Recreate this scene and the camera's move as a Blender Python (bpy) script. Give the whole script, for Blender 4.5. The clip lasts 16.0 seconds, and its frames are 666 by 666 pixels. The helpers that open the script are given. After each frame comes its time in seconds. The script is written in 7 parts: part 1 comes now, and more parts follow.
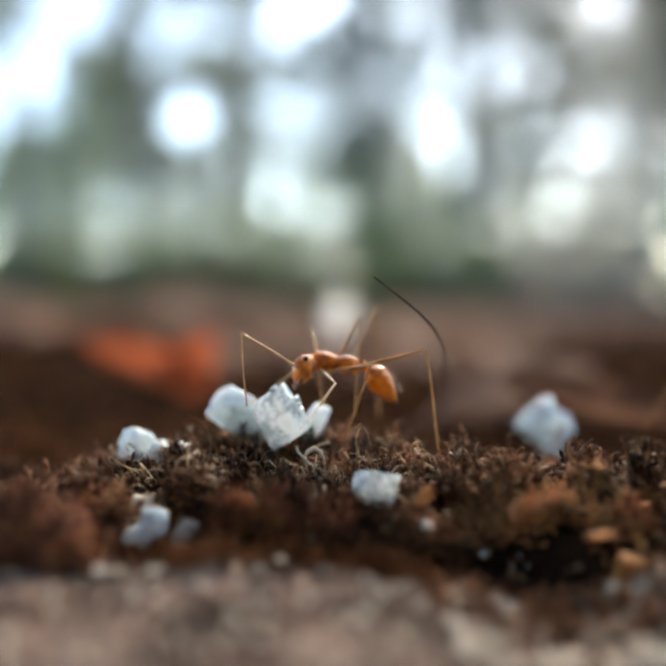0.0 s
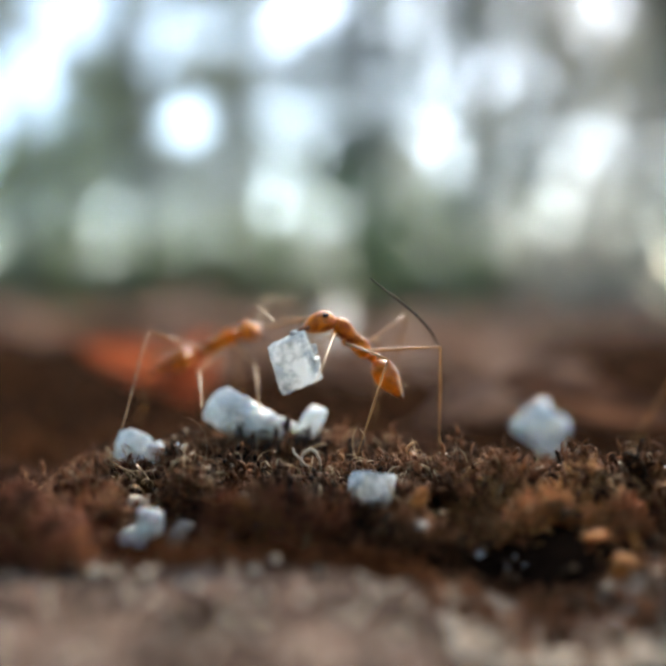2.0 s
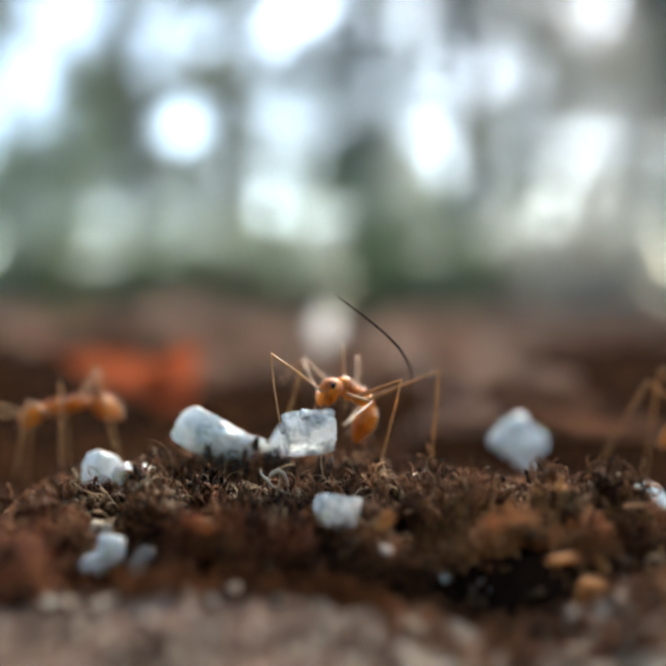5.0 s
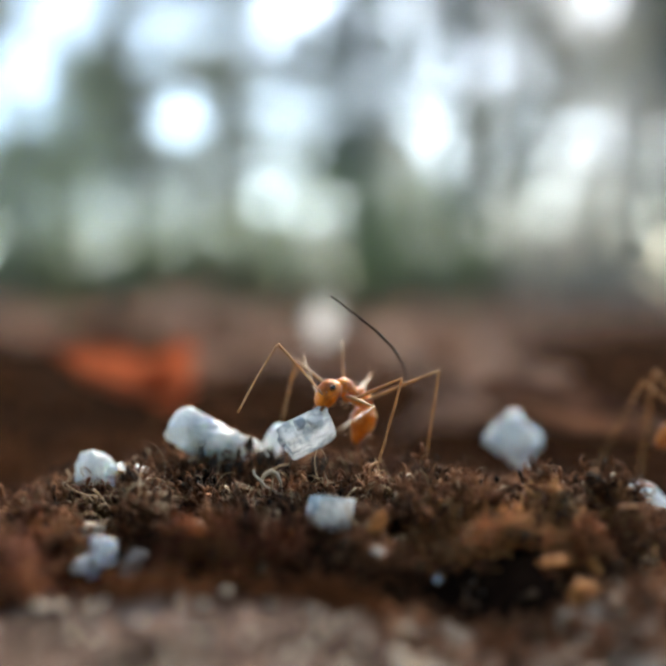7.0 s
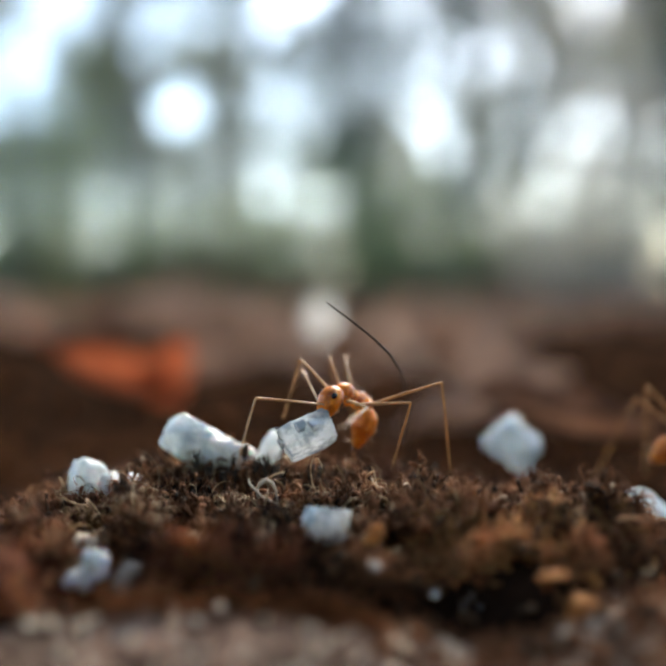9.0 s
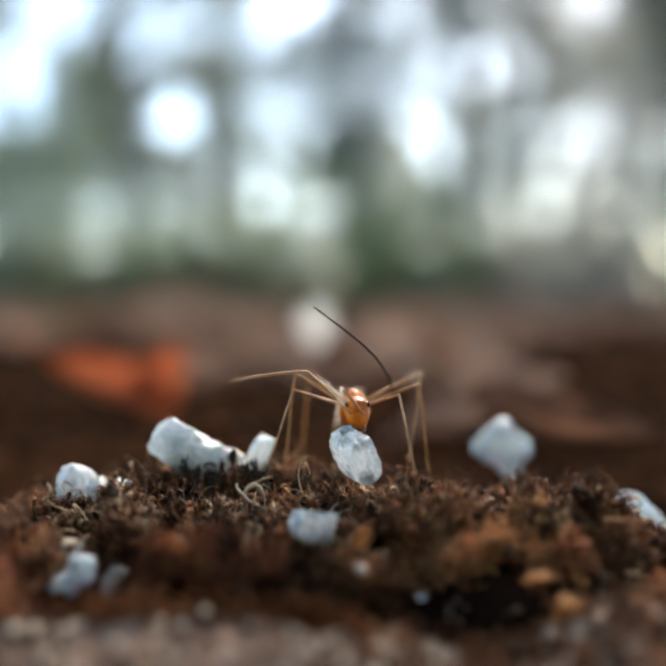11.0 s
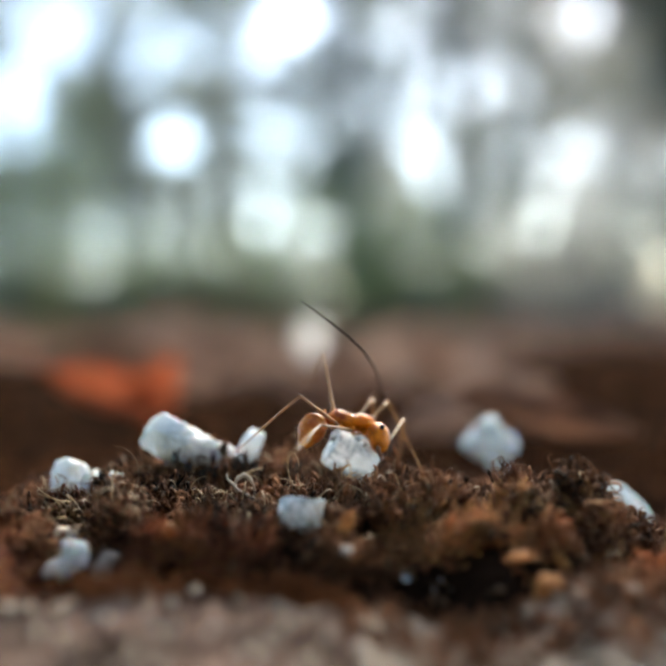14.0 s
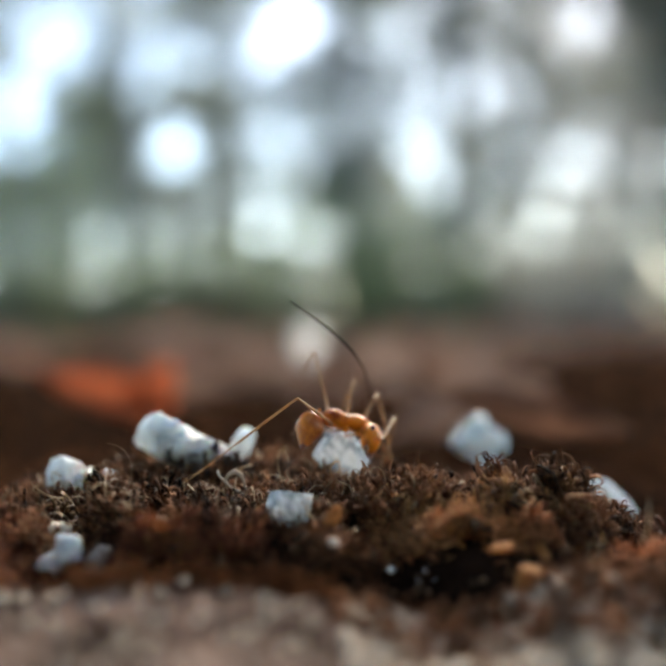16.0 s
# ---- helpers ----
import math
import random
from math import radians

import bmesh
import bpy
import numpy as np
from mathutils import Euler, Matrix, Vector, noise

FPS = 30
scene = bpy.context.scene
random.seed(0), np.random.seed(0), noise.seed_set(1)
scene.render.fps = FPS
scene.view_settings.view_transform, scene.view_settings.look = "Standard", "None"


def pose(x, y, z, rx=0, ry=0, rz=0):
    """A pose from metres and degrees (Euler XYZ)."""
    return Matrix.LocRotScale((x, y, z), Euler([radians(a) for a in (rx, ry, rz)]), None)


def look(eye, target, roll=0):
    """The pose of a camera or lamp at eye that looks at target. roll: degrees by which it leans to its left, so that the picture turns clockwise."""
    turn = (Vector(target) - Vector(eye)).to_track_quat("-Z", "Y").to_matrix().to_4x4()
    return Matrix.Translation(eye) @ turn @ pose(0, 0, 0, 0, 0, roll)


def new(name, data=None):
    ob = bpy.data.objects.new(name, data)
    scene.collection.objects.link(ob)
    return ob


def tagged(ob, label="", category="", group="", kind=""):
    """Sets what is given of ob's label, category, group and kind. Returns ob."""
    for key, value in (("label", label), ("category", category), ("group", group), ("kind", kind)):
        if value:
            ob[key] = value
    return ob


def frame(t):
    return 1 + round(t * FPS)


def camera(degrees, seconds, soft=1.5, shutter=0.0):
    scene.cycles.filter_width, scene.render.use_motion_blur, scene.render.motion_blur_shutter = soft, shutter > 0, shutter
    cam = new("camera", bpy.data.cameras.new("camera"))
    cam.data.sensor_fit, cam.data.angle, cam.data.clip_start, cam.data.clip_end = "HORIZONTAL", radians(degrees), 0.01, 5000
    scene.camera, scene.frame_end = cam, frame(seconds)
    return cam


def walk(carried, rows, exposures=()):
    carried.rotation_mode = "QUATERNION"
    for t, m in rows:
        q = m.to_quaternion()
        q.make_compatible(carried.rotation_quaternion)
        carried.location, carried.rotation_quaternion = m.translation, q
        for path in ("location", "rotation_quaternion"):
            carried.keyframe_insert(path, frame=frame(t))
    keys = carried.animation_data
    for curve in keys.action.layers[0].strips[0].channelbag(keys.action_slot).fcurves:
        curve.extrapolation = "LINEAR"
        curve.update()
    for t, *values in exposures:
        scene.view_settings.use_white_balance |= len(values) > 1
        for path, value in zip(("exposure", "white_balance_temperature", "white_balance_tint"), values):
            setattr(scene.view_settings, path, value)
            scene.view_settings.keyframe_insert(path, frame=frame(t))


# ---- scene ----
MM = 0.001          # everything below is written in millimetres


def at(x, y, z, yaw=0, pitch=0, roll=0):
    """A pose in millimetres: heading, nose up, lean, in degrees."""
    return pose(x * MM, y * MM, z * MM, 0, 0, yaw) @ pose(0, 0, 0, pitch) @ pose(0, 0, 0, 0, roll)


# ---- camera: a phone with a macro lens, held low over the ground ----
cam = camera(40, 16.0, soft=3.0)
cam.data.dof.use_dof = True
cam.data.dof.focus_distance = 0.0351
cam.data.dof.aperture_fstop = 20.5
cam.data.dof.aperture_blades = 0
CAMERA_ROWS = [
    (0.0, 0.000, -37.000, 6.000, -0.00, -1.50, -0.00),
    (0.5, -0.047, -37.027, 5.962, -0.04, -1.51, -0.02),
    (1.0, 0.049, -37.087, 5.937, -0.02, -1.30, -0.01),
    (1.5, -0.029, -37.119, 5.852, -0.18, -1.23, 0.02),
    (2.0, 0.113, -37.063, 5.851, -0.07, -1.19, 0.08),
    (2.5, 0.141, -37.109, 6.001, -0.18, -1.18, 0.09),
    (3.0, 0.324, -37.272, 6.050, -0.16, -0.93, 0.16),
    (3.5, 0.651, -37.337, 6.129, -0.31, -0.68, 0.25),
    (4.0, 0.929, -37.034, 6.238, -0.25, -0.76, 0.35),
    (6.5, 1.540, -36.511, 6.810, -0.30, -1.51, 0.73),
    (7.0, 1.538, -36.469, 6.799, -0.28, -1.56, 0.69),
    (7.5, 1.654, -36.115, 7.141, -0.25, -1.94, 0.70),
    (8.0, 1.705, -36.002, 7.456, -0.28, -2.11, 0.77),
    (8.5, 1.665, -35.983, 7.351, -0.28, -2.11, 0.74),
    (9.0, 1.662, -35.955, 7.377, -0.33, -2.08, 0.68),
    (11.5, 2.094, -36.074, 7.148, -0.51, -1.48, 1.08),
    (12.0, 2.075, -36.297, 6.935, -0.47, -1.21, 1.14),
    (12.5, 1.958, -36.896, 6.660, -0.56, -0.63, 1.13),
    (13.0, 1.937, -36.831, 6.571, -0.66, -0.48, 1.12),
    (13.5, 2.191, -36.864, 6.516, -0.71, -0.44, 1.29),
    (14.0, 2.457, -36.941, 6.170, -0.64, -0.31, 1.42),
    (14.5, 2.550, -37.182, 5.922, -0.66, -0.19, 1.50),
    (15.0, 2.875, -37.721, 6.063, -0.62, 0.16, 1.64),
    (15.5, 3.208, -37.620, 6.294, -0.65, 0.03, 1.85),
    (16.0, 2.978, -37.769, 5.893, -0.55, 0.06, 1.73),
]
walk(cam, [(t, at(x, y, z, yaw, pitch, roll) @ pose(0, 0, 0, 90)) for t, x, y, z, yaw, pitch, roll in CAMERA_ROWS],
     exposures=[(0.0, 2.81, 6960, 7), (4.0, 2.81, 6960, 7), (7.0, 2.77, 6960, 7), (8.5, 2.71, 6960, 7), (11.5, 2.73, 6960, 7),
               (12.5, 2.81, 6960, 7), (15.0, 2.81, 6960, 7), (15.4, 2.62, 6960, 7), (16.0, 2.62, 6960, 7)])

# ---- daylight: a bright hazy sky over a wood ----
world = bpy.data.worlds.new("sky")
scene.world = world
world.use_nodes = True
wn = world.node_tree.nodes
sky = wn.new("ShaderNodeTexSky")
sky.sky_type = "NISHITA"
sky.sun_disc = False
sky.sun_elevation = radians(38)
sky.sun_rotation = radians(20)
sky.air_density, sky.dust_density, sky.ozone_density = 1.0, 0.8, 2.6
wn["Background"].inputs["Strength"].default_value = 0.141
world.node_tree.links.new(sky.outputs[0], wn["Background"].inputs["Color"])
sun = new("sun", bpy.data.lights.new("sun", "SUN"))
sun.data.energy, sun.data.angle, sun.data.color = 4.9, radians(20), (1.0, 0.93, 0.83)
sun.matrix_world = look((0, 0, 0), (-0.27, -0.74, -0.62))


# ---- materials ----
def material(name, dark, light, scale, rough=0.7, bump=0.3, fine=6.0, island=0.0, subsurface=0.0, transmission=0.0,
             contrast=(0.35, 0.65), specular=0.4, third=None, thin=0.0):
    """Two colours mixed by noise at two scales (scale: waves in a metre), with a fine relief; island: how far single pieces differ."""
    m = bpy.data.materials.new(name)
    m.use_nodes = True
    nt = m.node_tree
    n, link = nt.nodes, nt.links.new
    bsdf = n["Principled BSDF"]
    co = n.new("ShaderNodeNewGeometry") if island else n.new("ShaderNodeTexCoord")
    place = co.outputs["Position"] if island else co.outputs["Object"]
    a = n.new("ShaderNodeTexNoise")
    a.inputs["Scale"].default_value, a.inputs["Detail"].default_value = scale, 5.0
    b = n.new("ShaderNodeTexNoise")
    b.inputs["Scale"].default_value, b.inputs["Detail"].default_value = scale * fine, 3.0
    link(place, a.inputs["Vector"])
    link(place, b.inputs["Vector"])
    mix = n.new("ShaderNodeMath")
    mix.operation = "MULTIPLY_ADD"
    mix.inputs[1].default_value = 0.35
    link(b.outputs["Fac"], mix.inputs[0])
    low = n.new("ShaderNodeMath")
    low.operation = "MULTIPLY_ADD"
    low.inputs[1].default_value, low.inputs[2].default_value = 1.0 - island, -0.17 + island * 0.25
    link(a.outputs["Fac"], low.inputs[0])
    link(low.outputs[0], mix.inputs[2])
    value = mix.outputs[0]
    if island:
        add = n.new("ShaderNodeMath")
        add.operation = "MULTIPLY_ADD"
        add.inputs[1].default_value = island
        link(co.outputs["Random Per Island"], add.inputs[0])
        link(value, add.inputs[2])
        value = add.outputs[0]
    ramp = n.new("ShaderNodeValToRGB")
    ramp.color_ramp.elements[0].position, ramp.color_ramp.elements[1].position = contrast
    ramp.color_ramp.elements[0].color, ramp.color_ramp.elements[1].color = (*dark, 1), (*light, 1)
    if third:
        e = ramp.color_ramp.elements.new(min(0.98, contrast[1] + 0.15))
        e.color = (*third, 1)
    link(value, ramp.inputs["Fac"])
    link(ramp.outputs["Color"], bsdf.inputs["Base Color"])
    rmap = n.new("ShaderNodeMapRange")
    rmap.inputs["To Min"].default_value, rmap.inputs["To Max"].default_value = rough - 0.1, min(1.0, rough + 0.15)
    link(b.outputs["Fac"], rmap.inputs["Value"])
    link(rmap.outputs[0], bsdf.inputs["Roughness"])
    bsdf.inputs["Specular IOR Level"].default_value = specular
    if bump:
        bp = n.new("ShaderNodeBump")
        bp.inputs["Strength"].default_value, bp.inputs["Distance"].default_value = bump, 0.3 / (scale * fine)
        link(b.outputs["Fac"], bp.inputs["Height"])
        link(bp.outputs["Normal"], bsdf.inputs["Normal"])
    if subsurface:
        bsdf.inputs["Subsurface Weight"].default_value = subsurface
        bsdf.inputs["Subsurface Radius"].default_value = (1.0, 0.7, 0.5)
        bsdf.inputs["Subsurface Scale"].default_value = 0.0004
    if transmission:
        bsdf.inputs["Transmission Weight"].default_value = transmission
    if thin:
        # light passes through a thin leaf
        tr = n.new("ShaderNodeBsdfTranslucent")
        link(ramp.outputs["Color"], tr.inputs["Color"])
        ms = n.new("ShaderNodeMixShader")
        ms.inputs[0].default_value = thin
        link(bsdf.outputs[0], ms.inputs[1])
        link(tr.outputs[0], ms.inputs[2])
        link(ms.outputs[0], n["Material Output"].inputs["Surface"])
    return m


# albedo below real soil: shade over the ground is put into this colour
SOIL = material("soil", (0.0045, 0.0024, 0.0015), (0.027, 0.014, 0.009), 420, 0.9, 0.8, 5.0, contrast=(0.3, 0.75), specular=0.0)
MOSS = material("dry_moss", (0.008, 0.003, 0.0016), (0.33, 0.145, 0.072), 420, 0.65, 0.2, 8.0, island=0.16,
                contrast=(0.42, 0.68), third=(0.66, 0.4, 0.22), thin=0.25, specular=0.07)
RUST = material("rusty_fibre", (0.06, 0.02, 0.008), (0.68, 0.29, 0.135), 300, 0.6, 0.2, 8.0, island=0.3, contrast=(0.32, 0.66), thin=0.42, specular=0.1)
OCHRE = material("ochre_moss_fibre", (0.035, 0.012, 0.005), (0.66, 0.34, 0.15), 300, 0.55, 0.2, 8.0, island=0.25, contrast=(0.32, 0.64), third=(0.72, 0.45, 0.19), thin=0.4, specular=0.15)
DARK_MOSS = material("furry_dark_moss", (0.018, 0.007, 0.0045), (0.42, 0.165, 0.095), 420, 0.6, 0.2, 8.0, island=0.35,
                     contrast=(0.37, 0.68), third=(0.55, 0.28, 0.1), thin=0.5, specular=0.15)
BROWN = material("red_brown_moss", (0.006, 0.0025, 0.0018), (0.21, 0.082, 0.046), 420, 0.65, 0.2, 8.0, island=0.16, contrast=(0.4, 0.72), third=(0.52, 0.27, 0.15), thin=0.25, specular=0.06)
OLIVE = material("olive_moss", (0.01, 0.006, 0.0025), (0.18, 0.1, 0.042), 420, 0.6, 0.2, 8.0, island=0.16, contrast=(0.4, 0.66), third=(0.42, 0.3, 0.12), thin=0.3, specular=0.1)
# moss darkened to carry the hollow's shade; lip and litter crumbs share it
SHADE_MOSS = material("shade_toned_moss", (0.012, 0.005, 0.003), (0.15, 0.06, 0.028), 300, 0.9, 0.2, 8.0, island=0.35, contrast=(0.35, 0.75), specular=0.0)
STRAW = material("straw_thread", (0.16, 0.075, 0.03), (0.6, 0.42, 0.25), 400, 0.45, 0.2, 8.0, island=0.6, contrast=(0.25, 0.8), thin=0.25, specular=0.3)
BARK_DUST = material("pale_bark", (0.025, 0.014, 0.01), (0.112, 0.072, 0.057), 330, 0.9, 0.7, 5.0, contrast=(0.36, 0.62), third=(0.28, 0.21, 0.175), specular=0.03)
CRUMB = material("soil_crumb", (0.015, 0.008, 0.005), (0.18, 0.105, 0.062), 300, 0.7, 0.5, 6.0, island=0.6, contrast=(0.3, 0.85), third=(0.2, 0.13, 0.09), specular=0.06)
CRYSTAL = material("sugar", (0.64, 0.71, 0.75), (0.92, 0.95, 0.96), 700, 0.4, 0.7, 4.0, subsurface=0.5, transmission=0.1, specular=0.35, thin=0.38)
CLEAR = material("clear_sugar", (0.4, 0.45, 0.49), (0.94, 0.96, 0.97), 1300, 0.16, 1.0, 3.0, subsurface=0.15, transmission=0.35, specular=0.6, contrast=(0.38, 0.56), thin=0.3)
CHIP = material("bark_chip", (0.24, 0.17, 0.12), (0.8, 0.66, 0.52), 300, 0.85, 0.5, 6.0, island=0.6, contrast=(0.3, 0.8), specular=0.03)
FLAKE = material("orange_flake", (0.34, 0.12, 0.035), (0.8, 0.38, 0.13), 700, 0.6, 0.6, 5.0, specular=0.15, thin=0.35)
TAN_STONE = material("tan_grit", (0.5, 0.4, 0.28), (0.8, 0.7, 0.55), 900, 0.6, 0.4)
PALE_STONE = material("pale_stone", (0.2, 0.14, 0.11), (0.46, 0.36, 0.3), 900, 0.65, 0.8)
PETAL = material("white_petal", (0.78, 0.76, 0.75), (0.9, 0.89, 0.88), 200, 0.5, 0.2, thin=0.6)
AMBER = material("amber_cuticle", (0.3, 0.05, 0.001), (0.82, 0.235, 0.004), 1500, 0.42, 0.9, 3.0, subsurface=0.3, specular=0.4, contrast=(0.36, 0.6), thin=0.15)
AMBER_DARK = material("gaster_cuticle", (0.4, 0.11, 0.006), (0.74, 0.27, 0.02), 1200, 0.36, 0.4, 5.0, subsurface=0.3, specular=0.55, contrast=(0.36, 0.62), thin=0.3)
LIMB = material("leg_cuticle", (0.23, 0.108, 0.034), (0.4, 0.22, 0.09), 1500, 0.45, 0.1, 6.0, subsurface=0.2)
EYE = material("black_eye", (0.006, 0.004, 0.004), (0.02, 0.012, 0.01), 3000, 0.2, 0.1)
JAW = material("brown_jaw", (0.10, 0.03, 0.008), (0.22, 0.07, 0.015), 2000, 0.35, 0.1)
FIBRE = material("dark_fibre", (0.008, 0.006, 0.005), (0.045, 0.03, 0.02), 900, 0.6, 0.2, specular=0.12)
DARK_SHOOT = material("dark_shoot", (0.006, 0.005, 0.005), (0.05, 0.03, 0.018), 900, 0.5, 0.2, specular=0.3)
LEAF_RED = material("red_dead_leaf", (0.34, 0.095, 0.042), (0.62, 0.22, 0.11), 120, 0.6, 0.3, 6.0, thin=0.4, specular=0.05)
LEAF_BROWN = material("brown_dead_leaf", (0.11, 0.06, 0.042), (0.34, 0.21, 0.15), 110, 0.65, 0.3, 6.0, thin=0.15, specular=0.03)
LEAF_GREY = material("grey_dead_leaf", (0.2, 0.14, 0.115), (0.55, 0.41, 0.34), 110, 0.65, 0.3, 6.0, thin=0.15, specular=0.03)
# tree bark and leaves greyed and lightened: distant haze is mixed into their colour
TREE_BARK = material("tree_bark", (0.13, 0.14, 0.14), (0.26, 0.275, 0.275), 14, 0.85, 0.8, 5.0)
PALE_TREE_BARK = material("pale_tree_bark", (0.28, 0.27, 0.25), (0.5, 0.48, 0.45), 9, 0.8, 0.5, 5.0)
FOLIAGE = material("leaves", (0.12, 0.155, 0.142), (0.175, 0.205, 0.186), 3, 0.4, 0.0, 6.0, island=0.4, thin=0.62)
# leaf colour lifted to stand in for bright haze on the right
HAZE_FOLIAGE = material("haze_paled_leaves", (0.3, 0.3, 0.28), (0.46, 0.45, 0.42), 3, 0.45, 0.0, 6.0, island=0.4, thin=0.6)
DRY_FOLIAGE = material("dry_leaves", (0.17, 0.125, 0.105), (0.36, 0.28, 0.24), 3, 0.5, 0.0, 6.0, island=0.4, thin=0.4)
SHRUB = material("shrub_leaves", (0.14, 0.185, 0.085), (0.25, 0.3, 0.15), 3, 0.45, 0.0, 6.0, island=0.4, thin=0.6)
DROP = material("water_drop", (0.9, 0.9, 0.9), (0.95, 0.95, 0.95), 500, 0.12, 0.0, transmission=0.4, specular=0.5)


# ---- building helpers ----
def part(name, bm, mat, parent=None, label="", smooth=True, mm=True):
    """Links a bmesh as one mesh object, under its thing if it has one."""
    if mm:
        bm.transform(Matrix.Diagonal((MM, MM, MM, 1)))
    me = bpy.data.meshes.new(name)
    bm.normal_update()
    bm.to_mesh(me)
    bm.free()
    me.materials.append(mat)
    if smooth:
        me.polygons.foreach_set("use_smooth", [True] * len(me.polygons))
    ob = new(name, me)
    ob.parent = parent
    if label:
        ob["label"] = label
    return ob


def raw(name, verts, faces, mat, parent=None, smooth=True, scale=MM):
    """Links a mesh from arrays of corners and faces."""
    me = bpy.data.meshes.new(name)
    me.from_pydata((np.asarray(verts) * scale).tolist(), [], np.asarray(faces).tolist())
    me.materials.append(mat)
    if smooth:
        me.polygons.foreach_set("use_smooth", [True] * len(me.polygons))
    me.update()
    ob = new(name, me)
    ob.parent = parent
    return ob


def loft(bm, rings, sides=14):
    """A closed body along a line of rings: (centre, half width across, half height, tilt of the ring in degrees)."""
    loops = []
    for (x, y, z), ry, rz, tilt in rings:
        c, s = math.cos(radians(tilt)), math.sin(radians(tilt))
        loops.append([bm.verts.new((x - math.sin(2 * math.pi * k / sides) * rz * s,
                                    y + math.cos(2 * math.pi * k / sides) * ry,
                                    z + math.sin(2 * math.pi * k / sides) * rz * c)) for k in range(sides)])
    for a, b in zip(loops, loops[1:]):
        for k in range(sides):
            bm.faces.new((a[k], a[(k + 1) % sides], b[(k + 1) % sides], b[k]))
    bm.faces.new(loops[0][::-1])
    bm.faces.new(loops[-1])
    bmesh.ops.recalc_face_normals(bm, faces=bm.faces)


def tube(bm, points, radii, sides=6):
    """A tapered tube through points."""
    pts = [Vector(p) for p in points]
    loops = []
    for i, p in enumerate(pts):
        d = (pts[min(i + 1, len(pts) - 1)] - pts[max(i - 1, 0)]).normalized()
        u = d.cross(Vector((0.13, 0.31, 0.94))).normalized()
        w = d.cross(u)
        loops.append([bm.verts.new(p + radii[i] * (math.cos(2 * math.pi * k / sides) * u + math.sin(2 * math.pi * k / sides) * w)) for k in range(sides)])
    for a, b in zip(loops, loops[1:]):
        for k in range(sides):
            bm.faces.new((a[k], a[(k + 1) % sides], b[(k + 1) % sides], b[k]))
    bm.faces.new(loops[0][::-1])
    bm.faces.new(loops[-1])


def ball(bm, m, level=2):
    bmesh.ops.create_icosphere(bm, subdivisions=level, radius=1.0, matrix=m)


def place(x, y, z, sx=1, sy=1, sz=1, rx=0, ry=0, rz=0):
    return Matrix.LocRotScale((x, y, z), Euler([radians(a) for a in (rx, ry, rz)]), (sx, sy, sz))


# ---- the ground: one sheet from under the lens to the horizon ----
def waves(x, y, seed, size):
    """Smooth uneven relief, about -1 to 1."""
    rnd = np.random.RandomState(seed)
    out = np.zeros_like(x, dtype=float)
    for k in range(9):
        a, ph = rnd.uniform(0, 2 * np.pi), rnd.uniform(0, 2 * np.pi)
        f = 2 * np.pi / (size * rnd.uniform(0.6, 1.7))
        out += np.sin((x * np.cos(a) + y * np.sin(a)) * f + ph)
    return out / 3.6


def bump_at(x, y, cx, cy, rx, ry, h):
    return h * np.exp(-((x - cx) / rx) ** 2 - ((y - cy) / ry) ** 2)


# where the grains lie and feet stand: place, height of the soil, reach
SITES = [(-3.3, 2.2, -0.2, 1.8), (-0.7, 2.4, -0.2, 1.0), (-2.0, -0.6, -1.25, 2.0), (-8.0, 1.7, -0.75, 2.0), (1.55, -5.2, -1.2, 1.5), (-5.8, -6.5, -2.5, 1.8),
         (-6.8, -4.5, -1.45, 0.8), (11.0, 9.8, -1.7, 2.2), (16.5, 4.0, -3.3, 1.4), (1.5, -0.2, -1.0, 1.8), (3.1, -7.0, -1.5, 0.6), (5.2, -5.95, -2.6, 0.5)]
# cushions of moss: place, reach to the sides and forward, height
CUSHIONS = [(-2.4, -6.0, 2.4, 0.9, 1.0), (-9.6, -8.4, 2.3, 1.5, 2.0), (-4.6, -5.0, 0.9, 0.7, 0.5), (7.3, -6.3, 2.0, 0.8, 0.85), (4.2, -6.6, 0.7, 0.6, 0.3),
            (9.6, -4.3, 2.2, 1.2, 0.7), (5.6, -3.6, 1.3, 0.9, 0.5), (-9.4, -4.2, 2.0, 1.0, 0.9), (10.3, -6.4, 1.2, 0.7, 0.4), (1.2, -6.6, 1.3, 0.7, 0.4)]
# hollows between them
HOLLOWS = [(-2.3, -7.6, 3.3, 0.75, -2.0), (6.0, -7.75, 3.2, 0.8, -2.0), (2.4, -8.0, 1.6, 0.7, -0.8), (12.0, -5.9, 1.1, 0.8, -1.4), (6.0, -5.2, 0.9, 0.5, -0.6), (-7.0, -7.2, 1.0, 0.7, -0.6), (-9.8, -0.8, 2.6, 1.6, -0.6)]


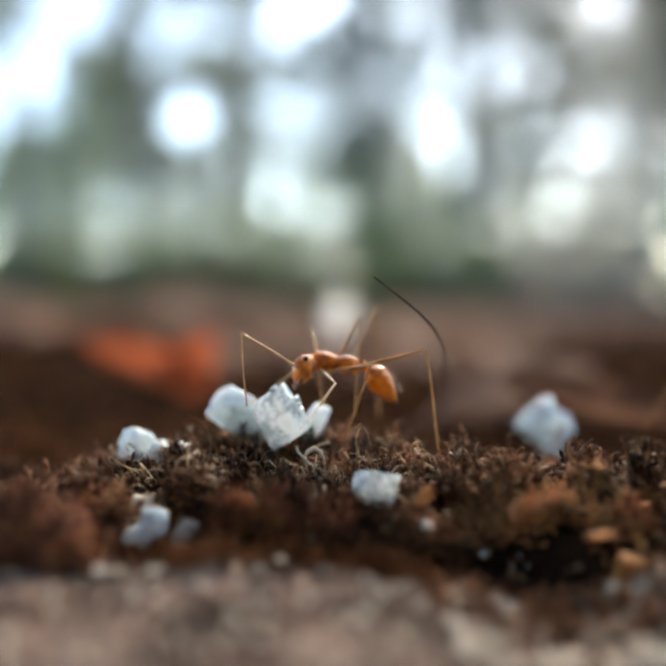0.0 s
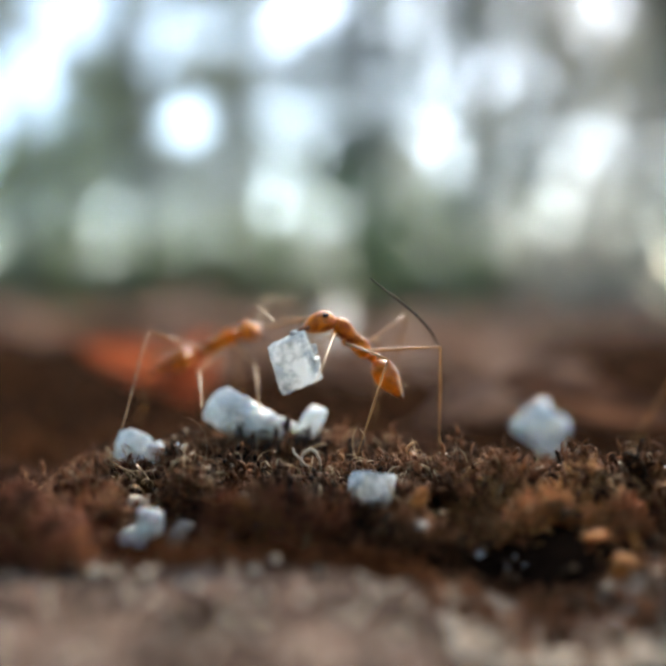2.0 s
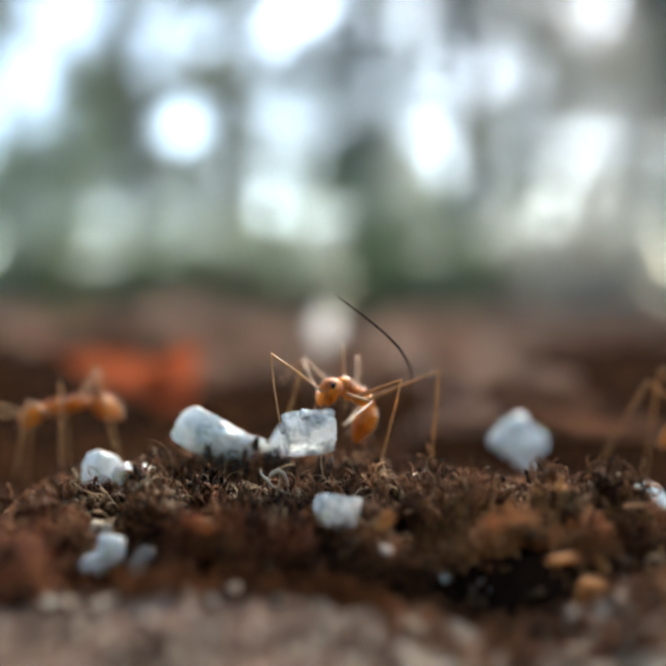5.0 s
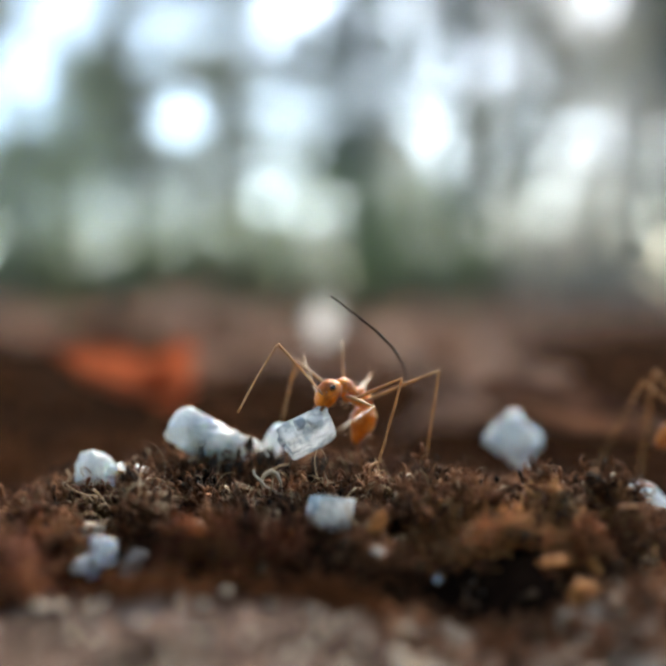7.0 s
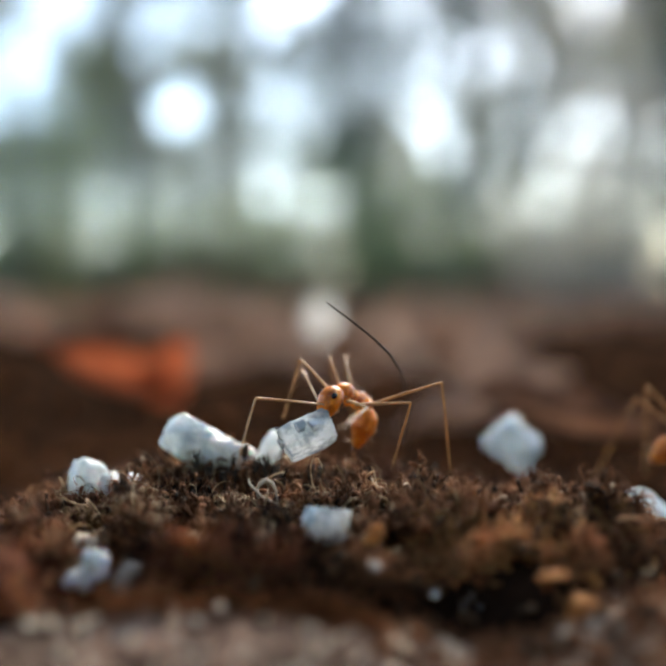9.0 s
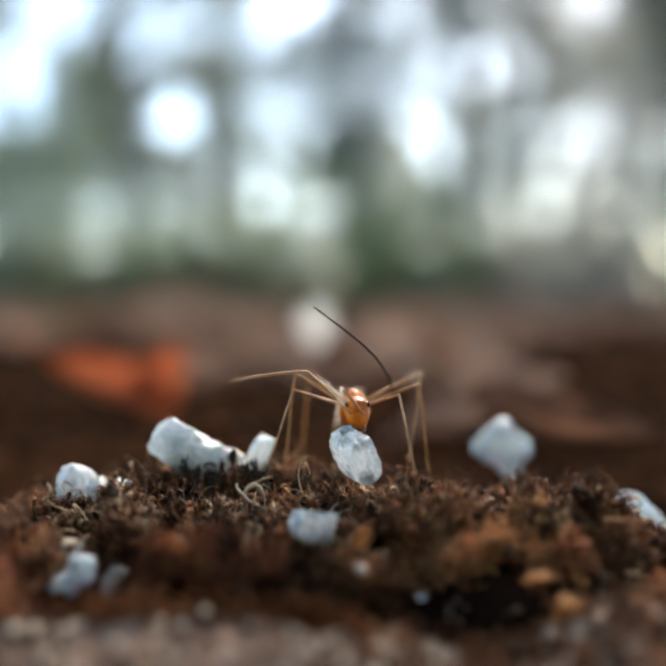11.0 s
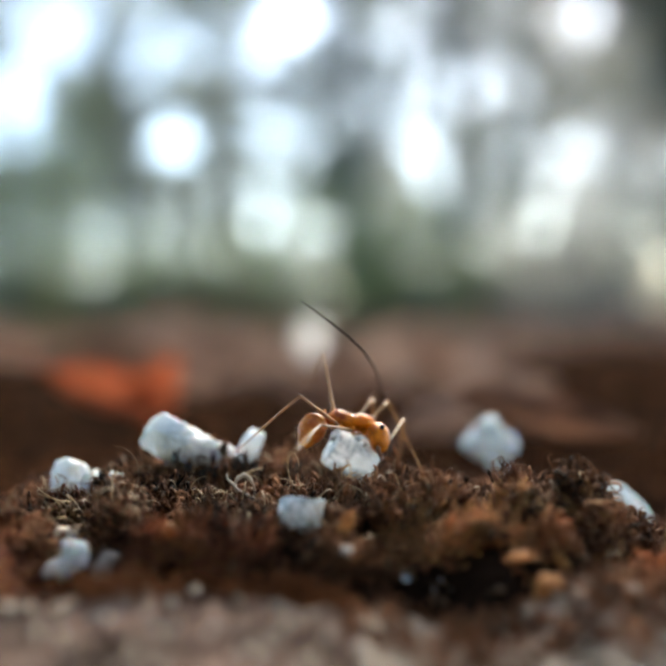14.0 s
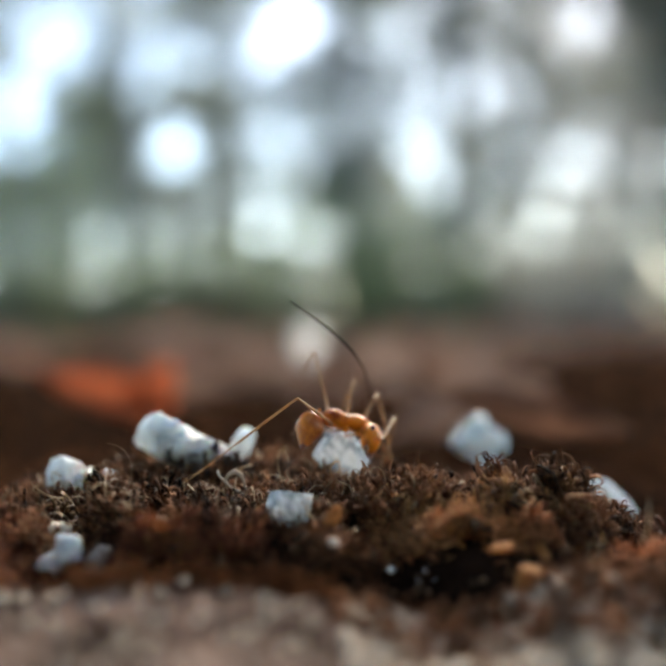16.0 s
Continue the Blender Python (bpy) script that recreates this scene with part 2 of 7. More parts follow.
def height(x, y):
    """Height of the soil, all in millimetres: a mossy rise with cushions and hollows, level towards the lens, with a hollow behind."""
    x, y = np.asarray(x, float), np.asarray(y, float)
    z = np.interp(y, [-60, -37, -24, -18, -12, -9.5, -8.0, -7.0, -5.5, -4, 0, 3, 6, 10, 16, 30, 60, 200, 1000, 4000, 9000, 60000],
                  [-12, -9, -4.6, -3.3, -2.9, -2.7, -2.6, -2.1, -1.75, -1.45, -0.85, -1.0, -1.8, -2.2, -3.0, -3.0, -1.8, -1.5, -8, -35, -80, -300])
    for cx, cy, rx, ry, h in CUSHIONS + HOLLOWS:
        z = z + bump_at(x, y, cx, cy, rx, ry, h)
    z = z + bump_at(x, y, 11, 10, 5, 4, 0.8) + bump_at(x, y, -9, 1.5, 4, 3, 0.4)
    z = z - 2.3 * np.clip((-8.2 - x) / 5, 0, 1) * np.clip((12 - y) / 8, 0, 1) * np.clip((y + 6) / 4, 0, 1)
    z = z - 1.25 * np.clip((x - 3.5) / 4, 0, 1) * np.clip((y + 3) / 3, 0, 1)
    z = z - 1.9 * np.clip((x - 0.5) / 4, 0, 1) * np.clip((-7.4 - y) / 1.3, 0, 1)
    z = z - np.clip((x - 7.5) / 3, 0, 1) * np.clip(-6.8 - y, 0, 6) * 0.9 * np.clip((y + 30) / 10, 0, 1)
    near = np.exp(-(np.hypot(x, y) / 70) ** 2)
    z = z - 2.2 * np.clip((x - 11.8) / 4, 0, 1.5) * np.clip((y + 8) / 3, 0, 1) * np.clip((16 - y) / 8, 0, 1)
    z = z + near * (0.55 * waves(x, y, 3, 2.4) + 0.25 * waves(x, y, 4, 1.2))
    for cx, cy, cz, r in SITES:
        f = np.exp(-(((x - cx) ** 2 + (y - cy) ** 2) / r ** 2) ** 1.5)
        z = z * (1 - f) + cz * f
    far = 1 - near
    z = z - far * 0.02 * np.clip(x, -3000, 3000) * np.clip((y - 300) / 1500, 0, 1)
    z = z + far * (0.5 * waves(x, y, 5, 26) + np.clip((np.hypot(x, y) - 300) / 3000, 0, 1) * 22 * waves(x, y, 6, 1400))
    return z


def make_ground():
    n, k, a = 270, 8.0, 40.0
    u = np.linspace(-1, 1, 2 * n + 1)
    line = a * np.sinh(k * u)
    X, Y = np.meshgrid(line, line - 2)
    Z = height(X, Y)
    v = np.stack([X, Y, Z], -1).reshape(-1, 3)
    w = 2 * n + 1
    i = (np.arange(w - 1)[:, None] * w + np.arange(w - 1)[None, :]).ravel()
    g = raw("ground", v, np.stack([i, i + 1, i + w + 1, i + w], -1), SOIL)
    tagged(g, "brown crumbly soil under dry moss, with shade in its colour", "soil", kind="structure")
    return g


make_ground()


BARK_EDGE = -8.5


def mossy(x, y):
    """No moss on the bare bark nor in the dark pits behind its lip."""
    ragged = np.random.RandomState(9).uniform(-0.35, 0.25, x.shape)
    front = np.where(x > 2.6, -6.35, -6.7) + 0.25 * np.sin(x * 1.7) + ragged * 0.7
    pit = ((x - 6.2) / 1.3) ** 2 + ((y + 5.9) / 0.35) ** 2 < 1
    pit |= ((x - 12.0) / 0.8) ** 2 + ((y + 5.9) / 0.5) ** 2 < 1
    pit |= ((x + 5.8) / 1.2) ** 2 + ((y + 6.6) / 0.8) ** 2 < 1
    pit |= ((x - 1.5) / 1.0) ** 2 + ((y + 5.6) / 1.2) ** 2 < 1
    lump = ((x + 9.3) / 3.0) ** 2 + ((y + 8.4) / 1.7) ** 2 < 1
    lump |= (x > 8.6) & (y > -6.9 + ragged)
    return ((y > front) | lump) & ~pit


def bark_height(x, y):
    edge = BARK_EDGE + 0.15 * waves(x, x * 0, 21, 9) + 0.22 * waves(x, x * 0, 24, 1.8) + 0.65 * np.clip(x - 8.5, 0, 2)
    z = np.interp(y, [-37, -24, -17, -12, -8], [-6.5, -3.2, -2.1, -1.9, -1.9])
    right = np.clip((x - 0.4) / 4.6, 0, 1)
    z = z - right * right * (3 - 2 * right) * (1.05 + 0.3 * np.clip((-9 - y) / 2, 0, 2))
    z = z - 0.4 * np.exp(-((x - 7) / 1.6) ** 2) + np.clip((x - 8.3) / 2, 0, 1) * (0.55 - 0.12 * np.clip(-8.5 - y, 0, 6))
    z = z + 0.1 * waves(x, y, 22, 4.0) + 0.14 * waves(x, y, 23, 1.3) + 0.09 * waves(x, y, 25, 0.6)
    return z - np.clip((y - edge) * 1.6, 0, 3)


def make_bark():
    """The pale worn lip of bark in front of the moss."""
    nx, ny = 230, 130
    x, y = np.meshgrid(np.linspace(-24, 24, nx), -6.4 - 25.6 * np.linspace(1, 0, ny) ** 1.5)
    v = np.stack([x, y, bark_height(x, y)], -1).reshape(-1, 3)
    i = (np.arange(ny - 1)[:, None] * nx + np.arange(nx - 1)[None, :]).ravel()
    b = raw("bark", v, np.stack([i, i + 1, i + nx + 1, i + nx], -1), BARK_DUST)
    tagged(b, "pale pinkish brown weathered bark below the moss", "bark", kind="structure")


make_bark()


# ---- moss ----
def strands(roots, dirs, lengths, radius, curl, rnd, seg=7, sides=3, axis=None, flat=(0.5, 1.7)):
    """Curled tapering threads or narrow leaves as arrays; they curl about axis; flat: thickness and width in radii."""
    n = len(roots)
    d = dirs / np.linalg.norm(dirs, axis=1, keepdims=True)
    axis = np.cross(d, rnd.normal(size=(n, 3)) if axis is None else axis)
    axis /= np.linalg.norm(axis, axis=1, keepdims=True)
    P = np.empty((n, seg + 1, 3))
    D = np.empty((n, seg + 1, 3))
    p, step = roots.copy(), (lengths / seg)[:, None]
    for s in range(seg + 1):
        P[:, s], D[:, s] = p, d
        p = p + d * step
        ang = (curl / seg)[:, None] * (0.5 + s / seg)
        d = d * np.cos(ang) + np.cross(axis, d) * np.sin(ang)
    U = np.cross(D, axis[:, None, :])
    along = np.linspace(0, 1, seg + 1)
    rad = radius[:, None] * ((0.4 + 0.6 * np.sin(np.pi * (0.12 + 0.8 * along))) * (1.02 - along) ** 0.35)[None, :]
    V = np.empty((n, seg + 1, sides, 3))
    for k in range(sides):
        c, s = math.cos(2 * math.pi * k / sides), math.sin(2 * math.pi * k / sides)
        V[:, :, k] = P + rad[..., None] * (c * U * flat[0] + s * axis[:, None, :] * flat[1])
    idx = np.arange(n * (seg + 1) * sides).reshape(n, seg + 1, sides)
    F = []
    for k in range(sides):
        q = (k + 1) % sides
        F.append(np.stack([idx[:, :-1, k], idx[:, :-1, q], idx[:, 1:, q], idx[:, 1:, k]], -1).reshape(-1, 4))
    return V.reshape(-1, 3), np.concatenate(F)


def make_moss(name, seed, tufts, per, xr, yr, mat, length, radius, label, lift=0.0, where=None, curl=(1.0, 6.0), surface=height):
    """Loose threads in tufts."""
    rnd = np.random.RandomState(seed)
    cx, cy = rnd.uniform(*xr, tufts * 3), rnd.uniform(*yr, tufts * 3)
    keep = waves(cx, cy, 3, 2.4) > rnd.uniform(-0.6, 0.6, len(cx))
    if where is not None:
        keep &= where(cx, cy)
    cx, cy = cx[keep][:tufts], cy[keep][:tufts]
    big = rnd.uniform(0.55, 1.5, len(cx))
    which = np.repeat(np.arange(len(cx)), per)
    n = len(which)
    r, a = rnd.uniform(0, 1, n) ** 0.5 * 0.75 * big[which], rnd.uniform(0, 2 * np.pi, n)
    x, y = cx[which] + r * np.cos(a), cy[which] + r * np.sin(a)
    if where is not None:
        keep = where(x, y)
        which, x, y, a = which[keep], x[keep], y[keep], a[keep]
        n = len(which)
    roots = np.stack([x, y, surface(x, y) - 0.12 + lift + rnd.uniform(0, 0.45, n) * big[which]], -1)
    lean = rnd.uniform(0.2, 1.5, n)
    dirs = np.stack([np.cos(a) * lean + rnd.normal(0, .5, n), np.sin(a) * lean + rnd.normal(0, .5, n), rnd.uniform(0.1, 1.3, n)], -1)
    v, f = strands(roots, dirs, rnd.uniform(*length, n) * big[which], rnd.uniform(*radius, n), rnd.uniform(*curl, n), rnd)
    ob = raw(name, v, f, mat)
    return tagged(ob, label, "moss", kind="stuff")


def make_shoots(name, seed, heads, leaves, xr, yr, mat, label, reach=(0.5, 1.3), length=(0.6, 1.35), width=(0.04, 0.095), curl=(3.0, 7.5), where=mossy):
    """Domed heads of upright moss shoots, with leaves set spirally round each stem, their dry tips curled in."""
    rnd = np.random.RandomState(seed)
    hx, hy = rnd.uniform(*xr, heads * 4), rnd.uniform(*yr, heads * 4)
    keep = (waves(hx, hy, 3, 2.4) > rnd.uniform(-0.7, 0.3, len(hx))) & where(hx, hy)
    hx, hy = hx[keep][:heads], hy[keep][:heads]
    R = rnd.uniform(*reach, len(hx))
    of = np.repeat(np.arange(len(hx)), np.maximum(3, (R / 0.24) ** 2 * 0.9).astype(int))
    q, turn = rnd.uniform(0, 1, len(of)) ** 0.5, rnd.uniform(0, 2 * np.pi, len(of))
    ox, oy = q * np.cos(turn), q * np.sin(turn)
    keep = where(hx[of] + ox * R[of], hy[of] + oy * R[of])
    of, q, ox, oy = of[keep], q[keep], ox[keep], oy[keep]
    m = len(of)
    cx, cy = hx[of] + ox * R[of], hy[of] + oy * R[of]
    stem = np.stack([ox * 0.9, oy * 0.9, np.full(m, 1.0)], -1) + rnd.normal(0, 0.22, (m, 3)) * (1, 1, 0)
    stem /= np.linalg.norm(stem, axis=1, keepdims=True)
    base = np.stack([cx, cy, height(cx, cy) - 0.1], -1)
    h = (0.28 + (0.95 * (1 - q * q) + rnd.uniform(-0.1, 0.2, m)) * R[of] / 0.9)
    which = np.repeat(np.arange(m), leaves)
    n = len(which)
    k = np.tile(np.arange(leaves), m)
    up = 0.25 + 0.75 * (k + rnd.uniform(0, 1, n)) / leaves
    a = k * 2.4 + rnd.uniform(0, 6.28, m)[which] + rnd.normal(0, 0.3, n)
    side = np.stack([np.cos(a), np.sin(a), np.zeros(n)], -1)
    st = stem[which]
    side -= st * np.sum(side * st, 1, keepdims=True)
    steep = rnd.uniform(0.0, 0.8, n) + 0.6 * (up > 0.85)
    dirs = side + st * steep[:, None]
    roots = base[which] + st * (h[which] * up)[:, None] + side * 0.03
    v, f = strands(roots, dirs, rnd.uniform(*length, n) * (1.15 - 0.4 * up), rnd.uniform(*width, n), rnd.uniform(*curl, n) * np.where(rnd.uniform(size=n) < 0.75, 1, -0.7),
                   rnd, seg=7, axis=st + rnd.normal(0, 0.45, (n, 3)), flat=(0.45, 1.25))
    sv, sf = strands(base, stem, h * 1.02, np.full(m, 0.06), rnd.uniform(0, 0.3, m), rnd, seg=3, flat=(1, 1))
    ob = raw(name, np.concatenate([v, sv]), np.concatenate([f, sf + len(v)]), mat)
    return tagged(ob, label, "moss", kind="stuff")


make_shoots("moss", 11, 190, 8, (-13, 15), (-5.2, 4.5), MOSS, "dry brown moss heads with curled leaves")
make_shoots("dark_moss", 25, 130, 8, (-13, 15), (-5.2, 4.5), BROWN, "dark red-brown moss heads with curled leaves", (0.3, 0.7))
make_shoots("outer_moss", 21, 150, 7, (-26, 26), (-8, 9), BROWN, "dry brown moss heads at the edges of the rise", where=lambda x, y: mossy(x, y) & ((np.abs(x - 1) > 13) | (y > 4)))
make_shoots("olive_moss", 22, 80, 8, (-8, 9), (-4.6, 2.5), OLIVE, "small olive brown moss heads with curled leaves", (0.4, 0.8), (0.4, 0.75))
make_shoots("amber_moss", 23, 70, 8, (5.5, 13), (-5.8, -2.6), OCHRE, "amber brown moss heads on the crest", (0.35, 0.8), (0.4, 0.9))
make_moss("furry_moss", 16, 330, 60, (-6, 1.5), (-7.4, -4.7), DARK_MOSS, (0.25, 0.6), (0.014, 0.035), "soft furry brown moss cushion above a dark hollow", where=mossy, curl=(0.3, 2.0))
make_moss("rusty_moss", 12, 260, 50, (-14, -6.3), (-10.2, -4), DARK_MOSS, (0.3, 0.7), (0.02, 0.05), "rusty brown furry moss cushion beside the bark", where=mossy)
make_moss("orange_moss", 15, 190, 44, (3.4, 14), (-8.3, -4.6), RUST, (0.25, 0.65), (0.02, 0.05), "orange brown dry moss tufts over dark soil", where=mossy)
make_moss("ochre_moss", 19, 100, 46, (4.4, 9.4), (-7.0, -5.0), OCHRE, (0.3, 0.7), (0.014, 0.034), "soft furry ochre moss tufts", 0.15, where=mossy, curl=(0.3, 2.2))
make_moss("straw_moss", 17, 170, 3, (-9, 13), (-6.5, 3), STRAW, (0.8, 2.0), (0.02, 0.042), "pale straw coloured curled moss threads", 0.5, where=mossy, curl=(2.5, 9.0))
make_moss("hollow_moss", 27, 110, 26, (-0.3, 4.6), (-7.3, -4.9), MOSS, (0.15, 0.4), (0.02, 0.05), "short brown moss in the hollow before a sugar crystal", 0.02, curl=(0.5, 3.0))
make_moss("curly_moss", 28, 60, 6, (8.3, 13.5), (-5.6, -2.2), MOSS, (0.9, 2.2), (0.035, 0.07), "loosely curled red-brown moss threads on the crest", 0.1, where=mossy, curl=(3.5, 8.0))
make_moss("lip_moss", 24, 150, 20, (-13, 2.5), (-9.3, -8.0), SHADE_MOSS, (0.25, 0.6), (0.02, 0.05), "brown moss threads hanging over the lip of the bark", 0.0, surface=bark_height)
make_moss("bark_moss", 18, 520, 9, (3.5, 18), (-12, -7.3), MOSS, (0.3, 0.8), (0.02, 0.05), "short brown moss threads scattered over the bark", 0.05, surface=bark_height)
make_moss("back_moss", 13, 420, 9, (-40, 45), (8, 34), SHADE_MOSS, (0.6, 1.6), (0.03, 0.07), "brown moss in the hollow behind, darkened for shade")


def make_crumbs(name, seed, n, xr, yr, size, mat, label, surface=height):
    """Loose crumbs as squashed small lumps in one sheet."""
    rnd = np.random.RandomState(seed)
    bm = bmesh.new()
    bmesh.ops.create_icosphere(bm, subdivisions=1, radius=1.0)
    bv = np.array([v.co[:] for v in bm.verts])
    bf = np.array([[v.index for v in f.verts] for f in bm.faces])
    bm.free()
    x, y = rnd.uniform(*xr, n), rnd.uniform(*yr, n)
    s = size[0] * (size[1] / size[0]) ** rnd.uniform(0, 1, n) ** 1.6
    c = np.stack([x, y, surface(x, y) + s * 0.3], -1)
    V = []
    for k in range(n):
        m = np.array(Euler(rnd.uniform(0, 6.3, 3)).to_matrix())
        V.append((bv * (1 + rnd.uniform(-.25, .25, (len(bv), 1))) * rnd.uniform(0.6, 1.2, 3)) @ m * s[k] + c[k])
    F = (bf[None] + (np.arange(n) * len(bv))[:, None, None]).reshape(-1, 3)
    return tagged(raw(name, np.concatenate(V), F, mat, smooth=False), label, "soil crumbs", kind="stuff")


make_crumbs("soil_crumbs", 31, 2600, (-24, 24), (-9, 9), (0.07, 0.38), CRUMB, "small brown crumbs of soil and bark")
make_crumbs("bark_crumbs", 32, 3100, (3.3, 17), (-13, -7.3), (0.05, 0.3), CHIP, "brown crumbs on weathered bark", bark_height)
make_crumbs("bark_grains", 34, 620, (-14, 4.5), (-17, -8.8), (0.05, 0.18), CHIP, "small brown grains on weathered bark", bark_height)
make_crumbs("litter_crumbs", 33, 320, (-60, 60), (12, 90), (0.3, 1.8), SHADE_MOSS, "brown litter crumbs behind the moss")


# ---- sugar crystals and grit ----
def lump(seed, size, facets=11, rough=0.03, level=4, boxy=0.5, dent=()):
    """A faceted grain: a rounded body cut by planes, with a finely uneven skin; dent: notches (x, y, z, radius)."""
    rnd = np.random.RandomState(seed)
    bm = bmesh.new()
    bmesh.ops.create_icosphere(bm, subdivisions=level, radius=1.0)
    normals = [np.array(p, float) for p in ((1, 0, 0), (-1, 0, 0), (0, 1, 0), (0, -1, 0), (0, 0, 1), (0, 0, -1))]
    normals = [p + rnd.normal(0, 0.12, 3) for p in normals] + [rnd.normal(0, 1, 3) for _ in range(facets)]
    normals = np.array([p / np.linalg.norm(p) for p in normals])
    h = np.concatenate([np.full(6, 1.0), rnd.uniform(0.88, 1.12, facets)]) * (1 - 0.1 * rnd.uniform(0, 1, 6 + facets))
    for v in bm.verts:
        d = np.array(v.co[:])
        q = normals @ d
        r = np.min(np.where(q > 0.05, h / np.maximum(q, 0.05), 9))
        r = min(r, 1.0 + boxy)
        p = Vector(d * r)
        for x, y, z, rad in dent:
            away = p - Vector((x, y, z))
            if away.length < rad:
                p = p - Vector(d) * (rad - away.length) * 0.8
        f = 1 + rough * (noise.noise(p * 3.1 + Vector((seed, 0, 0))) + 0.7 * noise.noise(p * 8 + Vector((0, seed, 0))) + 0.35 * noise.noise(p * 19 + Vector((0, 0, seed))))
        v.co = Vector((p.x * size[0] * f, p.y * size[1] * f, p.z * size[2] * f))
    return bm


def grain(name, bm, mat, m, label, category, group=""):
    ob = part(name, bm, mat)
    ob.matrix_world = m
    return tagged(ob, label, category, group)


SUGAR = "scattered sugar crystals"
def joined(pieces):
    """Several grown-together grains in one bmesh: (bmesh, pose of the piece)."""
    out = bmesh.new()
    for piece, m in pieces:
        piece.transform(m)
        me = bpy.data.meshes.new("piece")
        piece.to_mesh(me)
        piece.free()
        out.from_mesh(me)
        bpy.data.meshes.remove(me)
    return out


clear_grain = joined([(lump(7, (1.08, 0.54, 0.86), 6, 0.05, 5, 0.5, ((0.9, 0, 0.95, 0.3), (0.3, -0.7, 0.1, 0.35))), place(0, 0, 0)),
                      (lump(41, (0.2, 0.24, 0.2), 6, 0.12, 4, 0.4), place(-0.15, 0.05, 0.86, ry=20)), (lump(42, (0.17, 0.2, 0.16), 6, 0.12, 4, 0.4), place(-1.0, 0.0, 0.42)),
                      (lump(43, (0.22, 0.24, 0.2), 6, 0.12, 4, 0.4), place(0.78, 0, -0.6, ry=-30)), (lump(44, (0.3, 0.24, 0.22), 6, 0.12, 4, 0.4), place(0.45, -0.05, 0.68, ry=25))])
carried = grain("sugar_crystal", clear_grain, CLEAR, at(-2.2, -0.4, 2.0),
                "clear white sugar crystal held in an ant's jaws", "sugar crystal", SUGAR)
long_grain = joined([(lump(3, (1.0, 0.7, 0.88), 16, 0.09, 5, 0.25), place(-0.95, 0, 0.1, ry=18)),
                     (lump(31, (1.15, 0.68, 0.78), 14, 0.08, 5, 0.3), place(0.0, -0.03, -0.1, ry=14)),
                     (lump(33, (0.95, 0.58, 0.6), 12, 0.09, 5, 0.3), place(0.95, 0.0, -0.2, ry=4))])
grain("sugar_crystal", long_grain, CRYSTAL, at(-3.35, 2.0, 1.35) @ pose(0, 0, 0, 0, 14, 8),
      "long white sugar crystal lying on the moss", "sugar crystal", SUGAR)
grain("sugar_crystal", lump(5, (0.46, 0.5, 0.8), 14, 0.06, 4, 0.15), CRYSTAL, at(-0.76, 2.3, 1.2) @ pose(0, 0, 0, 5, 30, 0),
      "small upright white sugar crystal on the moss", "sugar crystal", SUGAR)
grain("sugar_crystal", lump(9, (0.78, 0.7, 0.95), 20, 0.1, 4, 0.1), CRYSTAL, at(-8.3, 1.4, 0.05) @ pose(0, 0, 0, 0, 18, 20),
      "rounded white sugar crystal half sunk in moss", "sugar crystal", SUGAR)
grain("sugar_crystal", lump(10, (0.42, 0.4, 0.55), 8, 0.06), CRYSTAL, at(-7.15, 0.7, 0.05) @ pose(0, 0, 0, 0, -14, 0),
      "small white sugar crystal half sunk in moss", "sugar crystal", SUGAR)
grain("sugar_crystal", lump(12, (0.33, 0.3, 0.4), 8, 0.06), CRYSTAL, at(-6.2, 0.6, 0.08) @ pose(0, 0, 0, 0, 10, 0),
      "tiny white sugar crystal half sunk in moss", "sugar crystal", SUGAR)
grain("sugar_crystal", lump(14, (0.74, 0.45, 0.66), 2, 0.06, 5, 0.7, ((-0.95, -0.4, -0.95, 0.6), (0.3, -0.7, 0.2, 0.35))), CLEAR, at(1.55, -4.6, -0.46) @ pose(0, 0, 0, -10, 16, 6),
      "flat bluish white sugar crystal on brown moss", "sugar crystal", SUGAR)
rough = joined([(lump(16, (0.44, 0.35, 0.46), 6, 0.3, 4, 0.5), place(0.22, 0, 0.2, ry=12)), (lump(21, (0.4, 0.32, 0.24), 6, 0.35, 4, 0.5), place(-0.42, -0.05, -0.2, ry=-28)),
                (lump(22, (0.2, 0.2, 0.28), 6, 0.3, 3, 0.5), place(-0.1, -0.1, -0.35, ry=20))])
grain("sugar_crystal", rough, CRYSTAL, at(-6.25, -6.2, -1.42), "rough white sugar crystal among moss threads", "sugar crystal", SUGAR)
grain("pale_grit", lump(17, (0.38, 0.35, 0.6), 8, 0.3, 4, 0.6), PALE_STONE, at(-5.05, -6.2, -1.75) @ pose(0, 0, 0, 0, 20, 0),
      "pale greyish grain of grit with brown dust", "grit")
grain("tan_grit", lump(18, (0.42, 0.35, 0.38), 6, 0.15), TAN_STONE, at(-6.8, -4.5, -1.0), "cream tan grain of grit in the moss", "grit")
grain("pale_grit", lump(19, (0.2, 0.18, 0.13), 8, 0.08), PALE_STONE, at(3.08, -7.1, -1.1), "pale pinkish grain of grit on the soil", "grit")
grain("bark_flake", lump(61, (0.46, 0.3, 0.38), 2, 0.12, 4, 0.7), FLAKE, at(9.43, -8.3, -2.2) @ pose(0, 0, 0, 16, 4, 10), "angular orange brown chunk of bark among dry moss", "bark flake", "flakes in the moss")
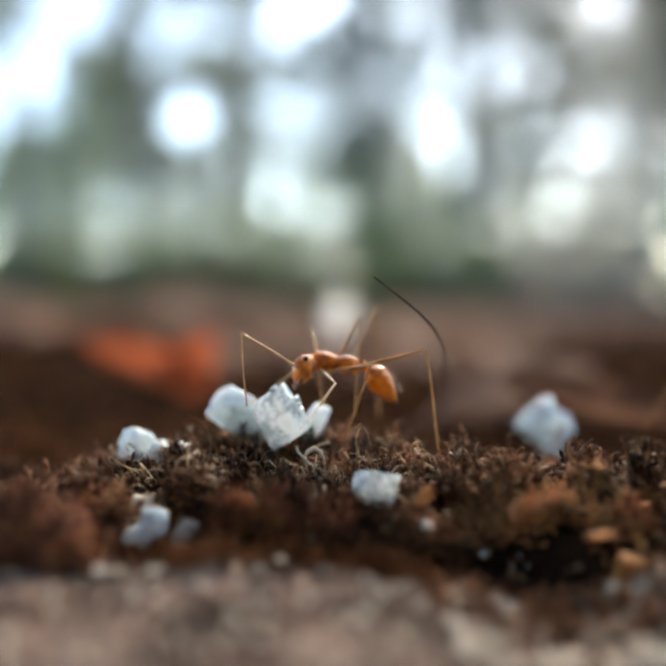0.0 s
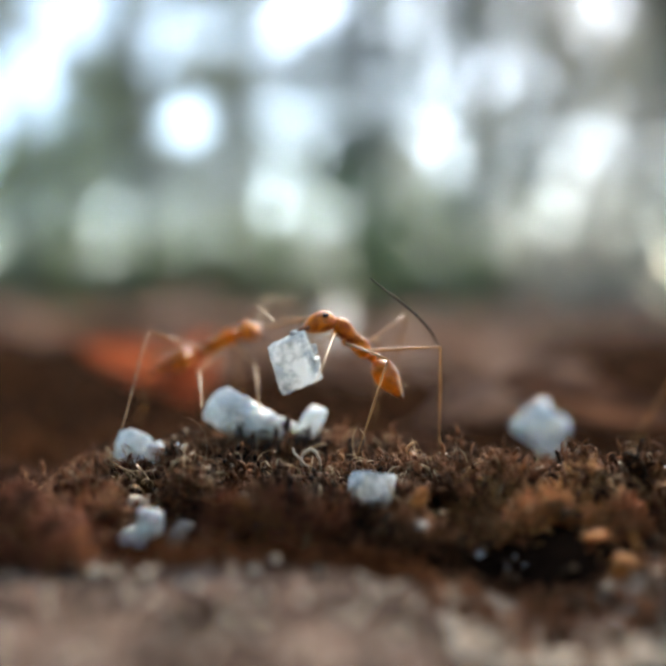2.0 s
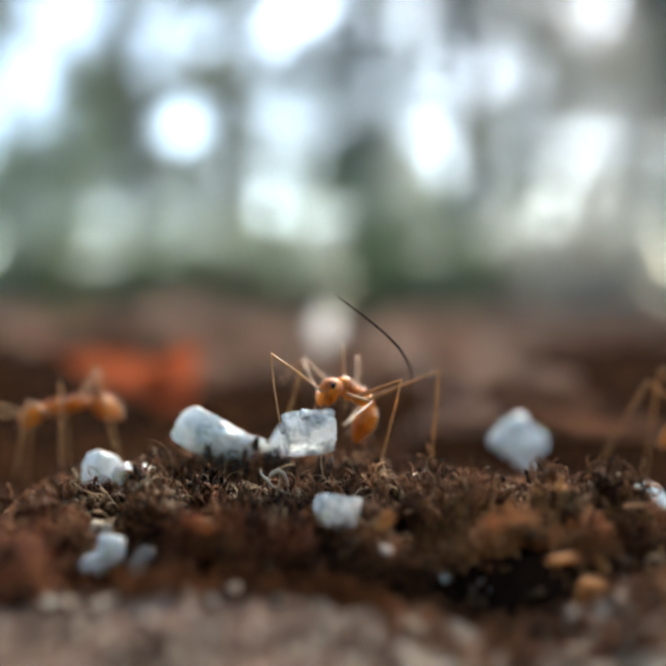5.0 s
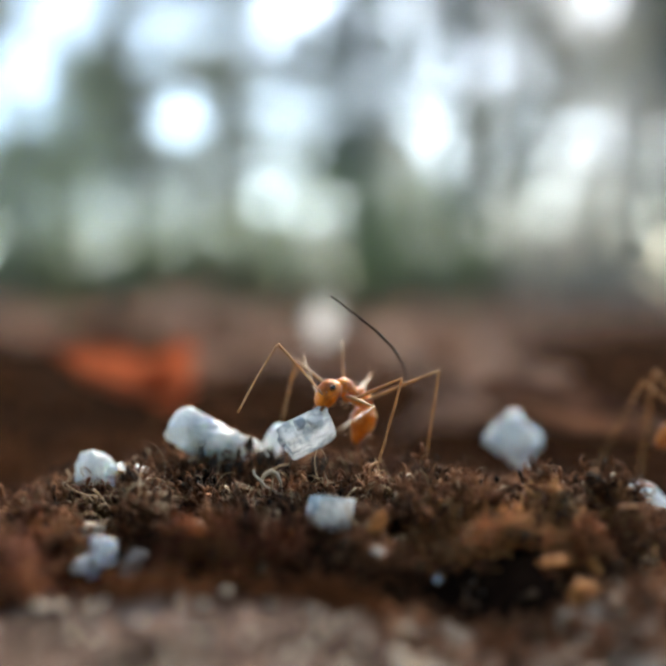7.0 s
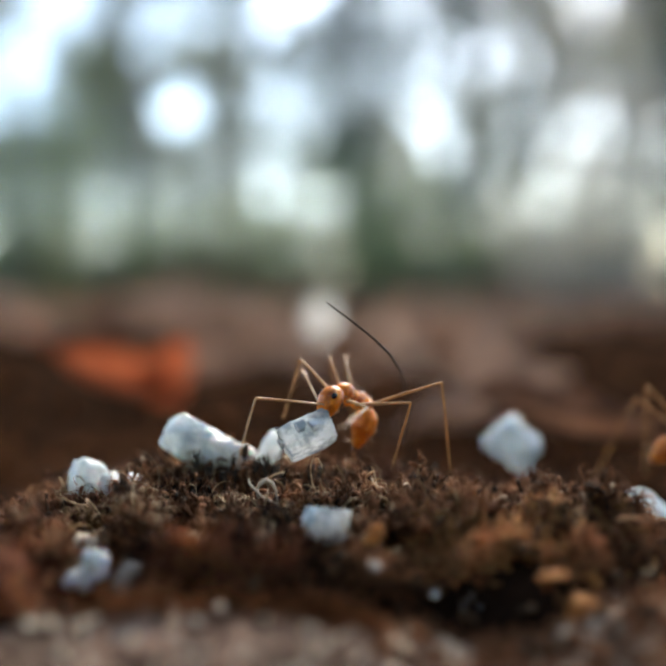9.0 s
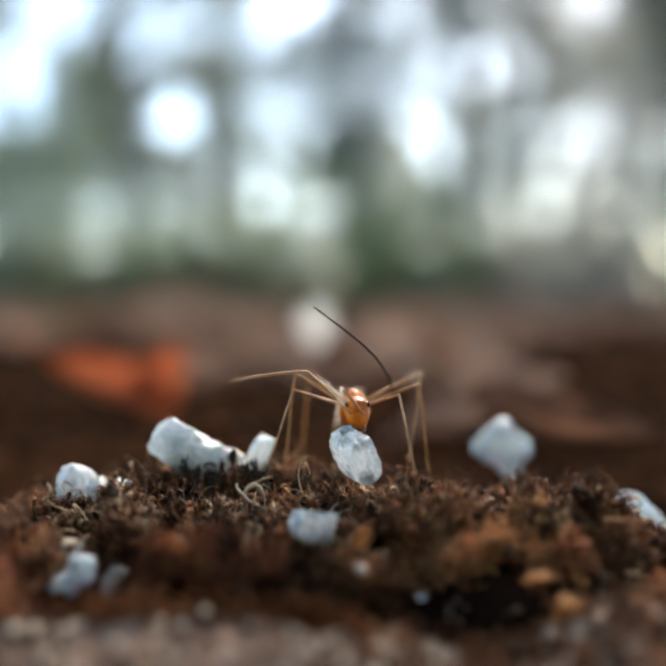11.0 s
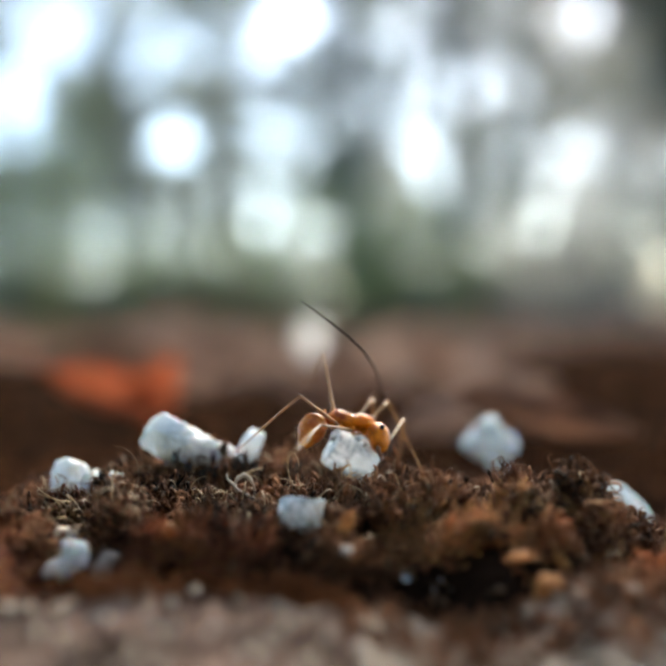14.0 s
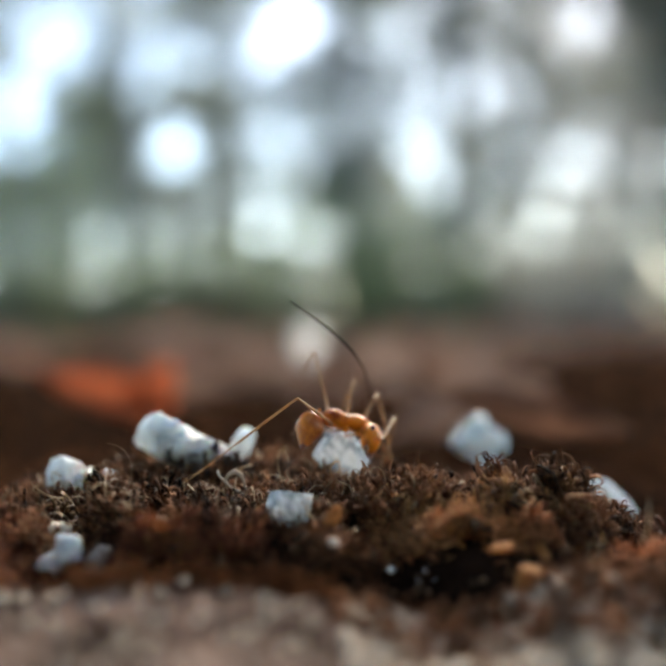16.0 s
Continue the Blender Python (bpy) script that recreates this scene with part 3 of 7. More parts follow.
for x, y, z, size, mat, m, label in (
        (8.48, -8.0, -1.25, (0.42, 0.14, 0.1), FLAKE, pose(0, 0, 0, 0, -8, 0), "pale pinkish flake of dry plant matter"),
        (10.14, -7.2, -1.73, (0.14, 0.12, 0.36), FLAKE, pose(0, 0, 0, 0, -32, 0), "narrow pinkish brown flake standing in moss"),
        (3.05, -5.8, -0.55, (0.2, 0.18, 0.42), FLAKE, pose(0, 0, 0, 0, 20, 0), "small rusty orange flake beside a sugar crystal")):
    grain("bark_flake", lump(int(x * 10), size, 5, 0.45, 4, 0.6), mat, at(x, y, z) @ m, label, "bark flake", "flakes in the moss")
b = bmesh.new()
tube(b, [(0.72 * math.cos(a) * (1 - a * 0.05), 0.2 * math.sin(a * 0.7), 0.68 * math.sin(a) * (1 - a * 0.05)) for a in [k * 0.32 for k in range(26)]], [0.07 - 0.0018 * k for k in range(26)], 6)
coil = part("coiled_thread", b, STRAW)
coil.matrix_world = at(12.04, -5.4, -1.88)
tagged(coil, "brown moss thread coiled into a ring", "moss thread")
knob = joined([(lump(24, (1.2, 0.65, 0.88), 10, 0.12, 4, 0.25), place(0, 0, 0.2, ry=20)), (lump(25, (0.55, 0.5, 0.8), 10, 0.1, 3, 0.4), place(0.2, 0, -0.6, ry=-8)),
               (lump(27, (0.5, 0.5, 0.6), 10, 0.1, 3, 0.4), place(-0.1, 0.1, 0.95)), (lump(28, (0.5, 0.45, 0.5), 10, 0.1, 3, 0.4), place(0.85, 0, 0.0)),
               (lump(29, (0.5, 0.45, 0.38), 10, 0.1, 3, 0.4), place(-1.1, 0, 0.15))])
grain("sugar_crystal", knob, CRYSTAL, at(11.0, 9.9, -0.1), "knobbly bluish white sugar crystal behind the moss rise", "sugar crystal", SUGAR)
grain("sugar_crystal", lump(26, (1.25, 0.5, 0.42), 8, 0.1), CRYSTAL, at(16.0, 4.0, -2.0) @ pose(0, 0, 0, 0, 42, 0),
      "long white sugar crystal leaning on brown moss", "sugar crystal", SUGAR)
for x, y, z, r in ((5.0, -6.95, -2.1, 0.14), (6.14, -7.0, -2.16, 0.045), (6.42, -7.1, -2.45, 0.045), (5.89, -7.1, -2.49, 0.045), (0.05, -3.2, -0.6, 0.09)):
    b = bmesh.new()
    ball(b, place(0, 0, 0, r, r, r * 0.8))
    grain("water_drop", b, DROP, at(x, y, z), "tiny clear glinting water drop on dark soil", "water drop", "water drops")
b = bmesh.new()
tube(b, [(1.35, 13.0, -6.9), (0.95, 8.6, -3.6), (0.5, 4.6, -1.5), (0.1, 1.8, -0.2), (-0.45, 0.5, 0.6), (-1.1, 0.1, 1.25), (-1.9, -0.1, 1.9), (-2.92, -0.2, 2.68)], [0.03, 0.03, 0.035, 0.042, 0.05, 0.05, 0.045, 0.03], 8)
hair = part("fibre", b, FIBRE)
hair.matrix_world = at(4.55, -0.4, 4.6)
tagged(hair, "thin dark curved plant fibre standing out of the moss", "fibre")
for points, radii, label in (
        ([(-0.34, 0, -0.5), (-0.36, 0, 0.0), (-0.24, 0, 0.17), (0.0, 0.05, 0.3), (0.22, 0.05, 0.17), (0.36, 0, -0.12), (0.4, 0, -0.6)],
         [0.05, 0.07, 0.09, 0.1, 0.08, 0.05, 0.04], "pale moss thread curled into an arch"),
        ([(-0.68, 0, 0.36), (-0.65, -0.05, 0.17), (-0.41, -0.1, -0.05), (-0.24, -0.1, -0.27), (0.15, -0.15, -0.48), (0.48, -0.1, -0.63)],
         [0.04, 0.05, 0.06, 0.055, 0.055, 0.03], "pale winding moss thread among brown moss")):
    b = bmesh.new()
    tube(b, points, radii, 7)
    curl = part("curled_thread", b, CHIP)
    curl.matrix_world = at(-0.72, -1.5, 0.28)
    tagged(curl, label, "moss thread", "pale moss threads")


b = bmesh.new()
tube(b, [(0, 0, -1.9), (0.05, 0, -0.9), (0, 0, 0.0)], [0.06, 0.045, 0.04], 6)
sprout = part("moss_sprout", b, FIBRE)
sprout.matrix_world = at(-1.75, 0.95, 1.2)
b = bmesh.new()
ball(b, place(0, 0, 0.08, 0.15, 0.14, 0.29, ry=8))
part("capsule", b, FIBRE, sprout, "dark oval seed capsule")
tagged(sprout, "dark moss sprout with an oval capsule by a sugar crystal", "moss sprout", "moss sprouts")
srnd = random.Random(8)
for x, y, z, tall in ((-3.75, 0.95, 0.75, 0.75), (-3.2, 0.8, 0.5, 0.5), (-2.6, 0.7, 0.35, 0.45), (-0.95, 0.9, 0.6, 0.75), (-0.5, 0.8, 0.4, 0.6), (-1.3, 0.8, 0.55, 0.7), (0.9, 0.7, 0.4, 0.6), (1.3, 0.9, 0.3, 0.6), (-2.2, 0.9, 0.4, 0.4)):
    b = bmesh.new()
    tube(b, [(0, 0, -1.6), (0.03, 0, -0.6), (0, 0, tall * 0.4)], [0.07, 0.06, 0.03], 6)
    for k in range(9):
        turn, lift = k * 2.4, tall * (0.1 + 0.1 * k) - 0.35
        d = Vector((math.cos(turn), math.sin(turn), 0))
        p = Vector((0, 0, lift))
        tube(b, [p, p + d * 0.14 + Vector((0, 0, 0.12)), p + d * srnd.uniform(0.1, 0.24) + Vector((0, 0, 0.32 * tall / 0.7))], [0.04, 0.065, 0.012], 4)
    shoot = part("moss_shoot", b, DARK_SHOOT)
    shoot.matrix_world = at(x, y, z)
    tagged(shoot, "dark upright moss shoot with pointed leaves by sugar crystals", "moss shoot", "dark moss shoots")


def dead_leaf(seed, length, width, curl, mat, m, label, name="dead_leaf", category="dead leaf"):
    """A curled dead leaf with a midrib and some thickness."""
    rnd = np.random.RandomState(seed)
    nu, nv = 16, 9
    bm = bmesh.new()
    grid = []
    for i in range(nu):
        u = i / (nu - 1)
        w = width * (math.sin(math.pi * min(1, u * 0.96 + 0.03)) ** 0.8)
        row = []
        for j in range(nv):
            v = j / (nv - 1) * 2 - 1
            x = (u - 0.5) * length
            z = curl * length * ((u - 0.5) ** 2 * 1.6) + abs(v) ** 1.5 * w * 0.45 + 0.05 * length * noise.noise(Vector((u * 4, v * 2, seed)))
            row.append(bm.verts.new((x, v * w * 0.5 + 0.04 * length * noise.noise(Vector((u * 3, seed, 1))), z)))
        grid.append(row)
    for a, b2 in zip(grid, grid[1:]):
        for j in range(nv - 1):
            bm.faces.new((a[j], a[j + 1], b2[j + 1], b2[j]))
    rib = bmesh.new()
    mid = [g[nv // 2].co.copy() for g in grid]
    stalk = mid[0] + (mid[0] - mid[1]) * 4
    tube(rib, [stalk] + mid, [length * 0.012] + [length * 0.013 * (1 - 0.75 * i / nu) for i in range(nu)], 5)
    bmesh.ops.solidify(bm, geom=bm.faces[:], thickness=length * 0.012)
    ob = new(name)
    ob.matrix_world = m
    part("blade", bm, mat, ob)
    part("midrib", rib, mat, ob)
    return tagged(ob, label, category, "leaf litter")


dead_leaf(1, 11.5, 4.6, 0.4, LEAF_RED, at(-17.6, 48, -0.1) @ pose(0, 0, 0, 48, 17, 5), "reddish orange curled dead leaf on the soil")
dead_leaf(2, 7.4, 5.6, 0.3, LEAF_RED, at(-11.9, 49, 0.3) @ pose(0, 0, 0, 60, -72, 0), "reddish orange folded dead leaf on the soil")
lrnd = random.Random(5)
for k in range(95):
    side = lrnd.uniform(0.15, 0.42) if k % 6 == 0 else lrnd.uniform(-0.45, -0.02)
    y = 190 * 5 ** lrnd.uniform(0, 1)
    x = side * (y + 37)
    s = lrnd.uniform(0.09, 0.2) * (y + 37) ** 0.9 * (0.72 if side < -0.1 else 0.42)
    z = float(height(x, y)) + s * 0.1
    dead_leaf(100 + k, s, s * lrnd.uniform(0.35, 0.6), lrnd.uniform(0.1, 0.5), lrnd.choice([LEAF_BROWN, LEAF_GREY, LEAF_GREY]),
              at(x, y, z, lrnd.uniform(0, 360), lrnd.uniform(-25, 35), lrnd.uniform(-25, 25)), "brown curled dead leaf on the forest floor")
for k in range(46):
    side = lrnd.uniform(-0.25, 0.45)
    y = 260 * 5 ** lrnd.uniform(0, 1)
    x, s = side * (y + 37), lrnd.uniform(0.07, 0.12) * (y + 37) ** 0.9
    dead_leaf(400 + k, s, s * lrnd.uniform(0.4, 0.6), lrnd.uniform(0.0, 0.2), LEAF_GREY, at(x, y, float(height(x, y)) + s * 0.04, lrnd.uniform(0, 360), lrnd.uniform(-6, 8), lrnd.uniform(-8, 8)),
              "pale grey-brown dead leaf lying flat on the forest floor")
for k in range(60):
    side = lrnd.uniform(-0.14, 0.22)
    y = 64 * 4.2 ** lrnd.uniform(0, 1)
    x, s = side * (y + 37), lrnd.uniform(0.06, 0.11) * (y + 37) ** 0.95
    dead_leaf(500 + k, s, s * lrnd.uniform(0.4, 0.65), lrnd.uniform(0.0, 0.25), lrnd.choice([LEAF_GREY, LEAF_GREY, LEAF_BROWN]),
              at(x, y, float(height(x, y)) + s * 0.05, lrnd.uniform(0, 360), lrnd.uniform(-8, 10), lrnd.uniform(-10, 10)), "faded brown dead leaf lying behind the moss rise")
dead_leaf(60, 15, 6, 0.2, LEAF_GREY, at(15.5, 40, -2.2, 8, 10, -18), "greyish brown dead leaf behind the moss")
dead_leaf(61, 12, 5, 0.3, LEAF_BROWN, at(16.5, 22, -1.2, -12, 16, 12), "brown dead leaf lying in the hollow")
dead_leaf(62, 5.6, 3.9, 0.12, PETAL, at(1.0, 86, 4.9) @ pose(0, 0, 0, 10, -84, 70), "white fallen petal standing in the litter", "petal", "petal")


# ---- the wood behind ----
def tree(seed, x, y, radius, tall, mat, spread, leaves, label, low=0.35, gaps=(), leaf=0.05, leafage=None):
    """A tree in metres: tapered trunk with limbs, and a crown of many leaves with openings."""
    rnd = np.random.RandomState(seed)
    base = float(height(x * 1000, y * 1000)) / 1000
    root = new("tree")
    root.matrix_world = pose(x, y, base - 0.03)
    bm = bmesh.new()
    lean = rnd.uniform(-0.06, 0.06, 2)
    line = [(lean[0] * h + 0.03 * math.sin(h * 2 + seed), lean[1] * h, h) for h in np.linspace(0, tall, 9)]
    tube(bm, line, [radius * (1.25 if i == 0 else 1 - 0.085 * i) for i in range(9)], 10)
    for k in range(7):
        h = tall * rnd.uniform(low, 0.95)
        a, ln = rnd.uniform(0, 6.28), spread * rnd.uniform(0.5, 1.0)
        p = Vector((lean[0] * h, lean[1] * h, h))
        d = Vector((math.cos(a), math.sin(a), rnd.uniform(0.2, 0.9)))
        tube(bm, [p, p + d * ln * 0.4, p + d * ln * 0.75 + Vector((0, 0, 0.08)), p + d * ln], [radius * 0.4, radius * 0.3, radius * 0.18, radius * 0.06], 6)
    part("trunk", bm, mat, root, mm=False)
    n = leaves
    c = np.stack([rnd.normal(0, spread * 0.55, n), rnd.normal(0, spread * 0.45, n), tall * (low + (0.85 - low) * rnd.beta(1.1, 1.4, n))], -1)
    clump = rnd.normal(0, 1, (max(6, n // 60), 3)) * (spread * 0.5, spread * 0.4, tall * 0.2) + (0, 0, tall * (low + 1) / 2)
    c = np.where(rnd.uniform(size=(n, 1)) < 0.6, clump[rnd.randint(0, len(clump), n)] + rnd.normal(0, spread * 0.12, (n, 3)), c)
    c = c[c[:, 2] > 0.05]
    gx, gy, gz = c[:, 0] + x, c[:, 1] + y + 0.037, c[:, 2] + base - 0.006
    az, el = gx / gy, gz / gy
    keep = np.ones(len(c), bool)
    for ga, ge, ra, re, slant, share in gaps:
        da, de = az - ga - slant * (el - ge), el - ge
        keep &= rnd.uniform(size=len(c)) > share * np.exp(-0.8 * ((da / ra) ** 2 + (de / re) ** 2) ** 2)
    c = c[keep]
    n = len(c)
    u, w = rnd.normal(size=(n, 3)), rnd.normal(size=(n, 3))
    u /= np.linalg.norm(u, axis=1, keepdims=True)
    w = np.cross(u, w)
    w /= np.linalg.norm(w, axis=1, keepdims=True)
    s = leaf * rnd.uniform(0.7, 1.4, (n, 1))
    up = np.cross(u, w) * s * 0.25
    V = np.stack([c - u * s, c - w * s * 0.5 + up, c + u * s, c + w * s * 0.5 + up], 1).reshape(-1, 3)
    F = np.arange(4 * n).reshape(n, 4)
    raw("crown", V, F, leafage or FOLIAGE, root, smooth=False, scale=1.0)
    return tagged(root, label, "tree", "trees of the wood")


# openings in the foliage through which the bright sky shows: sideways, upward, half sizes as slopes from the clearing, slant, share of leaves gone
WIDE_GAPS = [(-0.336, 0.262, 0.04, 0.034, 0, 0.7), (-0.158, 0.217, 0.034, 0.034, 0, 0.96), (-0.046, 0.325, 0.042, 0.05, 0, 0.72), (-0.044, 0.24, 0.02, 0.03, 0, 0.3),
             (0.096, 0.33, 0.03, 0.028, 0, 0.66), (0.122, 0.2, 0.028, 0.062, -0.45, 0.74), (0.262, 0.18, 0.03, 0.03, 0, 0.42), (0.31, 0.33, 0.05, 0.03, 0, 0.7),
             (-0.064, 0.125, 0.014, 0.014, 0, 0.94), (0.016, 0.126, 0.016, 0.014, 0, 1.02)]
THIN_GAPS = [(-0.29, 0.325, 0.05, 0.04, 0, 0.35), (-0.14, 0.315, 0.04, 0.04, 0, 0.55), (-0.2, 0.078, 0.05, 0.04, 0, 0.42), (-0.315, 0.04, 0.03, 0.025, 0, 0.4),
             (-0.29, 0.145, 0.03, 0.03, 0, 0.25), (0.193, 0.275, 0.034, 0.034, 0, 0.5), (0.24, 0.07, 0.05, 0.075, 0, 0.2), (0.36, 0.08, 0.03, 0.05, 0, 0.3),
             (0.32, 0.2, 0.07, 0.08, 0, 0.28), (0.0, 0.3, 0.45, 0.1, 0, 0.33), (0.0, 0.06, 0.08, 0.05, 0, 0.25), (0.15, 0.2, 0.3, 0.15, 0, 0.25)]
GAPS = [(*gap[:5], gap[5] * 0.82) for gap in WIDE_GAPS] + THIN_GAPS
TREES = [(-0.97, 4.5, 0.085, 2.8), (-0.475, 5.0, 0.06, 3.0), (0.1, 3.8, 0.085, 2.8), (0.66, 4.5, 0.085, 3.0), (-1.7, 4.9, 0.07, 3.2),
         (1.05, 5.3, 0.05, 3.4), (0.37, 6.0, 0.07, 3.4), (-1.35, 6.4, 0.09, 3.6), (1.75, 4.4, 0.06, 3.0), (-0.72, 5.6, 0.06, 3.0), (2.0, 4.6, 0.06, 3.0)]
for k, (x, y, r, h) in enumerate(TREES):
    tree(50 + k, x, y, r, h, TREE_BARK, 0.85, 1620, "dark slender tree with grey-green leaves in a wood", 0.03, GAPS)
tree(66, -0.13, 5.2, 0.02, 1.9, TREE_BARK, 0.36, 520, "thin sapling with grey-green leaves in a wood", 0.05, GAPS)
tree(67, -1.4, 5.0, 0.02, 1.9, TREE_BARK, 0.5, 750, "thin sapling with grey-green leaves in a wood", 0.05, GAPS)
tree(70, 2.1, 4.6, 0.16, 3.6, PALE_TREE_BARK, 0.9, 1500, "pale grey tree trunk with sparse leaves", 0.12, GAPS, 0.05, HAZE_FOLIAGE)
for k, (x, y, r, h) in enumerate([(1.12, 5.0, 0.04, 3.0), (1.5, 4.3, 0.05, 3.0), (1.75, 5.6, 0.05, 3.4)]):
    tree(140 + k, x, y, r, h, PALE_TREE_BARK, 0.62, 1900, "slender tree with leaves paled for haze in a wood", 0.0, GAPS, 0.05, HAZE_FOLIAGE)
# trees added outside the view; their wide crowns cut skylight on the ground
for k in range(12):
    a = 0.75 + k * 0.44
    tree(80 + k, 4.8 * math.sin(a), 4.8 * math.cos(a), 0.12, 6.0, TREE_BARK, 3.0, 2400, "tall tree added around the clearing to shade it from the sky", 0.45, GAPS, 0.15)


def shrub(seed, x, y, wide, tall, leaves, label, leafage=None):
    """A low shrub in metres: thin stems and many leaves."""
    rnd = np.random.RandomState(seed)
    root = new("shrub")
    root.matrix_world = pose(x, y, float(height(x * 1000, y * 1000)) / 1000 - 0.01)
    for k in range(5):
        bm = bmesh.new()
        a, r = rnd.uniform(0, 6.28), wide * rnd.uniform(0.2, 0.7)
        tube(bm, [(0.02 * math.cos(a), 0.02 * math.sin(a), 0), (r * 0.5 * math.cos(a), r * 0.5 * math.sin(a), tall * 0.5), (r * math.cos(a), r * math.sin(a), tall * 0.9)],
             [0.012, 0.008, 0.003], 5)
        part("stem", bm, TREE_BARK, root, mm=False)
    q = rnd.normal(size=(leaves, 3))
    q = q / np.linalg.norm(q, axis=1, keepdims=True) * rnd.uniform(0.2, 1, (leaves, 1)) ** 0.5
    c = q * (wide, wide * 0.7, tall * 0.55) + (0, 0, tall * 0.55)
    c[:, 2] *= 1 + 0.3 * np.sin(c[:, 0] * 9 + seed)
    c = c[c[:, 2] > 0.01]
    n = len(c)
    u, w = rnd.normal(size=(n, 3)), rnd.normal(size=(n, 3))
    u /= np.linalg.norm(u, axis=1, keepdims=True)
    w = np.cross(u, w)
    w /= np.linalg.norm(w, axis=1, keepdims=True)
    s = rnd.uniform(0.02, 0.045, (n, 1))
    up = np.cross(u, w) * s * 0.25
    V = np.stack([c - u * s, c - w * s * 0.5 + up, c + u * s, c + w * s * 0.5 + up], 1).reshape(-1, 3)
    raw("leaves", V, np.arange(4 * n).reshape(n, 4), leafage or SHRUB, root, smooth=False, scale=1.0)
    return tagged(root, label, "shrub", "shrubs of the wood")


for k, (x, y, wide, tall) in enumerate([(-1.12, 3.2, 0.42, 0.86), (-0.75, 3.2, 0.36, 0.26), (-0.38, 3.3, 0.34, 0.3), (0.0, 3.0, 0.3, 0.4), (0.32, 3.2, 0.34, 0.48),
                                        (0.55, 3.9, 0.3, 0.5), (-0.18, 3.8, 0.3, 0.42), (-0.95, 4.0, 0.4, 0.48), (2.2, 5.4, 0.6, 0.3), (0.36, 3.5, 0.34, 0.2), (-1.15, 3.7, 0.4, 0.24), (0.6, 4.2, 0.4, 0.22), (0.2, 4.0, 0.3, 0.2)]):
    shrub(300 + k, x, y, wide, tall, 270 if x > -1 else 700, "low green shrub on the forest floor")


for k, (x, y, wide) in enumerate([(1.05, 3.9, 0.36), (1.5, 4.2, 0.4), (1.25, 5.0, 0.45)]):
    shrub(330 + k, x, y, wide, 0.3, 420, "low shrub with leaves paled for haze on the forest floor", HAZE_FOLIAGE)
for k, (x, y, wide, tall) in enumerate([(-0.55, 3.3, 0.3, 0.17), (-0.28, 3.5, 0.3, 0.18), (-0.8, 3.5, 0.3, 0.16), (0.1, 3.3, 0.3, 0.15), (0.45, 3.4, 0.3, 0.15), (-1.1, 3.3, 0.3, 0.2)]):
    shrub(360 + k, x, y, wide, tall, 420, "low dry grey-brown undergrowth on the forest floor", DRY_FOLIAGE)
# unseen shrubs added behind the viewpoint to keep light off the front faces
for k, (x, y, wide, tall) in enumerate([(-1.1, -1.0, 0.7, 0.5), (0.0, -1.5, 0.8, 0.6), (1.1, -1.1, 0.7, 0.5)]):
    shrub(340 + k, x, y, wide, tall, 2600, "unseen green shrub added behind the viewpoint to block light")


# ---- ants ----
HIPS = {"front": (0.62, 0.2, -0.27), "middle": (0.08, 0.22, -0.3), "hind": (-0.5, 0.2, -0.27)}
THIGH = {"front": 2.4, "middle": 2.6, "hind": 3.4}
SHIN = {"front": 3.6, "middle": 4.2, "hind": 5.6}


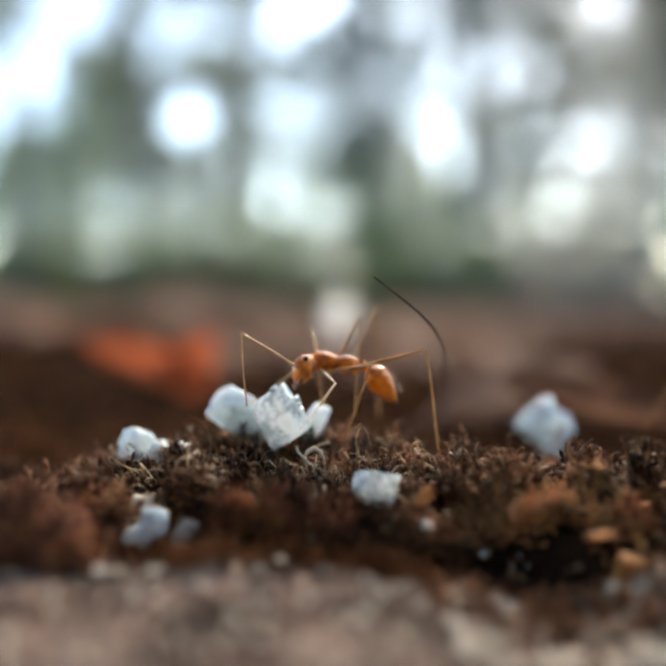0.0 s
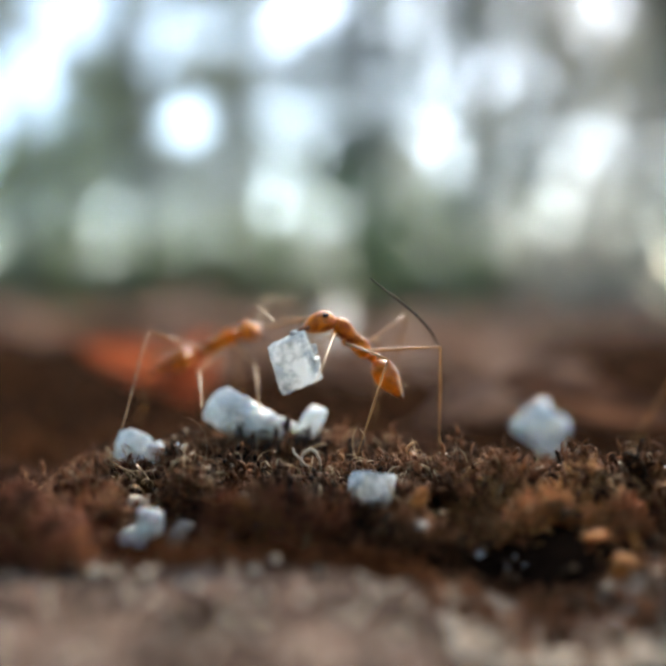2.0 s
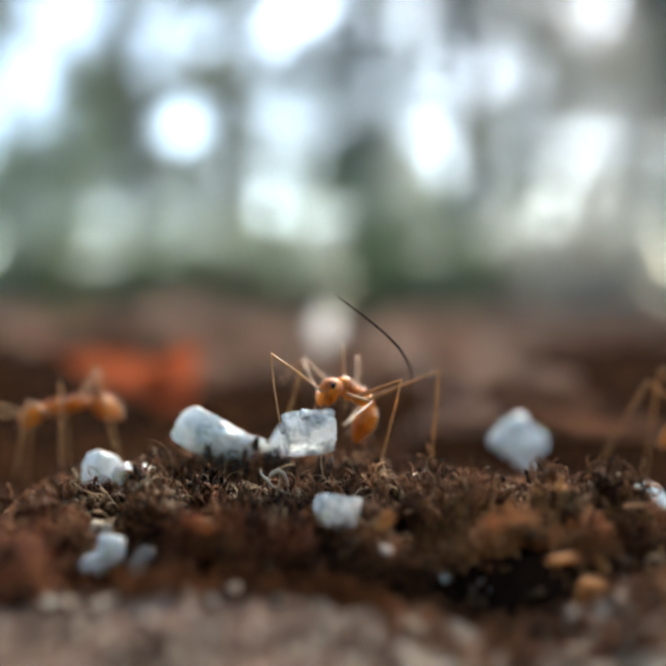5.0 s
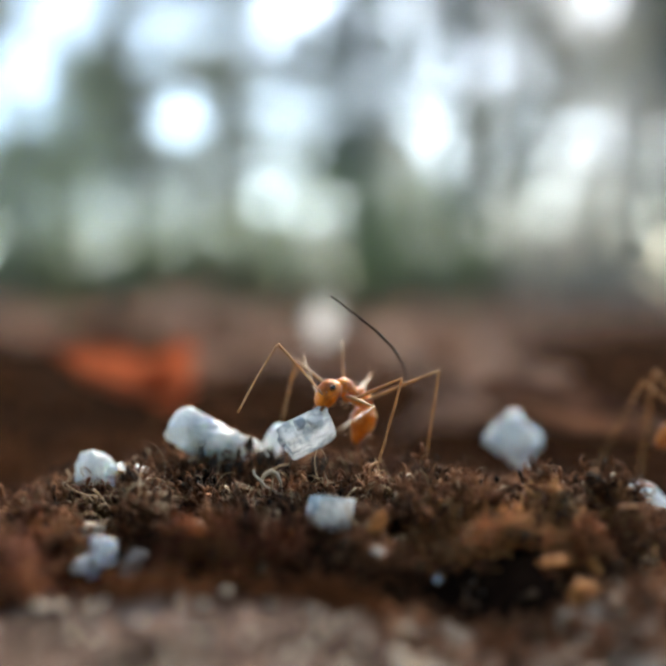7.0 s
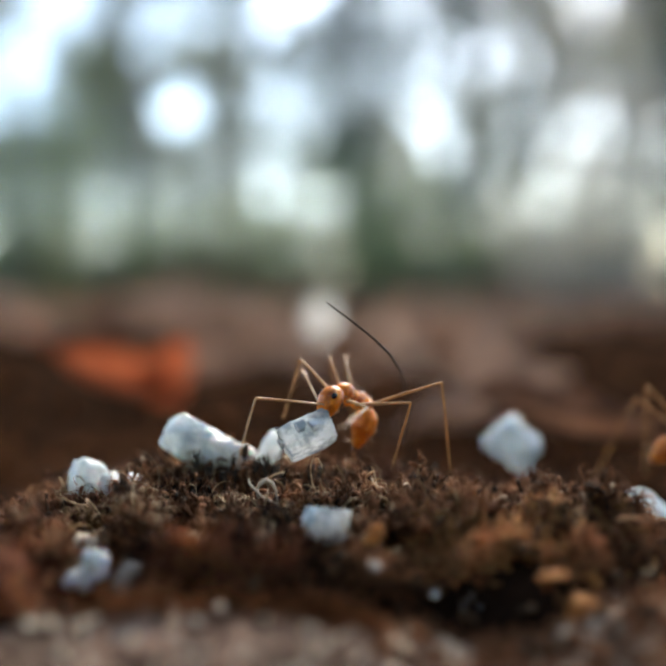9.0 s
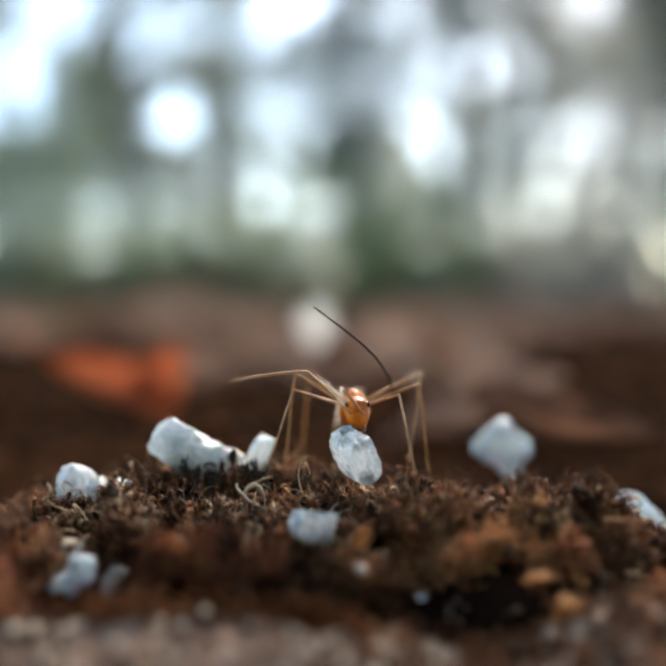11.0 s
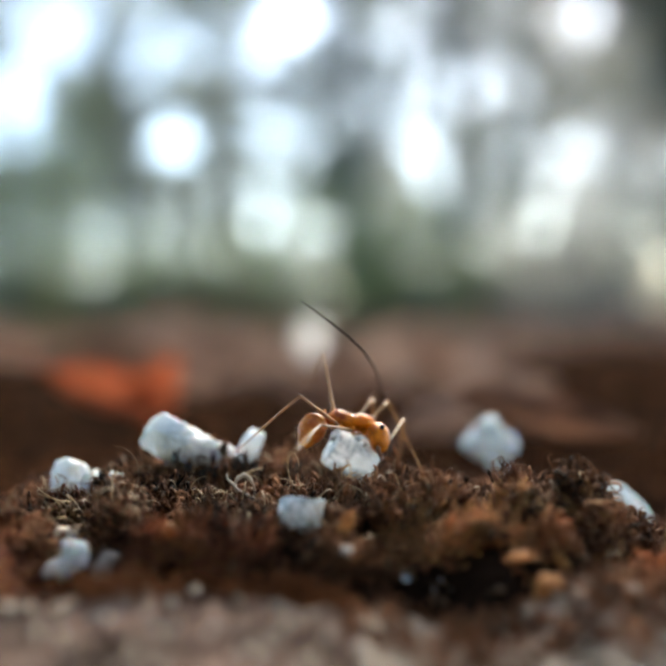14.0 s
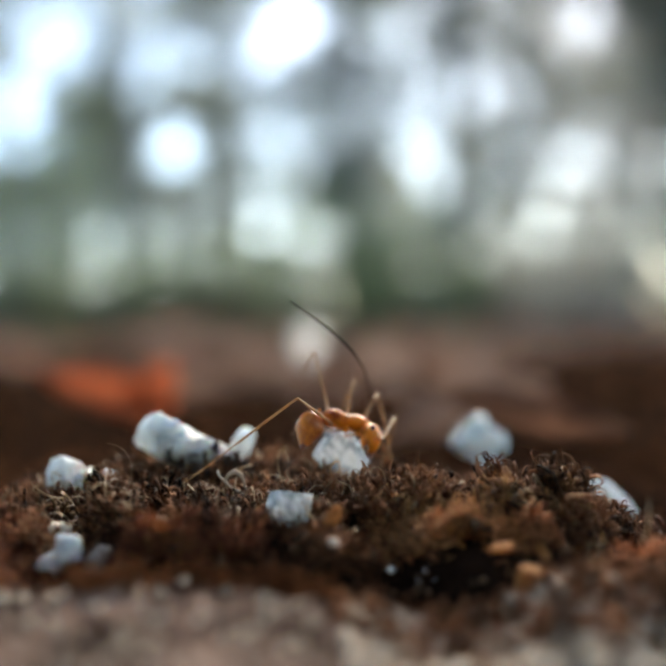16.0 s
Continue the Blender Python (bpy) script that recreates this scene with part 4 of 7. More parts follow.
def make_ant(m, label):
    """An ant in millimetres, nose along +x; its parts are returned by name."""
    ant = new("ant")
    ant.matrix_world = m
    tagged(ant, label, "ant", "ants at the sugar")
    got = {"ant": ant}
    b = bmesh.new()
    loft(b, [((1.04, 0, 0.12), 0.093, 0.100, 0), ((0.97, 0, 0.12), 0.2, 0.2, 0), ((0.8, 0, 0.12), 0.3, 0.31, 0), ((0.55, 0, 0.1), 0.345, 0.385, 0),
             ((0.5, 0, 0.1), 0.335, 0.372, 0), ((0.28, 0, 0.07), 0.325, 0.375, 0), ((0.08, 0, 0.03), 0.29, 0.335, 0), ((-0.06, 0, 0.0), 0.275, 0.315, 0),
             ((-0.25, 0, 0.0), 0.295, 0.345, 0), ((-0.5, 0, 0.02), 0.31, 0.375, 0), ((-0.76, 0, -0.03), 0.298, 0.349, 0), ((-0.96, 0, -0.09), 0.186, 0.219, 0),
             ((-1.04, 0, -0.12), 0.084, 0.089, 0)], 16)
    for s in (-1, 1):
        for x, y, z in HIPS.values():
            ball(b, place(x, s * y * 0.8, z * 0.75, 0.16, 0.13, 0.17), 2)
    got["mesosoma"] = part("mesosoma", b, AMBER, ant, "glossy orange middle body")
    b = bmesh.new()
    loft(b, [((-0.98, 0, -0.14), 0.07, 0.07, 0), ((-1.08, 0, -0.06), 0.13, 0.17, 8), ((-1.17, 0, 0.0), 0.16, 0.24, 5), ((-1.25, 0, -0.06), 0.12, 0.16, 0),
             ((-1.36, 0, -0.14), 0.07, 0.08, 0)], 12)
    got["petiole"] = part("petiole", b, AMBER, ant, "narrow orange waist node")
    b = bmesh.new()
    loft(b, [((0.02, 0, 0), 0.061, 0.061, 0), ((-0.1, 0, 0.02), 0.284, 0.274, 0), ((-0.3, 0, 0.03), 0.457, 0.446, 0), ((-0.44, 0, 0.03), 0.518, 0.507, 0),
             ((-0.46, 0, 0.03), 0.502, 0.492, 0), ((-0.75, 0, 0.0), 0.555, 0.54, 0), ((-0.92, 0, -0.01), 0.515, 0.5, 0), ((-0.95, 0, -0.01), 0.49, 0.475, 0),
             ((-1.28, 0, -0.04), 0.36, 0.345, 0), ((-1.42, 0, -0.05), 0.295, 0.285, 0), ((-1.45, 0, -0.05), 0.27, 0.26, 0), ((-1.68, 0, -0.07), 0.15, 0.15, 0),
             ((-1.85, 0, -0.08), 0.051, 0.051, 0)], 18)
    got["gaster"] = part("gaster", b, AMBER_DARK, ant, "glossy amber ringed hind body")
    b = bmesh.new()
    loft(b, [((-1.66, 0, -0.068), 0.15, 0.15, 0), ((-1.74, 0, -0.07), 0.13, 0.13, 0), ((-1.82, 0, -0.08), 0.08, 0.08, 0), ((-1.9, 0, -0.08), 0.03, 0.03, 0)], 12)
    part("tip", b, JAW, got["gaster"], "dark brown hind tip")
    got["gaster"].matrix_basis = pose(-1.36 * MM, 0, -0.13 * MM, 0, -30, 0)
    b = bmesh.new()
    loft(b, [((-0.02, 0, 0), 0.098, 0.098, 0), ((0.04, 0, 0.0), 0.28, 0.25, 0), ((0.2, 0, 0.03), 0.425, 0.385, 0), ((0.45, 0, 0.05), 0.515, 0.45, 0),
             ((0.7, 0, 0.03), 0.51, 0.44, 0), ((0.94, 0, -0.02), 0.445, 0.375, 0), ((1.12, 0, -0.06), 0.362, 0.293, 0), ((1.24, 0, -0.09), 0.234, 0.186, 0),
             ((1.29, 0, -0.1), 0.098, 0.078, 0)], 18)
    head = got["head"] = part("head", b, AMBER, ant, "orange head with black eyes")
    rnd = random.Random(4)
    for body, reach, owner in (((-1.0, 1.0, 0.4), 0.26, ant), ((-1.7, -0.2, 0.55), 0.24, got["gaster"]), ((0.15, 1.1, 0.46), 0.2, head)):
        b = bmesh.new()
        for k in range(46):
            x, a = rnd.uniform(body[0], body[1]), rnd.uniform(0, 6.28)
            mid, half = (body[0] + body[1]) / 2, (body[1] - body[0]) / 2
            r = body[2] * math.sqrt(max(0.05, 1 - ((x - mid) / half) ** 2)) * 0.9
            p = Vector((x, r * math.cos(a), r * math.sin(a)))
            d = Vector((rnd.uniform(-0.6, 0.2), math.cos(a), math.sin(a))) * reach * rnd.uniform(0.6, 1.2)
            tube(b, [p, p + d * 0.6, p + d + Vector((-0.05, 0, 0))], [0.009, 0.007, 0.003], 3)
        part("hairs", b, LIMB, owner, "sparse short pale hairs")
    head.matrix_basis = pose(0.98 * MM, 0, 0.12 * MM, 0, 50, 0)
    for s in (-1, 1):
        b = bmesh.new()
        ball(b, place(0.5, s * 0.41, 0.28, 0.15, 0.09, 0.13), 2)
        part("eye", b, EYE, head, "small black oval eye")
        b = bmesh.new()
        tube(b, [(1.15, s * 0.22, -0.12), (1.36, s * 0.23, -0.16), (1.54, s * 0.13, -0.18), (1.6, s * 0.02, -0.18)], [0.1, 0.09, 0.06, 0.02], 7)
        part("mandible", b, JAW, head, "dark brown jaw")
    for side, s in (("left", 1), ("right", -1)):
        b = bmesh.new()
        tube(b, [(0, 0, 0), (0.12, 0, 0.02), (1.3, 0, 0.03), (2.6, 0, 0.0), (2.7, 0, 0)], [0.05, 0.04, 0.04, 0.052, 0.04], 6)
        scape = got["scape " + side] = part("antenna", b, LIMB, ant, "thin pale orange elbowed feeler")
        b = bmesh.new()
        pts, rad = [], []
        for k in range(12):
            x = k * 2.9 / 11
            pts += [(x, 0, 0.05 * math.sin(x)), (x + 0.18, 0, 0.05 * math.sin(x + 0.18))]
            rad += [0.032, 0.045 - 0.001 * k]
        tube(b, pts + [(3.05, 0, 0)], rad + [0.012], 6)
        got["flagellum " + side] = part("flagellum", b, LIMB, scape, "jointed pale brown feeler tip")
        got["flagellum " + side].matrix_basis = pose(2.7 * MM, 0, 0, 0, 70, 0)
        for leg in HIPS:
            L, S = THIGH[leg], SHIN[leg]
            b = bmesh.new()
            tube(b, [(0, 0, 0), (0.12, 0, 0.01), (0.35, 0, 0.02), (L * 0.45, 0, 0.02), (L * 0.8, 0, 0.01), (L, 0, 0)], [0.055, 0.06, 0.07, 0.064, 0.045, 0.038], 8)
            thigh = got[leg + " thigh " + side] = part("leg", b, LIMB, ant, "long thin pale amber leg")
            b = bmesh.new()
            tube(b, [(0, 0, 0), (0.1, 0, 0.005), (S * 0.3, 0, 0.02), (S * 0.52, 0, 0.0), (S * 0.54, 0, 0), (S * 0.7, 0, 0), (S * 0.86, 0, -0.01),
                     (S * 0.97, 0, 0.0), (S, 0, 0.02)], [0.04, 0.044, 0.046, 0.046, 0.028, 0.027, 0.025, 0.023, 0.013], 7)
            got[leg + " shin " + side] = part("shin", b, LIMB, thigh, "hair-thin pale shin and foot")
    return got


A = make_ant(at(-0.5, 0.5, 4.5) @ pose(0, 0, 0, 0, 0, 180), "orange long-legged ant carrying a sugar crystal")
B = make_ant(at(-30, 12, 2), "orange long-legged ant coming over the moss")
C = make_ant(at(20, 9, 2), "orange long-legged ant beside a sugar crystal")


def turns(x, y, z, rows):
    """Rows for a part on a fixed joint: seconds and its turn."""
    return [(t, pose(x * MM, y * MM, z * MM, a, b, c)) for t, a, b, c in rows]


def moves(rows):
    """Rows for a thing that moves: seconds, place in millimetres, turn."""
    return [(t, pose(x * MM, y * MM, z * MM, a, b, c)) for t, x, y, z, a, b, c in rows]


def motions():
    # the carried crystal
    walk(carried, moves([(0.00, -2.15, -0.30, 1.69, 12, 56, 10), (0.50, -2.22, -0.30, 1.64, 12, 56, 10), (1.00, -2.13, -0.30, 1.71, 12, 56, 10), (1.30, -2.05, -0.30, 1.80, 12, 57, 10), (1.43, -1.98, -0.30, 1.95, 12, 62, 10), (1.60, -1.78, -0.35, 2.95, 12, 68, 10), (1.70, -1.59, -0.40, 3.65, 10, 66, 10), (2.00, -1.39, -0.40, 3.95, 10, 66, 10), (2.50, -1.14, -0.40, 3.66, 8, 66, 10), (3.00, -0.84, -0.40, 4.12, 5, 66, 10), (3.20, 0.01, -0.40, 3.5, 10, 76, 14), (3.50, 0.34, -0.40, 2.83, 16, 62, 16), (3.70, 0.34, -0.05, 2.41, 16, 38, 14), (4.00, 0.42, 0.52, 1.87, 15, 8, 10), (4.20, 0.43, 0.38, 1.86, 18, 5, 10), (6.30, 0.62, -0.60, 1.82, 52, -26, 10), (6.50, 0.66, -0.60, 1.86, 52, -26, 10), (7.00, 0.65, -0.60, 1.87, 52, -26, 10), (7.50, 0.65, -0.60, 1.88, 52, -26, 10), (8.00, 0.66, -0.60, 1.89, 52, -26, 10), (8.50, 0.66, -0.60, 1.85, 52, -26, 10), (8.80, 0.68, -0.60, 1.86, 52, -24, 10), (9.00, 0.83, -0.60, 2.10, 52, -24, 10), (9.20, 0.86, -1.00, 3.26, 42, -15, 0), (9.90, 1.78, -1.07, 2.89, 35, 0, -10), (10.60, 2.64, -1.25, 2.04, 30, 12, -40), (11.30, 3.28, -1.12, 1.44, 15, -4, -76), (11.50, 3.30, -1.12, 1.43, 15, -4, -76), (12.00, 3.18, -1.12, 1.24, 39, -10, -78), (12.50, 3.21, -1.02, 1.15, 57, -14, -81), (12.75, 3.33, -1.02, 1.18, 53, -13, -80), (13.00, 3.21, -1.02, 1.14, 53, -13, -80), (13.30, 3.38, -0.92, 1.08, 45, -11, -79), (13.50, 3.50, -0.82, 1.05, 39, -11, -76), (13.75, 3.49, -0.19, 1.00, 15, -5, -35), (14.00, 3.47, 0.55, 0.93, 30, 30, 10), (14.25, 3.58, 0.75, 0.75, 15, 35, 10), (14.50, 3.63, 0.75, 0.59, 5, 40, 10), (15.00, 3.69, 0.75, 0.69, 5, 40, 10), (15.50, 3.57, 0.75, 0.72, 5, 40, 10), (16.00, 3.52, 0.75, 0.74, 5, 40, 10)]))
    # the ant that drags it
    walk(A['ant'], moves([(0.00, 0.09, 0.26, 3.78, 0, -3, 178), (0.50, 0.01, 0.26, 3.82, 0, -4, 178), (0.90, 0.08, 0.26, 3.83, 0, -3, 178), (1.10, 0.14, 0.26, 3.84, 0, -3, 178), (1.30, 0.21, 0.26, 3.81, 0, -4, 177), (1.50, 0.54, 0.58, 4.03, 0, -25, -160), (1.70, 0.73, 0.23, 4.91, 0, -39, 174), (2.00, 0.89, 0.23, 4.86, 0, -39, 174), (2.50, 1.34, 0.22, 4.71, 0, -40, 173), (3.00, 1.53, 0.22, 4.84, 0, -42, 173), (3.20, 2.07, 0.80, 4.36, 0, -33, -139), (3.50, 2.49, 0.90, 4.27, 0, -28, -133), (3.70, 2.39, 1.43, 3.83, 0, -30, -141), (4.00, 2.13, 2.07, 3.37, 0, -21, -147), (4.20, 2.17, 1.93, 3.35, 0, -22, -143), (6.30, 2.41, 0.47, 3.33, 0, -20, -131), (6.50, 2.46, 0.47, 3.34, 0, -20, -131), (6.80, 2.45, 0.47, 3.37, 0, -20, -130), (7.00, 2.45, 0.47, 3.35, 0, -20, -130), (7.50, 2.43, 0.47, 3.33, 0, -20, -130), (8.00, 2.44, 0.47, 3.32, 0, -21, -130), (8.50, 2.44, 0.47, 3.29, 0, -21, -130), (8.80, 2.42, 0.47, 3.25, 0, -21, -130), (9.00, 2.63, 0.49, 3.45, 0, -19, -129), (9.20, 2.56, 0.33, 3.96, 0, -24, -132), (9.90, 2.92, 0.67, 3.98, 0, -15, -119), (10.60, 3.20, 1.09, 3.76, 0, -3, -99), (11.30, 3.19, 1.18, 3.34, 0, 3, -83), (11.50, 3.24, 1.18, 3.31, 0, 3, -83), (12.00, 3.10, 1.16, 3.09, 0, 11, -76), (12.50, 3.20, 1.13, 3.00, 0, 10, -71), (12.75, 3.04, 1.15, 3.12, 0, 7, -74), (13.00, 2.27, 1.12, 3.12, 0, 9, -70), (13.30, 2.32, 0.94, 3.04, 0, 9, -49), (13.50, 2.38, 0.67, 2.92, 0, 9, -28), (13.75, 2.94, 0.25, 2.64, 0, 11, -24), (14.00, 3.49, -0.37, 2.38, 0, 18, 16), (14.25, 3.69, -0.38, 2.23, 0, 21, 17), (14.50, 3.81, -0.30, 2.10, 0, 21, 12), (15.00, 3.89, -0.24, 2.22, 0, 21, 8), (15.50, 3.78, -0.26, 2.25, 0, 22, 10), (16.00, 3.74, -0.24, 2.26, 0, 21, 8)]))
    walk(A['head'], turns(0.98, 0.00, 0.12, [(0.00, 30, 39, 58), (0.50, 31, 47, 57), (0.90, 32, 41, 60), (1.10, 31, 41, 58), (1.30, 31, 38, 59), (1.50, 22, 36, 40), (1.70, 28, 38, 53), (2.00, 21, 40, 37), (2.50, 8, 49, 13), (3.00, 7, 47, 12), (3.20, -7, 38, -11), (3.50, -30, 37, -58), (3.70, -32, 57, -53), (4.00, 6, 61, 10), (4.20, 2, 61, 3), (6.30, -13, 57, -22), (6.50, -13, 57, -22), (6.80, -13, 57, -22), (7.00, -13, 57, -21), (7.50, -12, 56, -19), (8.00, -11, 56, -18), (8.50, -11, 56, -18), (8.80, -11, 56, -18), (9.00, -18, 65, -27), (9.20, 2, 40, 4), (9.90, 2, 39, 4), (10.60, -0, 37, -1), (11.30, 1, 52, 2), (11.50, 2, 54, 4), (12.00, 4, 42, 7), (12.50, 3, 49, 5), (12.75, -6, 55, -9), (13.00, -3, 46, -6), (13.30, -11, 43, -20), (13.50, -15, 53, -25), (13.75, -19, 32, -35), (14.00, -36, 41, -70), (14.25, -40, 40, -83), (14.50, -40, 40, -81), (15.00, -38, 39, -77), (15.50, -38, 39, -78), (16.00, -38, 40, -76)]))
    walk(A['gaster'], turns(-1.36, 0.00, -0.13, [(0.00, 9, -45, 16), (0.50, 11, -44, 20), (0.90, 9, -46, 14), (1.10, 11, -46, 18), (1.30, 13, -41, 27), (1.50, 5, -5, 17), (1.70, -1, -10, -3), (2.00, -1, -11, -4), (2.50, -1, -9, -3), (3.00, 1, -8, 4), (3.20, 2, -19, 4), (3.50, 5, -28, 14), (3.70, 18, -44, 36), (3.87, 33, -57, 74), (4.00, 26, -73, 130), (4.20, 30, -73, 121), (6.30, 41, -66, 74), (6.50, 41, -66, 74), (6.80, 41, -66, 74), (7.00, 41, -66, 74), (7.50, 40, -64, 71), (8.00, 39, -64, 70), (8.50, 39, -64, 70), (8.80, 39, -64, 69), (9.00, 42, -75, 104), (9.10, 39, -65, 61), (9.20, 24, -57, 29), (9.90, 19, -54, 25), (10.60, 9, -49, 14), (11.30, -5, -56, -5), (11.50, -5, -54, -5), (12.00, -31, -63, -25), (12.50, -44, -66, -35), (12.75, -25, -61, -22), (13.00, -38, -67, -19), (13.10, -32, -72, -67), (13.20, -13, -74, -125), (13.30, -1, -70, -179), (13.50, -3, -54, -171), (13.75, 20, -53, 119), (14.00, 25, -48, 60), (14.25, 25, -48, 66), (14.50, 24, -46, 79), (15.00, 24, -46, 83), (15.50, 24, -45, 83), (16.00, 24, -46, 84)]))
    walk(A['front thigh left'], turns(0.62, 0.20, -0.27, [(0.00, 8, 8, 108), (0.50, 10, 11, 113), (0.90, 8, 8, 109), (1.10, 8, 8, 108), (1.30, 9, 8, 107), (1.50, 19, 21, 74), (1.70, 40, 3, 98), (2.00, 40, 3, 96), (2.50, 43, 6, 110), (3.00, 44, 6, 108), (3.20, 23, 6, 67), (3.50, 12, 3, 53), (3.70, 21, 27, 71), (4.00, 17, 6, 78), (4.20, 15, 7, 73), (6.30, 12, 13, 69), (6.50, 12, 13, 69), (6.80, 12, 13, 69), (7.00, 12, 13, 69), (7.50, 12, 13, 68), (8.00, 12, 12, 68), (8.50, 12, 12, 68), (8.80, 12, 12, 68), (9.00, 7, 10, 58), (9.20, 3, 21, 42), (9.90, 9, 39, 72), (10.60, -5, 24, 63), (10.93, -21, -9, 40), (11.30, -25, -46, 22), (11.50, -25, -47, 23), (12.00, -21, -40, 82), (12.50, -22, -30, 31), (12.75, -19, -23, 39), (13.00, -20, -34, 8), (13.30, -15, -37, -15), (13.40, -17, -29, 38), (13.50, -12, -22, 88), (13.75, -18, -25, 77), (14.00, -31, -40, 48), (14.25, -39, -51, 53), (14.50, -41, -50, 62), (15.00, -42, -49, 67), (15.50, -42, -49, 66), (16.00, -42, -50, 67)]))
    walk(A['front shin left'], turns(2.40, 0.00, 0.00, [(0.00, -57, 13, -36), (0.50, -64, 4, -33), (0.90, -58, 13, -38), (1.10, -58, 13, -37), (1.30, -56, 13, -35), (1.50, -33, 2, -9), (1.70, -19, 15, -9), (2.00, -13, 16, -6), (2.50, -46, 3, -15), (3.00, -40, 4, -13), (3.20, -40, 41, -35), (3.50, -31, 49, -28), (3.70, -68, -0, -29), (4.00, -62, 10, -39), (4.20, -60, 11, -38), (6.30, -69, 9, -49), (6.50, -68, 9, -49), (6.80, -68, 9, -49), (7.00, -68, 9, -49), (7.50, -68, 9, -48), (8.00, -68, 8, -48), (8.50, -68, 8, -48), (8.80, -68, 8, -48), (9.00, -59, 10, -34), (9.20, -37, 5, -12), (9.90, -5, 54, -4), (10.60, -8, 66, -8), (11.30, 24, 71, 24), (11.50, 25, 72, 26), (12.00, -91, 31, -112), (12.50, -55, 47, -55), (12.75, -62, 43, -61), (13.00, -27, 45, -24), (13.30, -27, 46, -24), (13.40, -73, 41, -102), (13.50, -83, 9, -152), (13.75, -116, 62, -125), (14.00, -139, 59, -147), (14.25, 178, 52, 179), (14.50, -179, 50, -180), (15.00, -178, 50, -179), (15.50, -178, 50, -179), (16.00, -179, 50, -179)]))
    walk(A['front thigh right'], turns(0.62, -0.20, -0.27, [(0.00, 4, -41, -74), (0.50, 1, -38, -76), (0.90, 3, -41, -76), (1.10, 4, -41, -74), (1.30, 3, -40, -71), (1.50, -27, -16, -86), (1.70, -35, 17, -83), (2.00, -33, 18, -80), (2.50, -33, 20, -78), (3.00, -34, 20, -76), (3.20, -36, -0, -117), (3.50, -32, -5, -115), (3.70, -29, -13, -76), (4.00, -24, -29, -76), (4.20, -26, -32, -78), (6.30, -19, -30, -69), (6.50, -19, -30, -69), (6.80, -19, -30, -69), (7.00, -19, -30, -70), (7.50, -21, -29, -71), (8.00, -21, -29, -72), (8.50, -21, -29, -72), (8.80, -21, -29, -72), (9.00, -21, -37, -68), (9.20, -30, -26, -87), (9.90, -8, 27, -69), (10.60, 5, 21, -63), (11.30, -1, -42, -100), (11.50, -1, -42, -100), (12.00, 5, -42, -115), (12.50, 2, -38, -118), (12.75, -0, -41, -113), (13.00, -1, -42, -118), (13.30, -11, -39, -137), (13.40, -7, -14, -176), (13.50, -19, 7, 147), (13.75, -21, 22, 130), (14.00, -23, 13, 103), (14.25, -24, 14, 95), (14.50, -26, 16, 102), (15.00, -27, 17, 106), (15.50, -27, 17, 105), (16.00, -27, 17, 106)]))
    walk(A['front shin right'], turns(2.40, 0.00, 0.00, [(0.00, -150, 38, -165), (0.50, -153, 42, -165), (0.90, -151, 39, -166), (1.10, -150, 38, -165), (1.30, -149, 38, -165), (1.50, -27, 71, -28), (1.70, 16, 27, 10), (2.00, 11, 28, 7), (2.50, -28, 5, -9), (3.00, -32, 6, -11), (3.20, -23, 10, -9), (3.50, -25, 18, -13), (3.70, -48, 75, -49), (4.00, -116, 84, -117), (4.20, -130, 84, -131), (6.30, -88, 61, -94), (6.50, -88, 62, -94), (6.80, -88, 62, -93), (7.00, -88, 62, -93), (7.50, -86, 64, -91), (8.00, -86, 65, -90), (8.50, -85, 65, -90), (8.80, -85, 65, -90), (9.00, -100, 64, -107), (9.20, -27, 76, -28), (9.90, 8, 69, 8), (10.60, 9, 70, 9), (11.30, 84, 30, 97), (11.50, 84, 30, 97), (12.00, 82, 24, 96), (12.50, 80, 18, 92), (12.75, 81, 20, 96), (13.00, 81, 13, 101), (13.30, 79, 5, 99), (13.40, 49, 43, 59), (13.50, -16, 41, -13), (13.75, -19, 13, -9), (14.00, -39, 19, -23), (14.25, -40, 20, -24), (14.50, -39, 21, -25), (15.00, -38, 22, -25), (15.50, -38, 22, -25), (16.00, -38, 22, -25)]))
